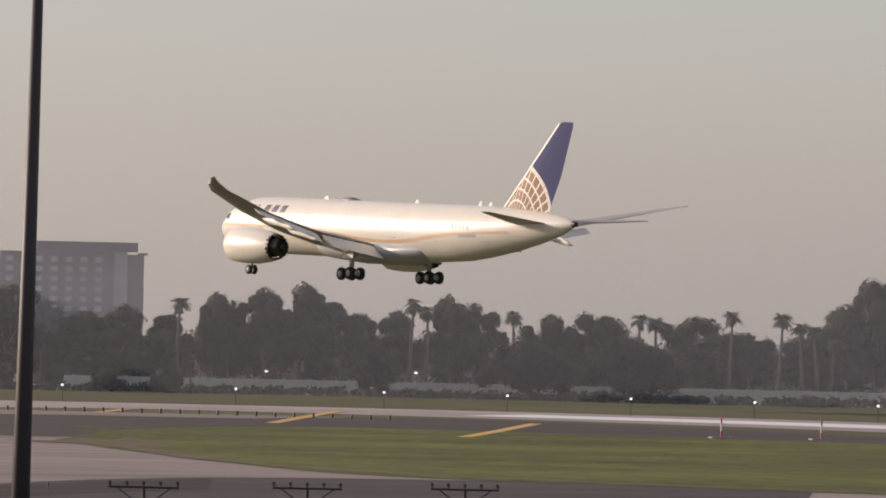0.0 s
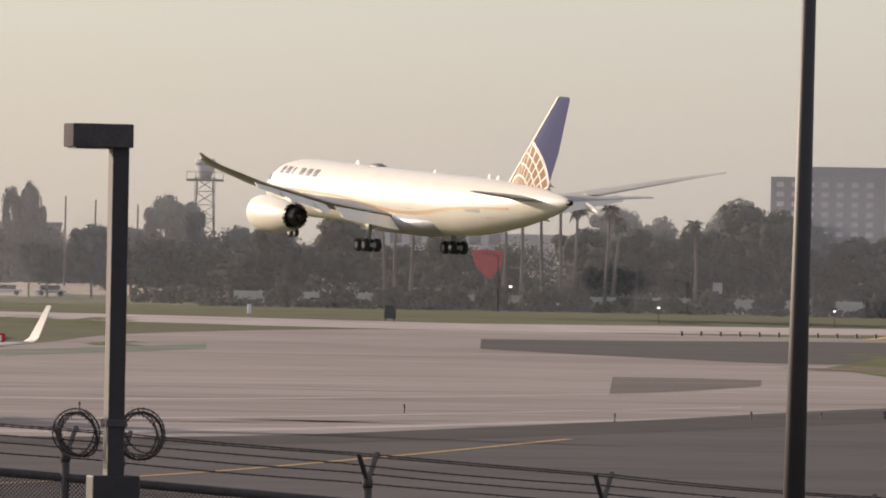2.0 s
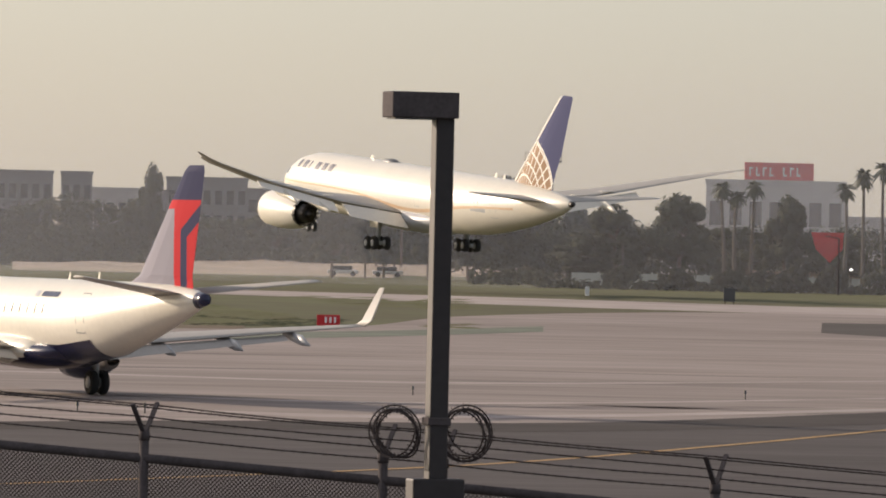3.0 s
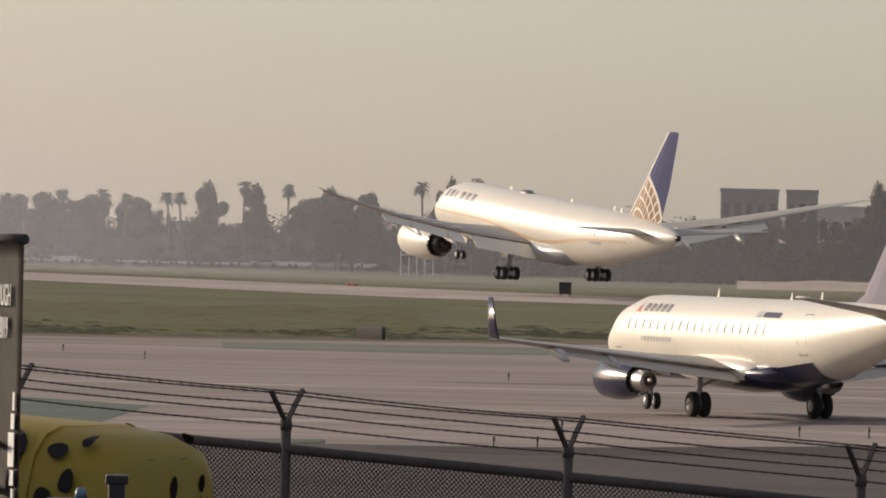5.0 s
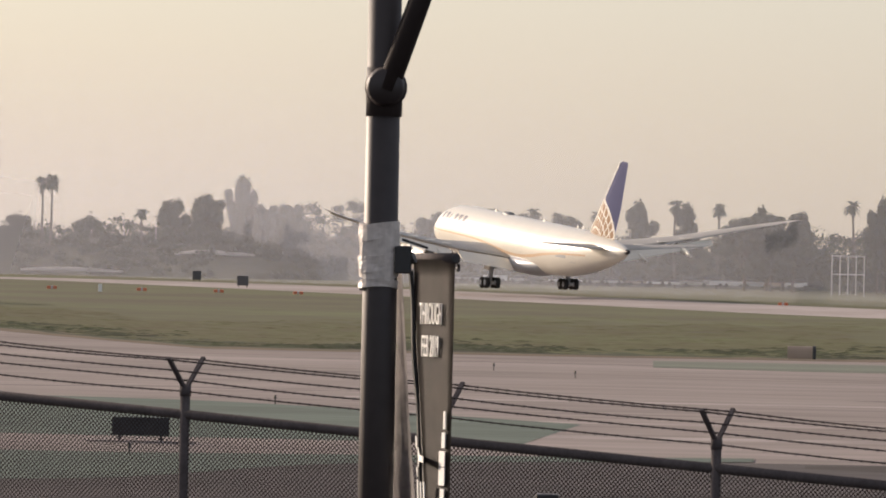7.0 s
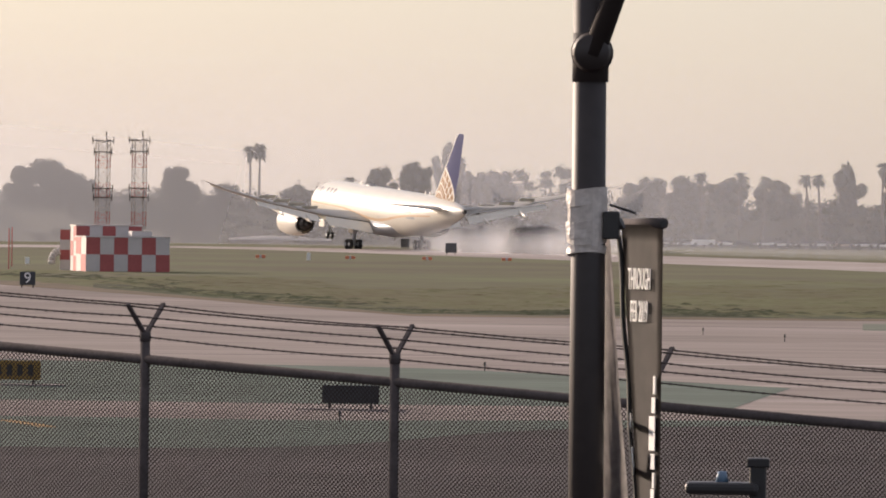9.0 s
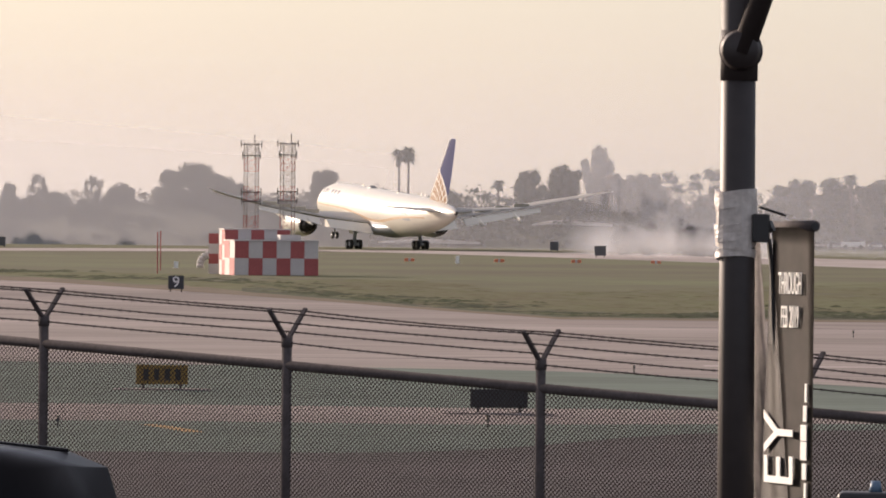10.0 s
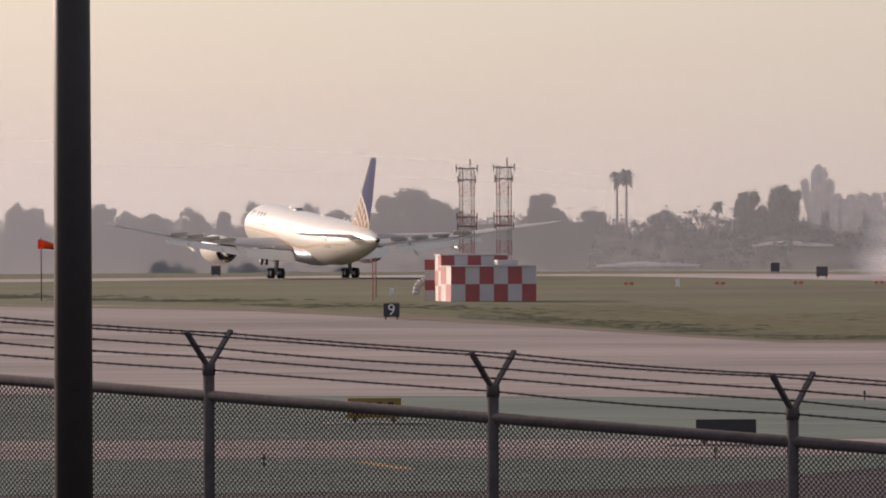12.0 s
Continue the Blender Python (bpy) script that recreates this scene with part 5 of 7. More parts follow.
# ---- plants ----
def leaf_on(verts, faces, rnd, c, r, leaf, floor):
    """One leaf blade on a clump, turned outwards and a little askew."""
    n = Vector((rnd.gauss(0, 1), rnd.gauss(0, 1), rnd.gauss(0, 0.85) + 0.15)).normalized()
    p = c + Vector((n.x, n.y, n.z * 0.85)) * r * (rnd.random() ** 0.3) * rnd.uniform(0.82, 1.16)
    if p.z < floor:
        return
    n = (n + Vector((rnd.gauss(0, 1), rnd.gauss(0, 1), rnd.gauss(0, 1))) * 0.22).normalized()
    a = n.orthogonal().normalized()
    a = Matrix.Rotation(rnd.uniform(0, 6.28), 3, n) @ a
    b = n.cross(a)
    a, b, k = a * leaf * rnd.uniform(0.6, 1.3), b * leaf * rnd.uniform(0.4, 0.85), len(verts)
    verts += [p - a, p + b, p + a, p - b]
    faces.append((k, k + 1, k + 2, k + 3))


def clump_tree(seed, h, w, leaves, leaf, bare=0.12, trunk=0.3, dome=False):
    """Trunk, limbs and a crown of many small leaf blades in uneven clumps. Unit: metres."""
    rnd = random.Random(seed)
    tb = bmesh.new()
    r0 = 0.035 * h * 0.5 + 0.06
    lean = Vector((rnd.uniform(-0.06, 0.06) * h, rnd.uniform(-0.06, 0.06) * h, 0))
    top = Vector((0, 0, h * 0.62)) + lean
    mid = Vector((0, 0, h * trunk)) + lean * 0.3
    tube(tb, (0, 0, -0.3), mid, r0, r0 * 0.75, 7)
    tube(tb, mid, top, r0 * 0.75, r0 * 0.35, 6)
    centres = []
    n = 26 if not dome else 32
    for k in range(n):
        a = rnd.uniform(0, 2 * math.pi)
        u = rnd.random()
        zz = h * (0.26 + 0.62 * u) if not dome else h * (0.26 + 0.58 * u)
        spread = w * 0.5 * (math.sin(math.pi * min(1, 0.25 + 0.75 * (1 - u))) ** 0.7 if not dome else math.sqrt(max(0.05, 1 - (u * 0.9) ** 2)))
        rr = spread * rnd.uniform(0.35, 0.92)
        c = Vector((math.cos(a) * rr, math.sin(a) * rr, zz)) + lean * u
        centres.append((c, w * rnd.uniform(0.09, 0.19)))
        s = mid + (top - mid) * rnd.uniform(0.0, 0.9)
        tube(tb, s, c, r0 * 0.3, r0 * 0.08, 4, False)
    centres.append((Vector((0, 0, h * 0.88)) + lean, w * 0.17))
    centres.append((Vector((0, 0, h * 0.55)) + lean, w * 0.3))
    verts, faces = [], []
    for i in range(int(leaves * 1.4)):
        leaf_on(verts, faces, rnd, *rnd.choice(centres), leaf * 1.35, h * 0.1)
    return tb, verts, faces


def tree_kind(seed, h, w, leaves, leaf, leafmat, label, name="tree", dome=False, trunk=0.3):
    ob = thing(name, Matrix.Identity(4), label, "tree")
    tb, verts, faces = clump_tree(seed, h, w, leaves, leaf, trunk=trunk, dome=dome)
    part("trunk", tb, M["bark"], ob, "brown trunk with limbs")
    me = bpy.data.meshes.new("crown")
    me.from_pydata(verts, [], faces)
    me.materials.append(leafmat)
    c = new("crown", me)
    c.parent = ob
    tagged(c, kind="stuff")
    ob["unit_h"], ob["unit_w"] = h, w
    return ob


def plant(kind, x, y, h, w, turn, group):
    sx, sz = w / kind["unit_w"], h / kind["unit_h"]
    c = copy_thing(kind, pose(x, y, rise(y) - 0.1, 0, 0, turn))
    c.scale = (sx, sx, sz)
    c["group"] = group
    return c


def palm_kind(seed, h, label, fronds=34, thin=False):
    rnd = random.Random(seed)
    ob = thing("palm_tree", Matrix.Identity(4), label, "palm tree")
    bm = bmesh.new()
    pts = [Vector((0.25 * math.sin(i * 0.5 + seed), 0.2 * math.cos(i * 0.4), h * 0.88 * i / 6)) for i in range(7)]
    for i, (p, q) in enumerate(zip(pts, pts[1:])):
        tube(bm, p, q, 0.26 - 0.02 * i, 0.24 - 0.02 * i, 8, False)
    part("trunk", bm, M["palmbark"], ob, "slender palm trunk")
    bm = bmesh.new()
    c = pts[-1]
    for k in range(fronds):
        a = rnd.uniform(0, 2 * math.pi)
        lift = rnd.uniform(-1.0, 1.25)
        L = rnd.uniform(0.85, 1.25) * (1.1 if thin else 1.3)
        d = Vector((math.cos(a), math.sin(a), 0))
        side = Vector((-d.y, d.x, 0))
        prev = None
        for i in range(5):
            u = i / 4
            p = c + d * (L * u * math.cos(lift * 0.75)) + Vector((0, 0, 0.25 + L * (math.sin(lift * 0.8) * u - 0.45 * u * u)))
            w = 0.26 * math.sin(math.pi * (0.12 + 0.85 * u)) + 0.02
            row = [bm.verts.new(p - side * w - Vector((0, 0, w * 0.5))), bm.verts.new(p), bm.verts.new(p + side * w - Vector((0, 0, w * 0.5)))]
            if prev:
                bm.faces.new((prev[0], prev[1], row[1], row[0]))
                bm.faces.new((prev[1], prev[2], row[2], row[1]))
            prev = row
    for k in range(60):
        a, z, r = rnd.uniform(0, 6.28), rnd.uniform(-0.9, 0.1), rnd.uniform(0.2, 0.42)
        p = c + Vector((math.cos(a) * r, math.sin(a) * r, z))
        q = Vector((math.cos(a) * 0.1, math.sin(a) * 0.1, -0.35))
        s = Vector((-math.sin(a), math.cos(a), 0)) * 0.07
        vs = [bm.verts.new(v) for v in (p - s, p + s, p + q + s, p + q - s)]
        bm.faces.new(vs)
    part("fronds", bm, M["palmleaf"], ob, "drooping fan fronds over a dry skirt")
    ob["unit_h"], ob["unit_w"] = h, 2.6
    return ob


# place x, y, height, width
BELT_EAST = [
    (190.1, 814.2, 11.7, 7.2), (198.5, 812.2, 8.8, 9.1), (202.7, 811.2, 9.6, 7.6), (208.1, 809.8, 8.7, 6.8), (212.9, 808.6, 11.1, 4.6),
    (214.8, 808.1, 10.2, 4.2), (218.9, 807.0, 11.9, 6.8), (222.8, 805.9, 12.4, 8.4), (226.6, 804.9, 10.5, 6.8), (229.8, 804.0, 9.2, 6.1),
    (233.7, 802.9, 9.6, 6.1), (240.0, 801.1, 11.4, 6.1), (243.2, 800.1, 10.5, 6.1), (250.8, 797.8, 9.4, 6.8), (255.2, 796.4, 9.8, 7.6),
    (258.4, 795.4, 9.2, 6.1), (267.1, 792.5, 9.7, 8.4), (273.4, 790.4, 7.9, 7.6), (279.1, 788.5, 7.7, 6.8), (284.0, 786.7, 11.4, 8.4),
    (287.0, 785.7, 14.2, 9.1),
]
BELT_STORE = [
    (133.7, 829.7, 9.3, 8.4), (140.8, 828.5, 10.5, 8.4), (152.6, 826.5, 10.5, 6.8), (159.1, 825.2, 6.8, 7.6), (168.8, 823.3, 9.3, 7.6),
    (174.6, 822.1, 9.1, 7.6), (180.4, 820.9, 9.8, 6.8), (186.2, 819.6, 12.3, 9.9), (190.1, 818.7, 10.0, 6.1),
]
BELT_MID = [
    (110.5, 878.2, 12.4, 4.1), (127.3, 875.9, 12.5, 6.8), (130.4, 875.5, 11.4, 4.8), (106.5, 878.7, 8.3, 7.2), (118.1, 877.2, 8.9, 6.4),
    (122.9, 876.6, 8.6, 6.4), (135.9, 874.7, 8.9, 7.2), (141.4, 873.8, 8.3, 7.2), (181.8, 866.3, 11.8, 7.6), (186.9, 865.2, 10.9, 6.4),
    (196.3, 863.2, 13.2, 10.0), (205.1, 861.1, 10.2, 6.4),
]
BELT_CENTRE = [
    (20.8, 1089.5, 10.6, 8.7), (24.6, 1089.4, 11.1, 8.7), (27.9, 1089.3, 10.3, 7.7), (40.4, 1089.0, 12.9, 4.3), (44.2, 1088.8, 12.8, 5.8),
    (47.2, 1088.7, 10.4, 6.7), (52.6, 1088.4, 10.5, 7.7), (57.2, 1088.2, 10.2, 8.7), (104.1, 1084.7, 14.6, 4.3), (133.5, 1081.5, 14.8, 4.3),
    (136.0, 1081.2, 15.6, 4.3), (122.4, 1082.8, 9.2, 8.7), (127.4, 1082.2, 8.0, 8.7),
]
BELT_WEST = [
    (-67.6, 1148.0, 11.3, 6.1), (-62.8, 1148.3, 11.9, 5.1), (-57.3, 1148.6, 15.1, 5.6), (-54.0, 1148.7, 11.2, 5.1), (-50.5, 1148.9, 11.3, 5.1),
    (-46.1, 1149.1, 11.8, 6.1), (-40.3, 1149.3, 12.4, 9.2), (-27.0, 1149.7, 10.4, 7.1), (-20.0, 1149.8, 10.6, 8.1), (-12.9, 1149.9, 10.6, 8.1),
    (-5.8, 1150.0, 10.4, 7.1), (5.6, 1150.0, 13.0, 6.1), (12.7, 1149.9, 12.8, 4.6), (24.7, 1149.7, 12.5, 5.1), (30.4, 1149.6, 11.8, 6.1),
    (43.2, 1149.2, 14.3, 4.1), (46.7, 1149.1, 14.0, 5.6), (50.7, 1148.9, 12.3, 6.1),
]
BELT_FAR = [
    (-151.2, 1124.2, 8.4, 5.0), (-146.5, 1124.8, 8.9, 4.0), (-142.2, 1125.3, 10.6, 2.4), (-134.1, 1126.3, 10.3, 2.4), (-139.2, 1125.7, 7.6, 6.0),
    (-129.3, 1126.9, 9.0, 7.0), (-119.8, 1128.0, 11.9, 10.0), (-112.5, 1128.7, 9.9, 6.0), (-97.8, 1130.1, 11.3, 7.0), (-90.8, 1130.7, 8.8, 7.0),
    (-79.6, 1131.5, 8.8, 6.0), (-66.1, 1132.4, 11.5, 5.5), (-61.4, 1132.6, 12.4, 6.0), (-47.5, 1133.3, 11.2, 5.0),
]
BELT_END = [
    (-174.3, 1098.4, 10.1, 4.4), (-171.8, 1098.8, 9.5, 4.4), (-161.8, 1100.3, 10.0, 4.9), (-158.1, 1100.9, 8.9, 4.9), (-149.3, 1102.1, 9.7, 2.1),
    (-154.3, 1101.4, 8.5, 7.8),
]
DARK_TREES = [
    (222.8, 773.7, 4.8, 4.9), (238.7, 770.1, 6.6, 9.8), (251.2, 768.3, 7.2, 11.1),
]
PALMS_EAST = [
    (206.9, 799.8, 11.0), (232.7, 792.7, 11.5), (234.3, 792.3, 10.6), (244.0, 789.4, 10.3), (258.1, 785.0, 10.2),
    (259.8, 784.4, 9.9), (267.9, 781.7, 10.8), (273.4, 779.9, 10.7), (275.7, 779.0, 9.6), (277.4, 778.5, 9.3),
    (279.2, 777.8, 7.8), (169.8, 810.2, 11.0), (178.5, 808.3, 10.8),
]
PALMS_STORE = [
    (140.5, 798.1, 12.3), (142.0, 797.9, 11.3), (143.8, 797.6, 12.5), (155.3, 803.5, 12.5), (157.3, 803.1, 14.2),
    (159.6, 802.6, 15.0), (161.7, 802.2, 13.4), (163.3, 801.9, 12.7), (166.8, 801.2, 12.4),
]
PALMS_WEST = [
    (36.4, 1079.1, 13.8), (-17.0, 1129.9, 11.8), (-11.1, 1129.9, 11.9), (-7.5, 1130.0, 11.3), (-1.1, 1130.0, 11.6),
    (1.0, 1130.0, 11.7), (10.9, 1129.9, 13.6), (17.5, 1129.9, 13.3), (-86.2, 1121.0, 15.0), (-84.7, 1121.1, 15.4),
    (-70.7, 1122.1, 10.4),
]


def build_plants():
    rnd = random.Random(5)
    far = 900.0
    kinds = [tree_kind(11 + k, 10.0, 8.0, 5200, 0.22, M["leaf"], lab, dome=dm, trunk=tk) for k, (lab, dm, tk) in enumerate((
        ("broad grey-green tree in the hazy belt", False, 0.25), ("full-crowned grey-green tree in the hazy belt", True, 0.2),
        ("uneven eucalyptus with clumped crown", False, 0.4), ("rounded dusky tree in the hazy belt", True, 0.3), ("tall loose-crowned tree in the hazy belt", False, 0.35)))]
    thin = tree_kind(31, 10.0, 7.0, 1200, 0.17, M["leaf"], "sparse half-bare tree with open crown", dome=False, trunk=0.3)
    darks = [tree_kind(41 + k, 7.0, 9.0, 9000, 0.16, M["leafshade"], "dense roadside tree before the wall, foliage darkened against the haze", dome=True, trunk=0.18) for k in range(2)]
    for rows, group in ((BELT_EAST, "tree belt east"), (BELT_STORE, "tree belt by the store"), (BELT_MID, "tree belt middle"), (BELT_CENTRE, "tree belt centre"),
                        (BELT_WEST, "tree belt west"), (BELT_FAR, "tree belt far west"), (BELT_END, "tree belt at the end")):
        for i, (x, y, h, w) in enumerate(rows):
            k = thin if (w < 3.2 and h < 12.2) or (group == "tree belt west" and i in (5, 6)) else kinds[(i * 3 + int(x)) % 5]
            plant(k, x, y, h * 1.06, max(w, 3.5) * 1.1, rnd.uniform(0, 360), group)
            # lower growth that closes the belt behind it
            if i % 2 == 0 and x > 20:
                q = Vector((x, y)).normalized()
                plant(kinds[(i + 2) % 5], x + q.x * 14 + rnd.uniform(-4, 4), y + q.y * 14, h * 0.7, w * 1.5, rnd.uniform(0, 360), group)
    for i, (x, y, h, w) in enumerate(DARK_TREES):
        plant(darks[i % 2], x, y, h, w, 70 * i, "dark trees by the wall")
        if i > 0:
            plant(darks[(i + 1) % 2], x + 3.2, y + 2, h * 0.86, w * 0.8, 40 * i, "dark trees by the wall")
    ps = [palm_kind(3, 12.0, "tall slender fan palm"), palm_kind(8, 12.0, "tall fan palm with full head", 44)]
    for i, (x, y, h) in enumerate(PALMS_EAST + PALMS_STORE + PALMS_WEST):
        c = copy_thing(ps[i % 2], pose(x, y, rise(y) - 0.1, 0, 0, 77 * i))
        c.scale = (1, 1, h * 1.06 / 12.0)
        c["group"] = "fan palms"
    for o in [*kinds, thin, *darks, *ps]:
        for c in [*o.children_recursive, o]:
            bpy.data.objects.remove(c)


def build_undergrowth():
    """Low scrub and far woods that close the belt: uncountable, so one mesh each."""
    rnd = random.Random(9)
    for nm, lab, rows, mt in (("scrub", "low grey-green scrub along the airfield edge", ((3.2, 8, 1010, 1.2, 2.8, 1200), (8, 17, 838, 0.5, 1.7, 900), (8.5, 24, 812, 0.2, 1.0, 1500)), M["leafdark"]),
                              ("far_woods", "distant hazy woods behind the belt", ((-16, 2.5, 1158, 6.0, 9.4, 5200), (2, 9, 1125, 6.0, 10.5, 3600), (2.2, 8.5, 1104, 2.5, 7.0, 2200), (8, 26, 885, 4.5, 8.5, 4600)), M["leaf"])):
        verts, faces = [], []
        for b0, b1, d, h0, h1, n in rows:
            for i in range(n):
                b = rnd.uniform(b0, b1)
                hh = (h0 + (h1 - h0) * (0.5 + 0.5 * noise.noise((b * 1.3, d * 0.01, 1.0)) + 0.35 * noise.noise((b * 5.0, 2.0, d * 0.01))))
                c = polar(b, d + rnd.uniform(-14, 14))
                z0 = rise(c.y)
                rad = rnd.uniform(0.8, 1.9) * (0.5 if h1 < 4 else 1.0)
                zz = z0 + rnd.random() ** 0.8 * hh
                for k in range(16):
                    leaf_on(verts, faces, rnd, Vector((c.x, c.y, zz)), rad, 0.3, z0 + 0.05)
        me = bpy.data.meshes.new(nm)
        me.from_pydata(verts, [], faces)
        me.materials.append(mt)
        tagged(new(nm, me), lab, "shrubs", kind="stuff")


def build_bushes():
    rnd = random.Random(31)
    kinds = []
    for k in range(3):
        ob = tree_kind(400 + k, 2.4, 4.6, 1100, 0.2, M["leafdark"], "low round dark-green bush on the runway verge", "bush", True, 0.1)
        tagged(ob, "low round dark-green bush on the runway verge", "bush", "bushes along the verge")
        kinds.append(ob)
    b = 9.2
    for i in range(15):
        p = polar(b, 803 + rnd.uniform(0, 8))
        h, w = rnd.uniform(1.7, 3.0), rnd.uniform(3.6, 6.0)
        if i < 3:
            kinds[i].matrix_basis = pose(p.x, p.y, rise(p.y) - 0.1)
        else:
            plant(kinds[i % 3], p.x, p.y, h, w, rnd.uniform(0, 360), "bushes along the verge")
        b += rnd.uniform(0.22, 0.5)


# ---- buildings and fixed airfield things ----
def facing(x, y):
    """Turn by which a thing's x axis runs across the line of sight, its front (-y) towards the eye."""
    return -math.degrees(math.atan2(x, y))


def build_block(name, x, y, w, dep, h, wallmat, label, rows=0, cols=0, turn=0.0, roofmat=None, cat="building", winmat=None, z0=0.9):
    ob = thing(name, pose(x, y, z0, 0, 0, facing(x, y) + turn), label, cat)
    bm = bmesh.new()
    box(bm, -w / 2, w / 2, 0, dep, 0, h)
    part("wall", bm, wallmat, ob)
    bm = bmesh.new()
    box(bm, -w / 2 - 0.15, w / 2 + 0.15, -0.15, dep + 0.15, h, h + 0.5)
    part("roof", bm, roofmat or wallmat, ob, "flat roof edge")
    if rows:
        cw, rh = w / cols, h / (rows + 0.4)
        bm = bmesh.new()
        box(bm, -cw * 0.3, cw * 0.3, -0.12, 0.0, -rh * 0.28, rh * 0.28)
        first = None
        for r in range(rows):
            for c in range(cols):
                m = Matrix.Translation((-w / 2 + (c + 0.5) * cw, -0.02, (r + 0.7) * rh))
                if first is None:
                    first = part("window", bm, winmat or M["pane"], ob, "dark window")
                    first.matrix_basis = m
                else:
                    q = first.copy()
                    scene.collection.objects.link(q)
                    q.parent, q.matrix_basis = ob, m
    return ob


def build_hotel():
    ob = thing("hotel_tower", pose(543, 2235, 0.5, 0, 0, facing(543, 2235)), "grey concrete slab tower with stacked windows, in haze", "building")
    for nm, x0, x1, y0, y1, z1, mt in (("wall", -15, 9, 0, 14, 34, M["hotel"]), ("wall", 9, 13.2, 0.6, 14, 34.0, M["hotellight"]), ("wall", 13.2, 18.5, 2, 16, 33.0, M["hotel"]),
                                       ("roof", -15.5, 16.5, -0.6, 15, 36.8, M["hotel"]), ("roof", 16.5, 19.6, 1.4, 16.5, 33.6, M["hotel"]), ("wall", -27, -15, 1.5, 15, 33.5, M["hotel"])):
        bm = bmesh.new()
        box(bm, x0, x1, y0, y1, 33.9 if nm == "roof" and z1 > 34 else (32.9 if nm == "roof" else 0), z1)
        part(nm, bm, mt, ob)
    first = None
    for c in range(7):
        for r in range(10):
            x = -24 + c * 4.7
            m = Matrix.Translation((x, -0.1 if c > 1 else 1.4, 3.0 + r * 3.1))
            if first is None:
                bm = bmesh.new()
                box(bm, -1.1, 1.1, -0.1, 0.1, -0.55, 1.0)
                # matte pale colour stands in for the window's reflection
                first = part("window", bm, M["store"], ob, "window coloured pale for its reflection")
                first.matrix_basis = m
            else:
                q = first.copy()
                scene.collection.objects.link(q)
                q.parent, q.matrix_basis = ob, m


def build_store():
    """Large pale store with a raised red sign box whose lettering is drawn as bars."""
    x, y = 165, 900
    ob = build_block("store_building", x, y, 17.5, 14, 12.9, M["store"], "large pale flat-roofed store with red roof sign", 2, 7)
    bm = bmesh.new()
    box(bm, -4.0, 4.7, 0.4, 3, 13.4, 15.6, 0.05)
    s = part("sign_box", bm, M["redsheet"], ob, "red sign box with pale lettering shapes")
    for k in range(8):
        if k == 4:
            continue
        bm = bmesh.new()
        xx = -3.4 + k * 0.85
        box(bm, xx, xx + 0.18, 0.32, 0.4, 13.9, 15.0)
        box(bm, xx + 0.18, xx + 0.5, 0.32, 0.4, 13.9 if k % 2 else 14.8, 14.1 if k % 2 else 15.0)
        part("sign_bar", bm, M["signwhite"], s, "pale lettering shape")


def build_lattice_mast(x, y, h, w, group):
    ob = thing("lattice_mast", pose(x, y, rise(y) + 0.0, 0, 0, 20), "red and white steel lattice mast with antennas", "mast", group)
    n = 9
    for k in range(n):
        mt = M["mastred"] if k % 2 else M["mastgrey"]
        z0, z1 = h * k / n, h * (k + 1) / n
        for sx in (-1, 1):
            for sy in (-1, 1):
                part("leg", one(tube, (sx * w / 2, sy * w / 2, z0), (sx * w / 2, sy * w / 2, z1), 0.04, n=5), mt, ob)
        for s in (-1, 1):
            for j in range(2):
                za, zb = z0 + (z1 - z0) * j / 2, z0 + (z1 - z0) * (j + 1) / 2
                part("brace", one(tube, (-w / 2, s * w / 2, za), (w / 2, s * w / 2, zb), 0.018, n=4), mt, ob)
                part("brace", one(tube, (w / 2, s * w / 2, za), (-w / 2, s * w / 2, zb), 0.018, n=4), mt, ob)
                part("brace", one(tube, (s * w / 2, -w / 2, za), (s * w / 2, w / 2, zb), 0.018, n=4), mt, ob)
                part("crossbar", one(tube, (-w / 2, s * w / 2, za), (w / 2, s * w / 2, za), 0.022, n=4), mt, ob)
    for zz, r in ((h * 0.985, 0.95), (h * 0.9, 0.8), (h * 0.62, 0.9), (h * 0.55, 0.85)):
        bm = bmesh.new()
        tube(bm, (-r, 0, zz), (r, 0, zz), 0.05, n=5)
        tube(bm, (0, -r, zz), (0, r, zz), 0.05, n=5)
        for a in (-r, r):
            tube(bm, (a, 0, zz - 0.3), (a, 0, zz + 0.35), 0.05, n=5)
        box(bm, -r * 0.8, r * 0.8, -r * 0.8, r * 0.8, zz - 0.04, zz)
        part("antenna_arm", bm, M["galv"], ob, "antenna cross arm")
    bm = bmesh.new()
    tube(bm, (0.3, 0, h), (0.3, 0, h + 0.7), 0.05, n=5)
    part("lightning_rod", bm, M["galv"], ob)
    return ob


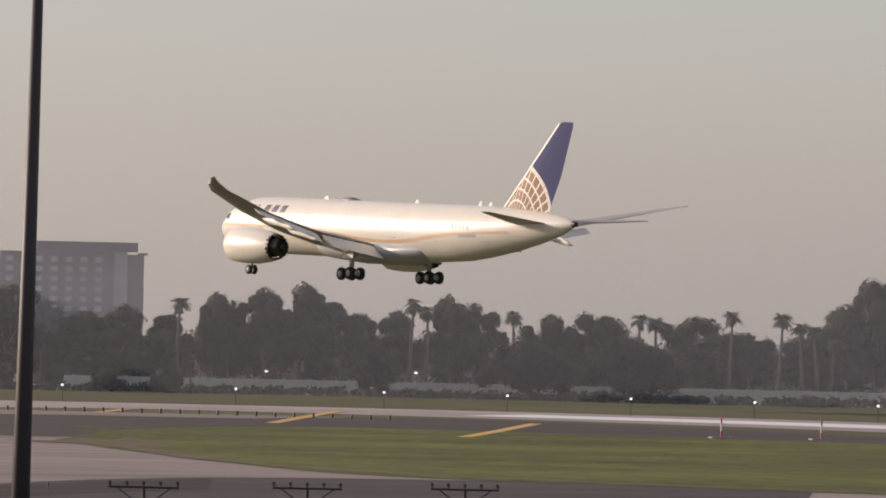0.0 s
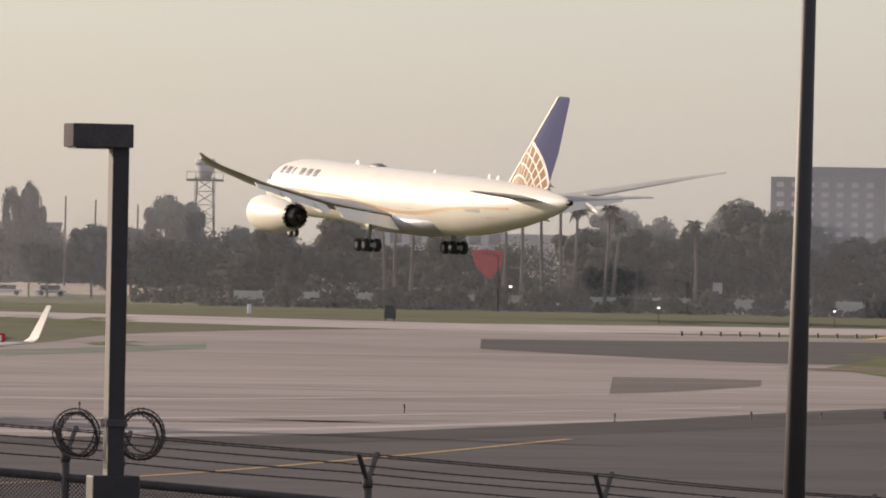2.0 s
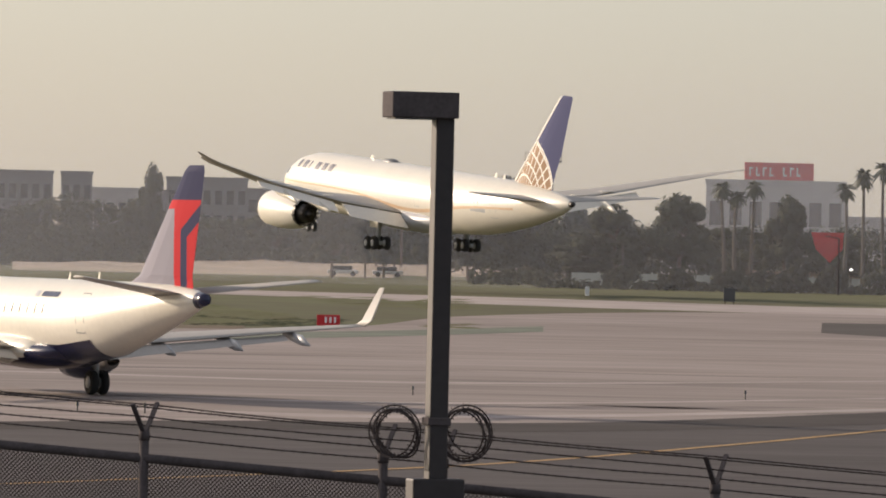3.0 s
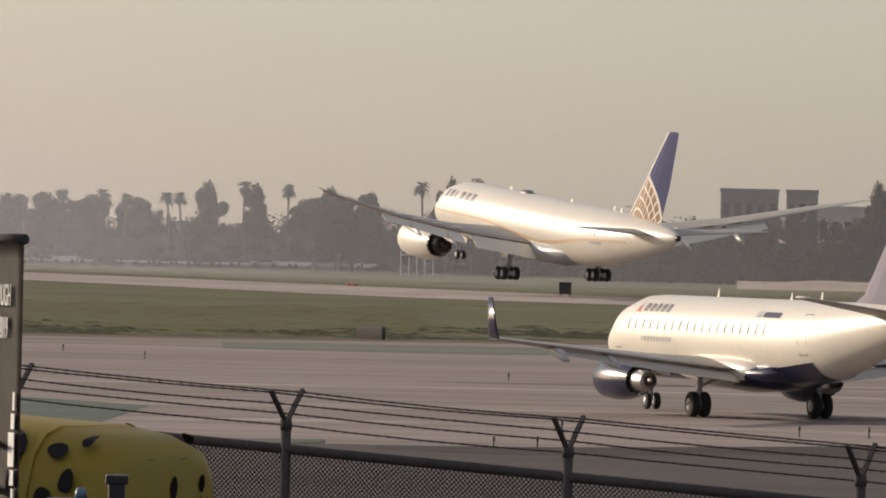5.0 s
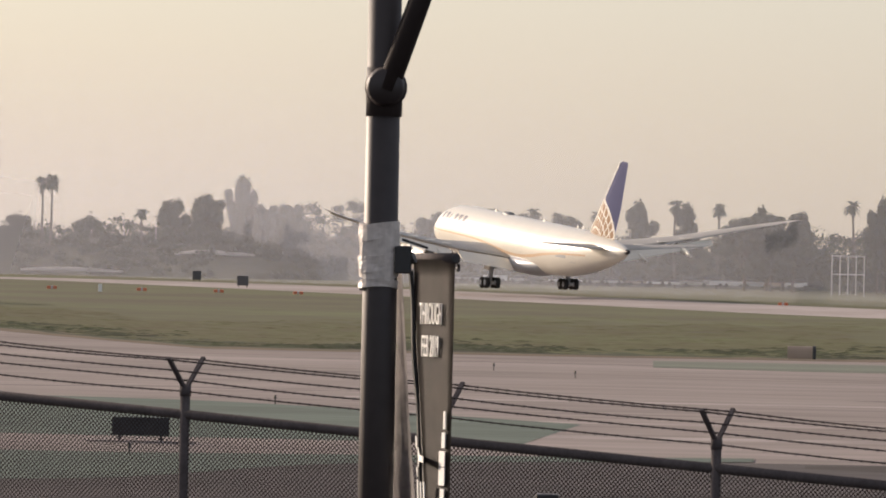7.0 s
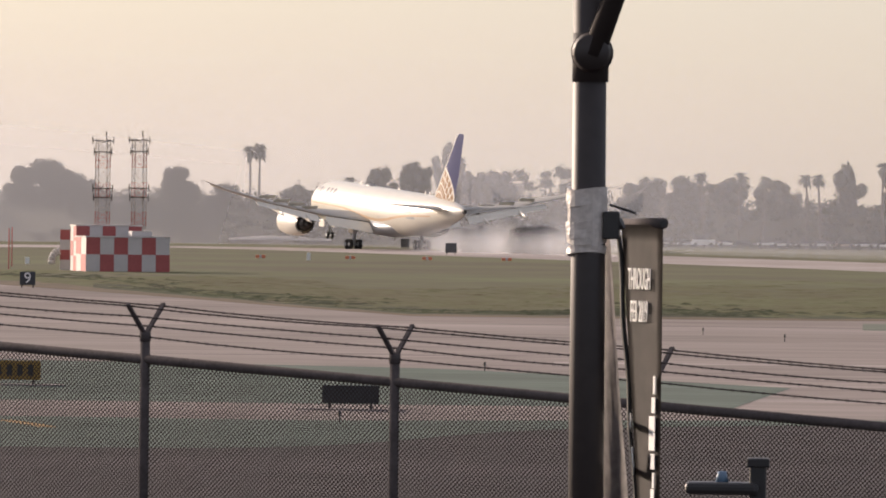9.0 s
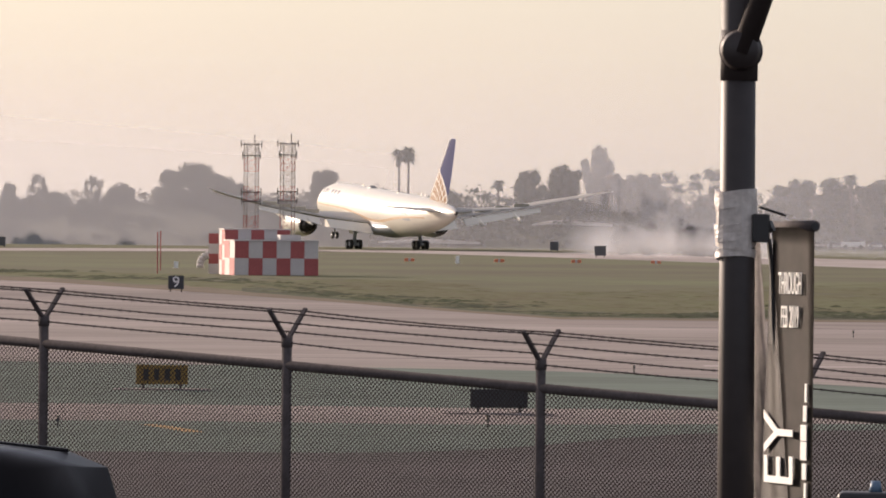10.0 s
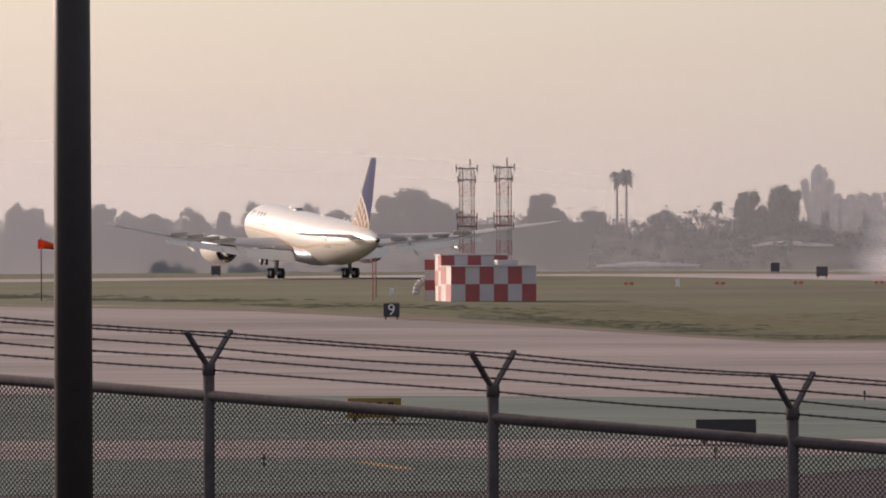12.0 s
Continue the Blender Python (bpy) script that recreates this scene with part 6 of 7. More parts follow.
def build_shelter():
    x, y = -59.0, 632.0
    ob = thing("equipment_shelter", pose(x, y, rise(y), 0, 0, facing(x, y) + 13), "red and white checkered equipment shelter on the grass", "shelter")

    def checked(x0, x1, y0, y1, h, nx, nz, odd):
        """A block whose front and sunny side carry proud painted squares."""
        part("wall", one(box, x0, x1, y0, y1, 0, h, 0.03), M["checkwhite"], ob)
        cw, ch = (x1 - x0) / nx, h / nz
        front = side = None
        for i in range(nx):
            for j in range(nz):
                if (i + j) % 2 == odd:
                    m = Matrix.Translation((x0 + (i + 0.5) * cw, y0 - 0.012, (j + 0.5) * ch))
                    if front is None:
                        front = q = part("panel", one(box, -cw / 2, cw / 2, -0.012, 0.008, -ch / 2, ch / 2), M["checkred"], ob, "red painted square")
                    else:
                        q = front.copy()
                        scene.collection.objects.link(q)
                        q.parent = ob
                    q.matrix_basis = m
        for i in range(2):
            for j in range(nz):
                if (i + j) % 2 == 0:
                    m = Matrix.Translation((x0 - 0.012, y0 + (i + 0.5) * (y1 - y0) / 2, (j + 0.5) * ch))
                    if side is None:
                        side = q = part("panel", one(box, -0.012, 0.008, -(y1 - y0) / 4, (y1 - y0) / 4, -ch / 2, ch / 2), M["checkred"], ob, "red painted square")
                    else:
                        q = side.copy()
                        scene.collection.objects.link(q)
                        q.parent = ob
                    q.matrix_basis = m
        part("roof", one(box, x0 - 0.08, x1 + 0.08, y0 - 0.08, y1 + 0.08, h, h + 0.1), M["checkwhite"], ob)

    checked(-3.7, 3.7, 0, 4, 2.95, 6, 2, 1)
    checked(-3.6, 2.2, 4.3, 6.6, 3.9, 5, 3, 0)
    part("roof_unit", one(box, 0.6, 2.4, 1.2, 2.6, 3.05, 3.5, 0.04), M["checkwhite"], ob, "pale rooftop unit")
    x, y = -65.2, 641.0
    ob = thing("equipment_cabinet", pose(x, y, rise(y), 0, 0, facing(x, y)), "tall red and white cabinet with a round white duct", "cabinet")
    for k in range(4):
        bm = bmesh.new()
        box(bm, -0.6, 0.25, 0, 1.2, k * 0.88, (k + 1) * 0.88)
        part("panel", bm, M["checkred"] if k % 2 else M["checkwhite"], ob)
    bm = bmesh.new()
    box(bm, 0.25, 2.1, 0.05, 1.3, 0, 3.4, 0.03)
    part("body", bm, M["checkwhite"], ob, "white cabinet body")
    bm = bmesh.new()
    pts = [Vector((-0.6 - 0.75 * math.sin(a), -0.1, 0.4 + 0.95 * math.cos(a) + 0.3)) for a in [i * 0.35 for i in range(6)]]
    for p, q in zip(pts, pts[1:]):
        tube(bm, p, q, 0.32, n=12)
    part("duct", bm, M["checkwhite"], ob, "bent white duct", True)


def build_board(name, x, y, w, h, mt, label, legs=True, text="", textmat=None, plinth=False):
    ob = thing(name, pose(x, y, rise(y), 0, 0, facing(x, y)), label, "sign")
    z0 = 0.25
    bm = bmesh.new()
    box(bm, -w / 2, w / 2, 0, 0.28, z0, z0 + h, 0.02)
    b = part("panel", bm, mt, ob)
    for sx in (-0.36, 0.36):
        bm = bmesh.new()
        tube(bm, (sx * w, 0.14, -0.1), (sx * w, 0.14, z0 + 0.02), 0.05, n=8)
        part("leg", bm, M["galv"], ob)
    if plinth:
        bm = bmesh.new()
        box(bm, -w * 0.95, w * 0.95, -0.4, 0.7, -0.05, 0.08)
        part("plinth", bm, M["runway"], ob, "pale concrete plinth")
    if text:
        m = Matrix.Translation((0, -0.012, z0 + h * 0.5)) @ Matrix.Rotation(radians(90), 4, "X")
        text_mesh("sign_number", text, h * 1.15, 0.004, textmat or M["signwhite"], b, m, "white number")
    return ob


def build_sign_details():
    build_board("number_sign", -59.0, 551, 1.18, 1.0, M["boardnavy"], "black distance sign with a white 9 on the grass", text="9")
    y = build_board("guidance_sign", -30.0, 276, 1.95, 0.72, M["signyellow"], "yellow and black taxiway guidance sign", plinth=True)
    for k in range(4):
        bm = bmesh.new()
        box(bm, -0.7 + k * 0.4, -0.5 + k * 0.4, -0.01, 0.0, 0.4, 0.82)
        part("letter_bar", bm, M["signblack"], y.children[0], "black lettering shape")
    build_board("guidance_sign", -15.6, 249, 1.95, 0.62, M["signblack"], "black taxiway sign seen from its dark back", plinth=True)
    r = build_board("guidance_sign", 60.0, 496, 1.6, 0.75, M["redsheet"], "red taxiway holding sign with white lettering", plinth=False)
    for k in range(3):
        bm = bmesh.new()
        box(bm, -0.25 + k * 0.32, -0.1 + k * 0.32, -0.012, 0.0, 0.45, 0.85)
        part("letter_bar", bm, M["signwhite"], r.children[0], "white lettering shape")
    for x, y, w in ((113.5, 640, 1.05), (-44.5, 905, 1.4), (-56, 1010, 1.2), (39.3, 735, 1.25), (-130, 990, 1.3)):
        build_board("distance_board", x, y, w, 1.2, M["boardgrey"], "dark runway distance board beside the runway")
    for x, y, h in ((110, 700, 0.9), (-54, 787, 0.8), (-75, 700, 0.6), (58, 600, 0.3)):
        ob = thing("marker_post", pose(x, y, rise(y)), "small white marker post in the grass", "marker")
        bm = bmesh.new()
        box(bm, -0.2, 0.2, -0.1, 0.1, -0.1, h, 0.03)
        part("post", bm, M["signwhite"], ob)
    for b in (-3.6, -3.0, -2.38, -4.3, 1.4):
        p = polar(b, 815)
        ob = thing("orange_marker", pose(p.x, p.y, rise(p.y), 0, 0, facing(p.x, p.y)), "low faded orange marker lying in the grass", "marker", "orange markers in the grass")
        part("body", one(box, -0.55, 0.55, -0.2, 0.2, -0.05, 0.32, 0.06), M["marker"], ob)
        part("band", one(box, -0.12, 0.12, -0.215, 0.215, -0.04, 0.335, 0.02), M["checkwhite"], ob, "pale band")
    for i, (x, y) in enumerate(((16.2, 352), (10.6, 240), (12.1, 241.3), (-1.4, 390), (-13.8, 311), (55, 304), (62, 292), (69.8, 300), (73.2, 301), (-15, 234), (22.5, 262), (25, 262), (34, 262), (40, 300),
                                (14, 262), (4, 262), (-28, 228), (-6, 408), (30, 402))):
        ob = thing("edge_light", pose(x, y, rise(y)), "small dark taxiway edge light on a stem", "light", "taxiway edge lights")
        bm = bmesh.new()
        tube(bm, (0, 0, -0.05), (0, 0, 0.28), 0.03, n=6)
        part("stem", bm, M["signblack"], ob)
        bm = bmesh.new()
        tube(bm, (0, 0, 0.26), (0, 0, 0.42), 0.06, 0.04, 8)
        part("lens", bm, M["pane"], ob)


def build_drum():
    ob = thing("steel_tank", pose(13.0, 478, 0, 0, 0, facing(12.5, 487)), "pale corrugated half-round shelter lying on the grass edge", "tank")
    bm = bmesh.new()
    n = 14
    rings = [[Vector((x, 0.45 - math.cos(math.pi * k / n) * 0.5, math.sin(math.pi * k / n) * 0.85 * (1 + 0.012 * (j % 2)))) for k in range(n + 1)] for j, x in enumerate([-0.95 + i * 0.09 for i in range(19)])]
    loft(bm, rings, closed=True)
    part("shell", bm, M["tan"], ob, "pale curved shell")
    bm = bmesh.new()
    loft(bm, [[Vector((x, 0.45 - math.cos(math.pi * k / n) * 0.53, math.sin(math.pi * k / n) * 0.9)) for k in range(n + 1)] for x in (0.69, 0.9)])
    part("end_ring", bm, M["signblack"], ob, "dark open end")


def build_light_bars():
    rows = [(59.5, 228.7), (66.1, 230.9), (72.7, 233.2), (53.5, 227)]
    for i, (x, y) in enumerate(rows[:3]):
        ob = thing("approach_light_bar", pose(x, y, 0, 0, 0, facing(x, y) - 3), "dark approach light bar on a braced post", "light bar", "approach light bars")
        top = 1.75
        bm = bmesh.new()
        tube(bm, (0, 0, 0), (0, 0, top), 0.06, n=8)
        part("post", bm, M["pole"], ob)
        bm = bmesh.new()
        tube(bm, (-1.25, 0, top), (1.25, 0, top), 0.04, n=8)
        part("crossbar", bm, M["pole"], ob)
        for sx in (-1, 1):
            bm = bmesh.new()
            tube(bm, (0, 0, top - 0.72), (sx * 0.95, 0, top - 0.02), 0.025, n=6)
            part("brace", bm, M["pole"], ob)
        for k in range(5):
            xx = -1.2 + k * 0.6
            bm = bmesh.new()
            tube(bm, (xx, 0, top), (xx, 0, top + 0.12), 0.025, n=6)
            tube(bm, (xx, 0.08, top + 0.13), (xx, -0.08, top + 0.16), 0.055, 0.065, 10)
            part("lamp", bm, M["galv"], ob, "small grey approach lamp")
        bm = bmesh.new()
        box(bm, -1.1, 1.5, -0.8, 0.8, 0.05, 0.16, 0.02)
        part("plinth", bm, M["runway"], ob, "pale concrete pad")
        bm = bmesh.new()
        tube(bm, (0.5, 0.2, 0), (0.5, 0.2, 0.55), 0.06, n=6)
        part("junction_post", bm, M["pole"], ob)


def build_windsock():
    x, y = -101.5, 656
    ob = thing("windsock", pose(x, y, rise(y), 0, 0, facing(x, y)), "orange windsock on a slim pole", "windsock")
    bm = bmesh.new()
    tube(bm, (0, 0, 0), (0, 0, 5.6), 0.06, 0.04, 8)
    part("pole", bm, M["galv"], ob)
    bm = bmesh.new()
    n = 12
    loft(bm, [[Vector((xx, math.cos(2 * math.pi * k / n) * r, zz + math.sin(2 * math.pi * k / n) * r)) for k in range(n)] for xx, r, zz in ((-0.3, 0.42, 5.0), (0.3, 0.38, 4.95), (0.9, 0.3, 4.82), (1.4, 0.2, 4.62))], cap=False)
    bmesh.ops.solidify(bm, geom=bm.faces[:], thickness=0.02)
    part("sock", bm, M["orange"], ob, "orange cloth sock", True)


def build_perimeter():
    """Pale precast wall along the far road, its panels told apart by posts."""
    a0, a1, d = 8.8, 24.0, 822
    ob = thing("perimeter_wall", Matrix.Identity(4), "pale grey-green precast perimeter wall", "wall", kind="structure")
    pts = [polar(a0 + (a1 - a0) * i / 72, d) for i in range(73)]
    proto = None
    for p, q in zip(pts, pts[1:]):
        L = (q - p).length
        m = pose((p.x + q.x) / 2, (p.y + q.y) / 2, 0.9, 0, 0, math.degrees(math.atan2(q.y - p.y, q.x - p.x)))
        if proto is None:
            bm = bmesh.new()
            box(bm, -L / 2, L / 2, -0.1, 0.1, 0, 1.75)
            box(bm, L / 2 - 0.12, L / 2 + 0.12, -0.16, 0.16, 0, 1.9)
            proto = part("panel", bm, M["concwall"], ob)
            proto.matrix_basis = m
        else:
            c = proto.copy()
            scene.collection.objects.link(c)
            c.parent, c.matrix_basis = ob, m


def build_edge_things():
    # tall slim net poles
    for x, y, h in ((124.8, 980, 13.3), (128.2, 980, 13.3), (132.2, 979, 12.9), (137.6, 976, 12.4), (146, 975, 11.5)):
        ob = thing("net_pole", pose(x, y, 0.9), "tall slim grey net pole", "pole", "net poles")
        bm = bmesh.new()
        tube(bm, (0, 0, 0), (0, 0, h), 0.17, 0.12, 8)
        part("shaft", bm, M["bark"], ob)
    # street lamps along the far road
    for i, (b, d, h) in enumerate(((10.9, 790, 6.2), (12.0, 800, 5.4), (9.2, 805, 5.2), (13.4, 800, 4.8), (14.6, 810, 4.5), (7.4, 960, 6.5), (18.6, 840, 5.5), (19.6, 850, 6.0), (3.6, 1085, 10.5))):
        p = polar(b, d)
        ob = thing("street_lamp", pose(p.x, p.y, 0.9, 0, 0, facing(p.x, p.y)), "slim grey street lamp with a short arm", "street lamp", "street lamps on the far road")
        bm = bmesh.new()
        tube(bm, (0, 0, 0), (0, 0, h), 0.12, 0.07, 8)
        part("pole", bm, M["galv"], ob)
        bm = bmesh.new()
        tube(bm, (0, 0, h), (-1.0, 0, h + 0.25), 0.05, n=6)
        part("arm", bm, M["galv"], ob)
        bm = bmesh.new()
        box(bm, -1.5, -0.9, -0.14, 0.14, h + 0.18, h + 0.3, 0.03)
        part("head", bm, M["galv"], ob)
    # pale notice boards on posts
    for i, (t_x, t_y, h) in enumerate(((199, 812, 3.9), (223, 806, 3.9), (242, 800, 3.7), (183, 816, 3.6), (286, 786, 3.6))):
        ob = thing("notice_board", pose(t_x, t_y, 0.9, 0, 0, facing(t_x, t_y)), "pale square board on a tall post", "sign", "pale boards by the wall")
        bm = bmesh.new()
        tube(bm, (0, 0.06, 0), (0, 0.06, h), 0.07, n=6)
        part("post", bm, M["galv"], ob)
        bm = bmesh.new()
        box(bm, -0.55, 0.55, -0.05, 0.05, h - 1.25, h, 0.02)
        part("panel", bm, M["store"], ob)
    # runway edge lights on stems
    for i, b in enumerate((12.2, 13.6, 15.0, 16.2, 17.2, 18.2, 19.2, 20.2, 21.2)):
        p = polar(b, 668 - i * 4)
        ob = thing("runway_light", pose(p.x, p.y, rise(p.y)), "white runway light on a thin stem", "light", "runway lights")
        bm = bmesh.new()
        tube(bm, (0, 0, 0), (0, 0, 1.5), 0.035, n=6)
        part("stem", bm, M["galv"], ob)
        bm = bmesh.new()
        box(bm, -0.08, 0.08, -0.08, 0.08, 1.48, 1.62, 0.02)
        part("head", bm, GLOW, ob, "lit white lamp")
    # low threshold lamps
    for i in range(26):
        p = polar(12.4 + i * 0.155, 596 + 4 * math.sin(i * 0.15))
        ob = thing("threshold_light", pose(p.x, p.y, rise(p.y)), "small dark threshold light", "light", "threshold lights")
        bm = bmesh.new()
        tube(bm, (0, 0, -0.05), (0, 0, 0.42), 0.12, 0.1, 8)
        part("housing", bm, M["signblack"], ob)
    # sparse lit lamps in the trees
    for i, (b, d, z) in enumerate(((11.0, 788, 2.8), (17.3, 838, 2.4), (18.1, 838, 2.9), (16.4, 838, 2.7), (14.4, 838, 2.3), (9.6, 1000, 3.2), (8.5, 960, 3.0), (15.2, 838, 2.5))):
        p = polar(b, d)
        ob = thing("yard_lamp", pose(p.x, p.y, 0.9), "small lit lamp on a post", "lamp", "lit yard lamps")
        bm = bmesh.new()
        tube(bm, (0, 0, 0), (0, 0, z), 0.05, n=6)
        part("post", bm, M["galv"], ob)
        bm = bmesh.new()
        box(bm, -0.14, 0.14, -0.1, 0.1, z, z + 0.2, 0.03)
        part("head", bm, GLOW, ob, "lit lamp head")
    for x, y in ((179.6, 521.8), (188.1, 522.4)):
        ob = thing("antenna_post", pose(x, y, rise(y)), "thin red and white post on a pale pad", "post")
        for k in range(3):
            bm = bmesh.new()
            tube(bm, (0, 0, k * 0.6), (0, 0, k * 0.6 + 0.6), 0.07, n=6)
            part("section", bm, M["checkred"] if k % 2 == 0 else M["checkwhite"], ob)
        bm = bmesh.new()
        box(bm, -0.9, 0.9, -0.5, 0.5, 0.02, 0.14)
        part("pad", bm, M["runway"], ob)
    for x, y in ((-73, 668), (-70.2, 640)):
        ob = thing("red_post", pose(x, y, rise(y)), "thin red marker post on the grass", "post")
        bm = bmesh.new()
        tube(bm, (0, 0, 0), (0, 0, 3.6), 0.06, n=6)
        part("post", bm, M["checkred"], ob)


GLOW = bpy.data.materials.new("lit_lamp")
GLOW.use_nodes = True
GLOW.node_tree.nodes["Principled BSDF"].inputs["Emission Color"].default_value = (1.0, 0.95, 0.85, 1)
GLOW.node_tree.nodes["Principled BSDF"].inputs["Emission Strength"].default_value = 2.5


def build_buildings():
    build_hotel()
    build_store()
    for x, y, w, h, mt, lab, r, c in ((91.4, 1166, 9.2, 13.9, M["hotel"], "dark flat-roofed block beyond the trees", 3, 5), (99.8, 1166, 5.0, 13.9, M["hotel"], "dark flat-roofed block beyond the trees", 3, 3),
                                      (120.5, 1163, 13, 13.4, M["hotel"], "long grey flat-roofed block in haze", 3, 7), (107.5, 1180, 8, 11.5, M["store"], "pale low block in haze", 2, 4),
                                      (115, 1200, 14, 11.4, M["hotel"], "grey housing block in haze", 3, 6), (132, 1200, 12, 12.0, M["hotel"], "grey housing block in haze", 3, 5),
                                      (148, 1190, 14, 10.0, M["hotel"], "grey housing block in haze", 3, 6)):
        build_block("apartment_building", x, y, w, 10, h, mt, lab, r, c)
    for x, y, w, h, mt, lab in ((157, 828, 15, 1.8, M["tan"], "low concrete building with flat roof slab"), (186, 905, 6, 8.5, M["tan"], "tan house behind the trees"), (250, 900, 5, 3.5, M["tan"], "tan house behind the trees"),
                                (-66.5, 1196, 10.5, 4.4, M["tan"], "low pale roof on the hillside"),
                                (-79, 1135, 13, 1.3, M["store"], "long low pale shed"), (-70, 1192, 9, 3.0, M["tan"], "low pale roof on the hillside"), (-100, 1160, 5, 5.2, M["tan"], "low pale roof on the hillside"),
                                (168, 914, 30, 8.6, M["store"], "pale rear wing of the store")):
        build_block("low_building", x, y, w, 6, h, mt, lab)
    # red hoarding shape
    x, y = 154.8, 811
    ob = thing("red_hoarding", pose(x, y, 0.9, 0, 0, facing(x, y)), "red tapering sign panel on posts", "sign")
    bm = bmesh.new()
    loft(bm, [[Vector((-1.85, yy, 6.9)), Vector((1.85, yy, 6.9)), Vector((1.75, yy, 5.0)), Vector((0.3, yy, 3.5)), Vector((-1.3, yy, 5.0))] for yy in (0, 0.35)])
    part("panel", bm, M["redsheet"], ob)
    bm = bmesh.new()
    tube(bm, (0, 0.2, 0), (0, 0.2, 4.0), 0.15, n=8)
    part("post", bm, M["galv"], ob)
    # radar tower
    x, y = 191.5, 1274
    ob = thing("radar_tower", pose(x, y, 0.9, 0, 0, facing(x, y)), "steel lattice tower with a round platform head", "tower")
    bm = bmesh.new()
    for sx in (-1, 1):
        for sy in (-1, 1):
            tube(bm, (sx * 1.9, sy * 1.9, 0), (sx * 1.4, sy * 1.4, 19.0), 0.16, n=5)
    for k in range(8):
        z0, z1 = k * 2.4, k * 2.4 + 2.4
        for s in (-1, 1):
            tube(bm, (-1.8, s * 1.8, z0), (1.8, s * 1.8, z1), 0.08, n=4)
            tube(bm, (1.8, s * 1.8, z0), (-1.8, s * 1.8, z1), 0.08, n=4)
            tube(bm, (s * 1.8, -1.8, z0), (s * 1.8, 1.8, z1), 0.08, n=4)
            tube(bm, (-1.8, s * 1.8, z1), (1.8, s * 1.8, z1), 0.08, n=4)
    part("frame", bm, M["galv"], ob)
    bm = bmesh.new()
    box(bm, -3.3, 3.3, -2, 2, 18.6, 19.0)
    for a in (-3.2, -1.6, 1.6, 3.2):
        tube(bm, (a, -2, 19), (a, -2, 20.6), 0.06, n=4)
    tube(bm, (-3.3, -2, 20.2), (3.3, -2, 20.2), 0.06, n=4)
    part("platform", bm, M["galv"], ob)
    bm = bmesh.new()
    tube(bm, (0, 0, 19), (0, 0, 21.4), 1.0, 1.9, 16)
    tube(bm, (0, 0, 21.4), (0, 0, 22.6), 1.95, 1.7, 16)
    part("dish_housing", bm, M["hotellight"], ob, "pale round radar head", True)
    # open steel frame
    x, y = 34.8, 1049
    ob = thing("steel_gantry", pose(x, y, 0.9, 0, 0, facing(x, y)), "open pale steel portal frame", "frame")
    for k in range(5):
        bm = bmesh.new()
        tube(bm, (-2.3 + k * 1.15, 0, 0), (-2.3 + k * 1.15, 0, 5.6), 0.09, n=6)
        part("post", bm, M["store"], ob)
    for zz in (3.0, 5.6):
        bm = bmesh.new()
        tube(bm, (-2.4, 0, zz), (2.4, 0, zz), 0.09, n=6)
        part("beam", bm, M["store"], ob)


def build_parked(rnd):
    """Vehicles parked on the far lot, each a body, cabin and wheels."""
    cols = [M["signwhite"], M["store"], M["grey"], M["tan"], M["signwhite"], M["carblack"], M["hotellight"]]

    def vehicle(x, y, L, H, mt, nm, lab, z0=0.9, tn=0):
        ob = thing(nm, pose(x, y, z0, 0, 0, facing(x, y) + tn), lab, "vehicle", "vehicles on the far lot")
        bm = bmesh.new()
        box(bm, -L / 2, L / 2, 0, 1.8, 0.35, H * 0.6, 0.08)
        part("body", bm, mt, ob)
        bm = bmesh.new()
        box(bm, -L * 0.36 if H < 2.2 else -L / 2, L * 0.3, 0.1, 1.7, H * 0.6, H, 0.12)
        part("cabin", bm, mt if H > 2.2 else M["pane"], ob)
        for wx in (-L * 0.32, L * 0.32):
            bm = bmesh.new()
            tube(bm, (wx, -0.02, 0.33), (wx, 0.2, 0.33), 0.33, n=12)
            part("wheel", bm, M["tyre"], ob)

    for i in range(20):
        b = -1.3 + i * 0.155 + rnd.uniform(-0.03, 0.03)
        p = polar(b, 1120 + rnd.uniform(-6, 6))
        big = rnd.random() < 0.45
        vehicle(p.x, p.y, rnd.uniform(3.4, 4.6) if big else 3.0, rnd.uniform(1.5, 1.9) if big else 1.1, cols[i % 7] if i % 3 else M["signwhite"], "parked_truck" if big else "parked_car",
                "pale parked box truck in haze" if big else "parked car in haze", 1.25)
    for b, d, nm in ((-3.3, 1120, 1), (-2.9, 1125, 0), (-2.3, 1130, 1), (7.0, 905, 0), (7.35, 905, 0), (6.4, 1000, 0), (2.6, 1085, 0), (-5.6, 1085, 1)):
        p = polar(b, d)
        vehicle(p.x, p.y, 4.4 if nm else 3.8, 1.7 if nm else 1.3, M["signwhite"], "parked_van" if nm else "parked_car", "white parked vehicle by the far road", 1.1)


# ---- road vehicles that pass ----
BUS_CURVE = ((0.0, 0.85), (0.03, 0.55), (0.12, 0.28), (0.3, 0.1), (0.6, 0.02))


def bus_side(z):
    pts = [(1.2 - c, 3.05 - e) for c, e in BUS_CURVE]
    for (y0, z0), (y1, z1) in zip(pts, pts[1:]):
        if z0 <= z <= z1:
            return y0 + (y1 - y0) * (z - z0) / (z1 - z0)
    return 1.2


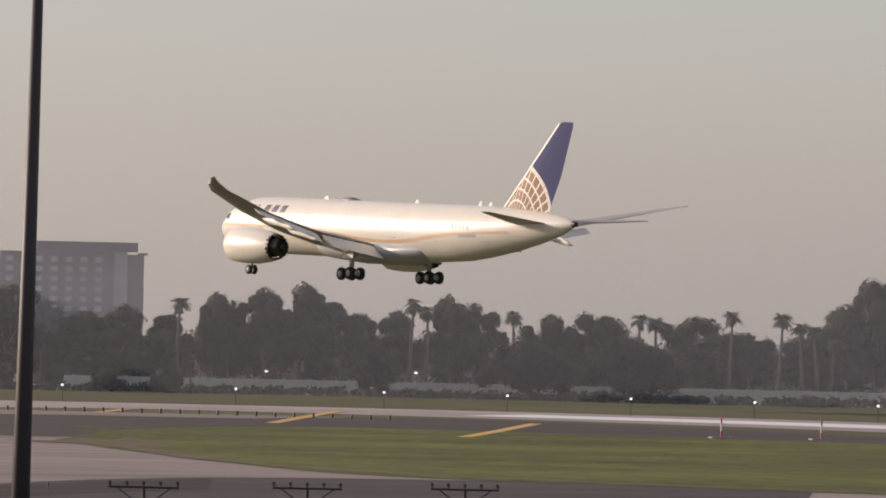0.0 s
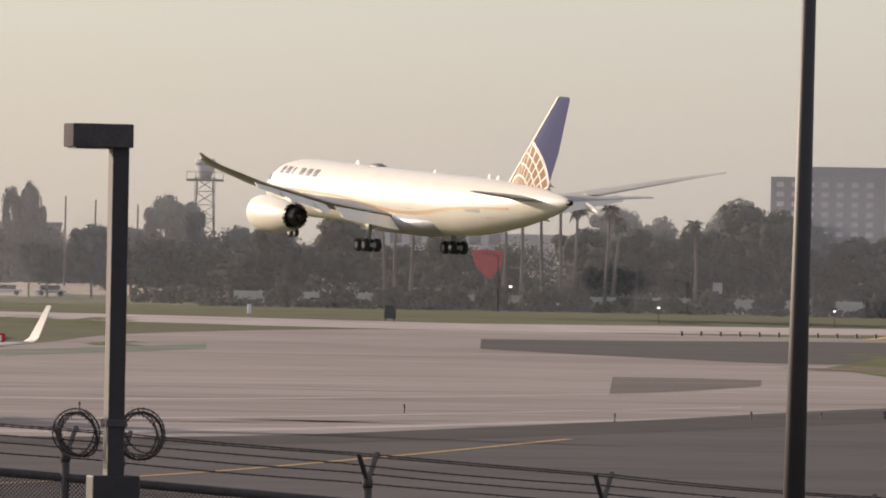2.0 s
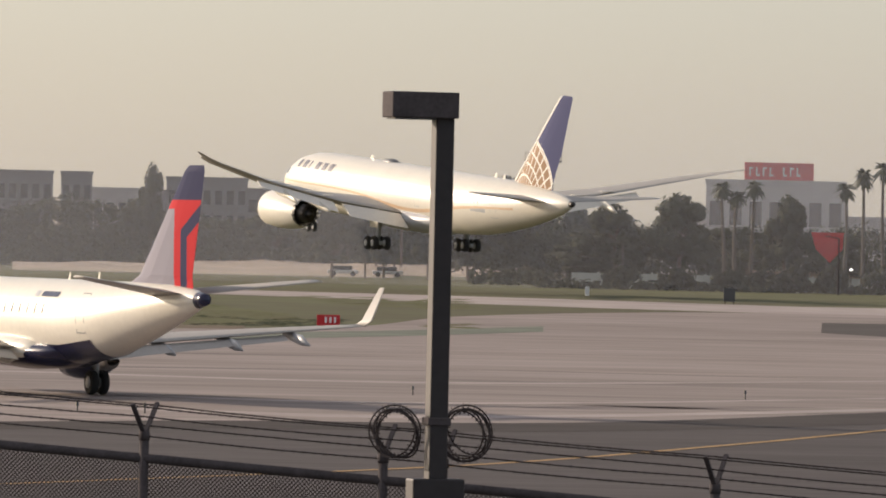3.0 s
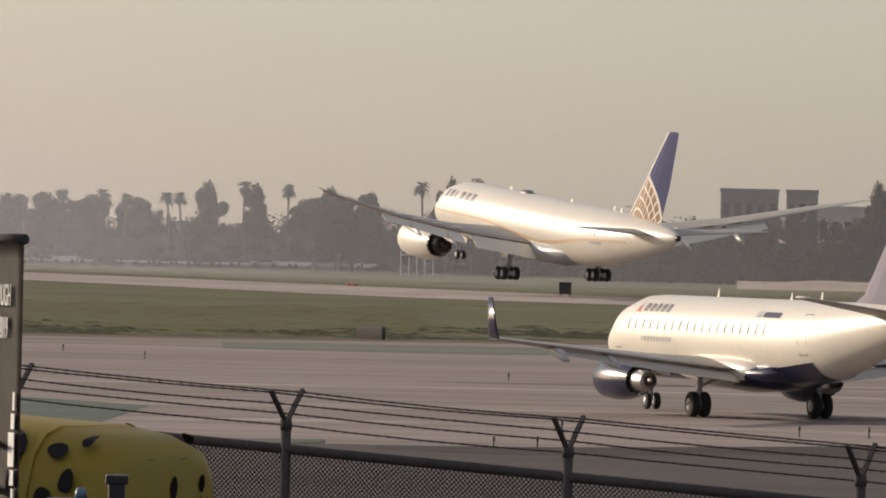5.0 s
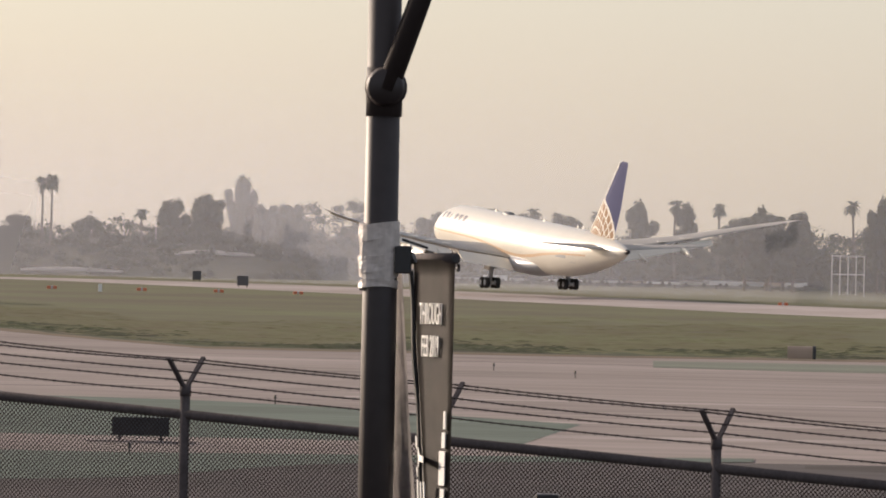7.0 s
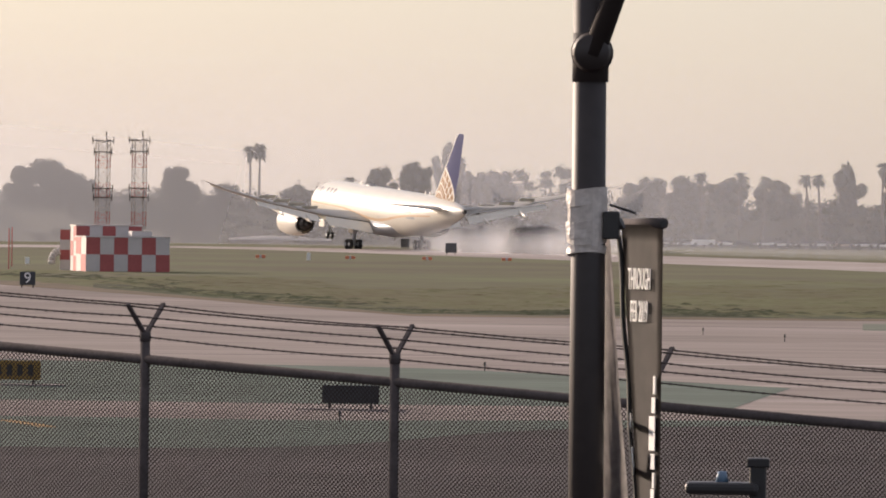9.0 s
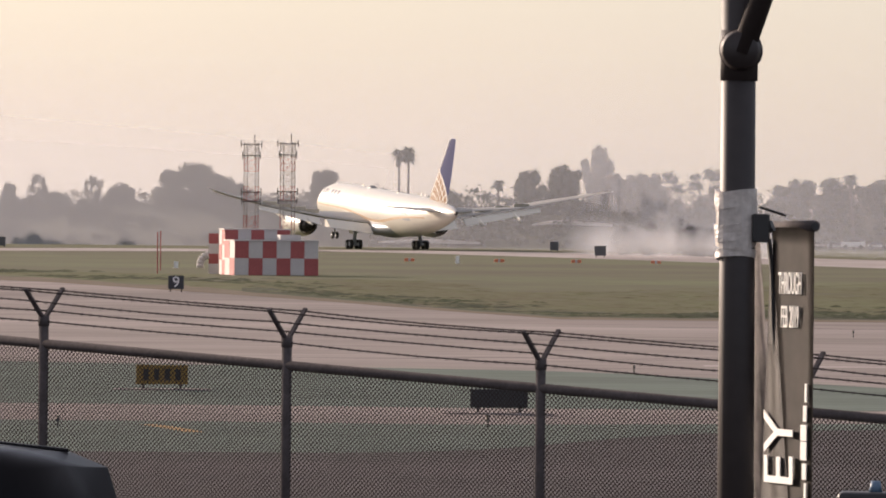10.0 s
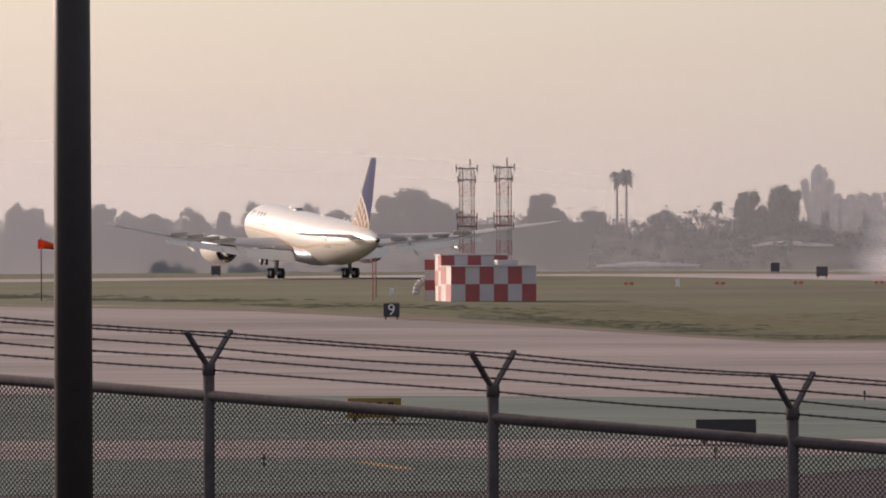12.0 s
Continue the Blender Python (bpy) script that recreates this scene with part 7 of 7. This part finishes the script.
def build_bus():
    """Yellow shuttle bus with black spots; x is its length, front at +x, one side towards the eye at -y."""
    ob = thing("shuttle_bus", Matrix.Identity(4), "yellow shuttle bus with black spots driving past", "bus")
    bm = bmesh.new()
    secs = []
    for x, inset, top in ((3.0, 0.42, 2.35), (2.95, 0.2, 2.62), (2.75, 0.07, 2.88), (2.3, 0.0, 3.03), (2.1, 0.0, 3.05), (-3.7, 0.0, 3.05), (-4.2, 0.02, 3.0), (-4.42, 0.07, 2.93), (-4.52, 0.2, 2.78)):
        w = 1.2 - inset
        half = [(-w, 0.35)] + [(-w + c, top - e) for c, e in BUS_CURVE]
        secs.append([Vector((x, y, z)) for y, z in half] + [Vector((x, -y, z)) for y, z in half[::-1]])
    loft(bm, secs)
    part("body", bm, M["busyellow"], ob, "yellow bus body", True)
    for x in (2.2, -3.72):
        half = [(-1.215, 0.5)] + [(-1.215 + c, 3.068 - e) for c, e in BUS_CURVE]
        ring = [(y, z) for y, z in half] + [(-y, z) for y, z in half[::-1]]
        bm = bmesh.new()
        loft(bm, [[Vector((x + dx, y, z)) for y, z in ring] for dx in (-0.03, 0.03)], cap=False)
        part("cap_seam", bm, M["busyellow"], ob, "raised seam of the end cap", True)
    rnd = random.Random(3)

    def side_spot(x, z, rx, rz, sd, k):
        bm = bmesh.new()
        n, rings = 20, []
        for f in (0.02, 0.35, 0.7, 1.0):
            row = []
            for j in range(n):
                a = 2 * math.pi * j / n
                q = f * (1 + 0.1 * math.sin(2 * a + k) + 0.06 * math.sin(3 * a + 2 * k))
                zz = min(2.99, z + math.sin(a) * rz * q)
                row.append(bm.verts.new((x + math.cos(a) * rx * q, sd * (bus_side(zz) + 0.014), zz + 0.014)))
            rings.append(row)
        for p, q in zip(rings, rings[1:]):
            for j in range(n):
                bm.faces.new((p[j], p[(j + 1) % n], q[(j + 1) % n], q[j]))
        part("spot", bm, M["busblack"], ob, "black spot")

    for sd in (-1, 1):
        for k, (x, z, rx, rz) in enumerate(((2.55, 2.38, 0.3, 0.24), (1.75, 2.55, 0.11, 0.09), (1.35, 2.42, 0.24, 0.15), (0.75, 2.18, 0.1, 0.08), (0.2, 2.42, 0.36, 0.2), (-0.5, 2.22, 0.17, 0.12),
                                            (-1.0, 2.56, 0.22, 0.17), (-1.6, 2.3, 0.24, 0.14), (-2.15, 2.5, 0.2, 0.17), (-2.75, 2.36, 0.26, 0.18), (-3.32, 2.45, 0.33, 0.24), (-3.0, 2.05, 0.1, 0.08), (-1.9, 2.02, 0.12, 0.08), (-3.95, 2.56, 0.1, 0.07), (-4.12, 2.3, 0.07, 0.12),
                                            (-3.9, 2.14, 0.08, 0.1), (-4.2, 2.66, 0.06, 0.05), (-4.2, 1.96, 0.06, 0.1), (-3.95, 1.82, 0.07, 0.11))):
            side_spot(x, z + 0.27, rx, rz, sd, k)
        part("gutter", one(box, -3.6, 2.1, sd * bus_side(2.74) - 0.02, sd * bus_side(2.74) + 0.03, 2.73, 2.75), M["busyellow"], ob, "thin yellow rain gutter")
        for k in range(4):
            part("window", one(box, -3.5 + k * 1.4, -2.25 + k * 1.4, sd * 1.205 - 0.01, sd * 1.205 + 0.01, 1.15, 1.95, 0.004), M["pane"], ob, "dark side window")
        for x in (-2.9, 1.9):
            bm = bmesh.new()
            wheel(bm, (x, sd * 1.1, 0.45), 0.45, 0.28)
            part("wheel", bm, M["tyre"], ob, "", True)
    # narrow upright spots over the rear face
    for k in range(36):
        y, z = -0.9 + (k % 8) * 0.25 + rnd.uniform(-0.07, 0.07), 1.55 + (k // 8) * 0.26 + rnd.uniform(-0.06, 0.06)
        ry, rz = rnd.uniform(0.04, 0.08), rnd.uniform(0.06, 0.13)
        if z + rz > 2.68:
            continue
        bm = bmesh.new()
        f = bm.faces.new([bm.verts.new((-4.53, y + math.cos(a) * ry, z + math.sin(a) * rz)) for a in [2 * math.pi * j / 12 for j in range(12)]])
        bmesh.ops.solidify(bm, geom=[f], thickness=0.012)
        part("spot", bm, M["busblack"], ob, "black spot")
    for sd in (-1, 1):
        part("marker_light", one(box, -4.5, -4.44, sd * 0.3 - 0.08, sd * 0.3 + 0.08, 2.74, 2.8, 0.01), M["signblack"], ob, "small dark marker light")
    part("windscreen", one(box, 2.95, 3.03, -0.75, 0.75, 1.1, 2.1, 0.03), M["pane"], ob, "dark windscreen")
    return ob


def build_car():
    ob = thing("black_suv", Matrix.Identity(4), "glossy black sport utility car driving past", "car")
    bm = bmesh.new()
    loft(bm, [[Vector((x, -w, 0.3)), Vector((x, -w, z * 0.8)), Vector((x, -w + 0.15, z)), Vector((x, w - 0.15, z)), Vector((x, w, z * 0.8)), Vector((x, w, 0.3))] for x, w, z in
              ((2.4, 0.75, 0.8), (2.2, 0.92, 0.98), (1.2, 0.95, 1.1), (-2.9, 0.95, 1.12), (-3.15, 0.85, 0.95))])
    part("body", bm, M["carblack"], ob, "black body", True)
    bm = bmesh.new()
    loft(bm, [[Vector((x, -w, 1.05)), Vector((x - s, -w + 0.14, z)), Vector((x - s, 0, z + 0.03)), Vector((x - s, w - 0.14, z)), Vector((x, w, 1.05))] for x, w, z, s in
              ((1.7, 0.86, 1.1, 0.0), (0.95, 0.9, 1.66, 0.0), (0.45, 0.92, 1.76, 0.0), (-0.8, 0.92, 1.8, 0.0), (-2.3, 0.92, 1.77, 0.0), (-2.75, 0.9, 1.66, 0.0), (-3.0, 0.86, 1.15, 0.0))])
    part("roof", bm, M["carblack"], ob, "curved black roof", True)
    for sd in (-1, 1):
        for x0, x1 in ((0.95, -0.2), (-0.3, -1.4), (-1.5, -2.5)):
            bm = bmesh.new()
            loft(bm, [[Vector((x0 + 0.15, sd * 0.91, 1.15)), Vector((x1, sd * 0.91, 1.15)), Vector((x1, sd * 0.83, 1.58)), Vector((x0 - 0.12, sd * 0.83, 1.58))], [Vector((x0 + 0.15, sd * 0.93, 1.15)), Vector((x1, sd * 0.93, 1.15)), Vector((x1, sd * 0.85, 1.58)), Vector((x0 - 0.12, sd * 0.85, 1.58))]])
            part("side_window", bm, M["pane"], ob, "dark side glass")
        bm = bmesh.new()
        tube(bm, (0.2, sd * 0.72, 1.8), (-2.3, sd * 0.72, 1.79), 0.02, n=6)
        part("roof_rail", bm, M["carblack"], ob, "thin roof rail")
        for x in (-2.1, 1.5):
            bm = bmesh.new()
            wheel(bm, (x, sd * 0.85, 0.36), 0.36, 0.24)
            part("wheel", bm, M["tyre"], ob, "", True)
    bm = bmesh.new()
    loft(bm, [[Vector((-1.55, a * 0.03, 1.78)) for a in (-1, 1)] + [Vector((-1.85, a * 0.03, 1.76)) for a in (1, -1)], [Vector((-1.75, a * 0.012, 1.9)) for a in (-1, 1)] + [Vector((-1.86, a * 0.012, 1.9)) for a in (1, -1)]])
    part("antenna_fin", bm, M["carblack"], ob)
    return ob


# ---- tyre smoke: soft rigid puffs ----
def build_smoke(n):
    mt = see_through("tyre_smoke", (0.82, 0.83, 0.86), 0.17, 0.9, 0.0, True)
    rnd = random.Random(12)
    puffs = []
    group = "tyre smoke puffs"
    for k in range(n):
        bm = bmesh.new()
        bmesh.ops.create_icosphere(bm, subdivisions=3, radius=1.0)
        bmesh.ops.delete(bm, geom=[v for v in bm.verts if v.co.y > 0.1], context="VERTS")
        ob = link("smoke_puff", bm, mt, None, "", True)
        ob.scale = (rnd.uniform(3.5, 6.5), rnd.uniform(3.5, 6.0), rnd.uniform(2.4, 4.6))
        ob.visible_shadow = False
        tagged(ob, "soft pale puff of tyre smoke over the runway", "smoke", group)
        puffs.append(ob)
    return puffs


# ---- the place ----
build_ground()
build_surfaces()
build_bank()
build_rank_grass()
build_tufts()
build_ridge()
build_hill()
build_haze_sheets()
build_slope(4.4, 7.4, 905, 945, 1.1, "long sunlit sandy bank beside the far road")
build_slope(5.6, 9.2, 960, 1000, 1.5, "sunlit sandy bank with the far road")
build_slope(-5.2, -3.4, 1092, 1110, 0.6, "pale bare strip below the hillside")
airliner, wings, spoilers = build_wide_jet()
regional = build_regional_jet()
regional.matrix_basis = pose(22.75, 290.5, 0.03, 0, 0, 90 + 18.1)
build_fence()
build_plain_pole("sign_pole", 10.55, 38.43, 2.0, 11.5, 0.109, 0.034, "tall tapering dark steel pole", 0.7)
build_lamp_post(9.0, 64.4, 3.0, 8.38, 8)
build_razor_coil(8.62, 64.6, 4.97, 0.27, 1)
build_razor_coil(9.36, 64.9, 4.97, 0.27, 2)
_, loose_fold, HINGE = build_banner_pole(-1.38, 44.98, 3.0, 6.95)
build_plain_pole("sign_pole", -7.83, 57.7, 3.0, 12.5, 0.125, 0.11, "broad dark steel pole beside the road")
build_roadside_lamp(-0.53, 48.0, 5.22)
build_buildings()
build_perimeter()
build_edge_things()
build_light_bars()
build_lattice_mast(-63.1, 651, 11.6, 1.05, "pair of masts")
build_lattice_mast(-59.9, 651.5, 11.7, 1.05, "pair of masts")
build_shelter()
build_sign_details()
build_drum()
build_windsock()
build_parked(random.Random(4))
build_plants()
build_undergrowth()
build_bushes()
bus, suv = build_bus(), build_car()
puffs = build_smoke(26)


# ---- what moves ----
def jet_pose(x, y, z, heading, pitch, bank):
    return pose(x, y, z, bank, -pitch, 90 - heading)


def road_pose(s, off, dz=0.0):
    p = fence_point(s, off)
    way = math.degrees(math.atan2(FT.y, FT.x))
    return pose(p.x, p.y, road_z(s) + dz, 0, -math.degrees(math.atan(0.055)), way)


JET_ROWS = [
    (0, 203.35, 699.77, 13.33, -18.56, 1.60, 1.20),
    (0.5, 182.00, 698.69, 11.99, -19.26, 2.13, 1.07),
    (1, 163.22, 702.36, 10.39, -18.80, 2.20, 0.93),
    (1.5, 145.82, 709.49, 8.64, -18.03, 2.21, 0.80),
    (2, 126.81, 704.24, 7.23, -18.00, 3.14, 0.67),
    (2.5, 110.19, 704.32, 6.08, -18.11, 3.48, 0.53),
    (4.5, 50.09, 711.72, 2.71, -18.83, 4.19, 0.00),
    (5, 37.93, 733.53, 2.56, -18.95, 4.15, 0.00),
    (5.5, 26.11, 756.87, 2.46, -19.44, 4.14, 0.00),
    (6, 14.61, 789.44, 2.10, -20.00, 3.84, 0.00),
    (6.5, 2.97, 825.57, 2.03, -20.49, 3.97, 0.00),
    (8.5, -45.17, 966.49, 1.10, -21.39, 3.16, 0.00),
    (9, -57.36, 992.12, 1.03, -21.59, 2.79, 0.00),
    (9.5, -68.23, 1001.88, 1.03, -21.70, 3.33, 0.00),
    (10, -80.65, 1030.53, 1.03, -21.59, 2.96, 0.00),
    (10.5, -91.00, 1031.10, 1.03, -21.42, 2.79, 0.00),
    (11, -100.03, 1016.30, 1.03, -21.06, 2.72, 0.00),
    (11.5, -106.47, 985.44, 1.03, -20.95, 2.83, 0.00),
    (12, -111.17, 941.96, 1.03, -21.23, 3.56, 0.00),
]


def motions():
    walk(airliner, [(r[0], jet_pose(*r[1:])) for r in JET_ROWS])
    for sd, w in wings.items():
        root = Matrix.Translation((0, sd * 2.0, 4.0))
        walk(w, [(t, root @ pose(0, 0, 0, sd * a) @ root.inverted()) for t, a in ((0.0, 0.0), (8.3, 0.0), (9.5, -0.5), (10.5, -2.0), (12.0, -3.6))])
    for sp, x, z in spoilers:
        hinge = Matrix.Translation((x, 0, z))
        walk(sp, [(t, hinge @ pose(0, 0, 0, 0, a) @ hinge.inverted()) for t, a in ((0.0, 0.0), (8.4, 0.0), (9.2, 42.0), (12.0, 45.0))])
    walk(bus, [(0.0, road_pose(BUS_S - 13.9 * 4.7, -4, -0.66)), (4.7, road_pose(BUS_S, -4, -0.66)), (12.0, road_pose(BUS_S + 13.9 * 7.3, -4, -0.66))])
    walk(suv, [(0.0, road_pose(SUV_S - 10.7 * 9.5, -4, -0.50)), (9.5, road_pose(SUV_S, -4, -0.50)), (12.0, road_pose(SUV_S + 10.7 * 2.5, -4, -0.50))])
    at, axis = Matrix.Translation(HINGE[0]), HINGE[0] - HINGE[1]
    swing = ((0.0, -24), (5.0, -25), (5.5, -26), (6.0, -20), (6.5, -22), (7.4, -16), (8.4, -13), (8.8, -26), (9.2, -22), (9.6, -12), (10.0, -4), (10.4, 0), (10.8, 1), (12.0, -3))
    walk(loose_fold, [(t, at @ Matrix.Rotation(radians(a), 4, axis) @ at.inverted()) for t, a in swing])
    rnd = random.Random(21)
    for k, ob in enumerate(puffs):
        u = k / (len(puffs) - 1)
        start = 8.0 + 0.5 * u
        side = -4.5 if k % 2 else 4.5
        x0, y0 = -30 - 17 * u + side * 0.93 + rnd.uniform(-4, 4), 905 + 62 * u + side * 0.3 + rnd.uniform(-8, 8)
        drift = Vector((rnd.uniform(0.4, 3.4), rnd.uniform(-2, 2)))
        rows = [(0.0, pose(x0, y0, -6.0)), (start, pose(x0, y0, -5.0)), (start + 0.45, pose(x0 + 0.5, y0, 1.6)),
                (start + 1.6, pose(x0 + drift.x, y0 + drift.y, rnd.uniform(1.4, 3.8))), (12.0, pose(x0 + drift.x * 3.5 + 4, y0 + drift.y * 3, rnd.uniform(1.5, 7.5)))]
        sc = ob.scale.copy()
        walk(ob, rows)
        ob.scale = sc


BUS_S, SUV_S = 31.72, 38.4
motions()
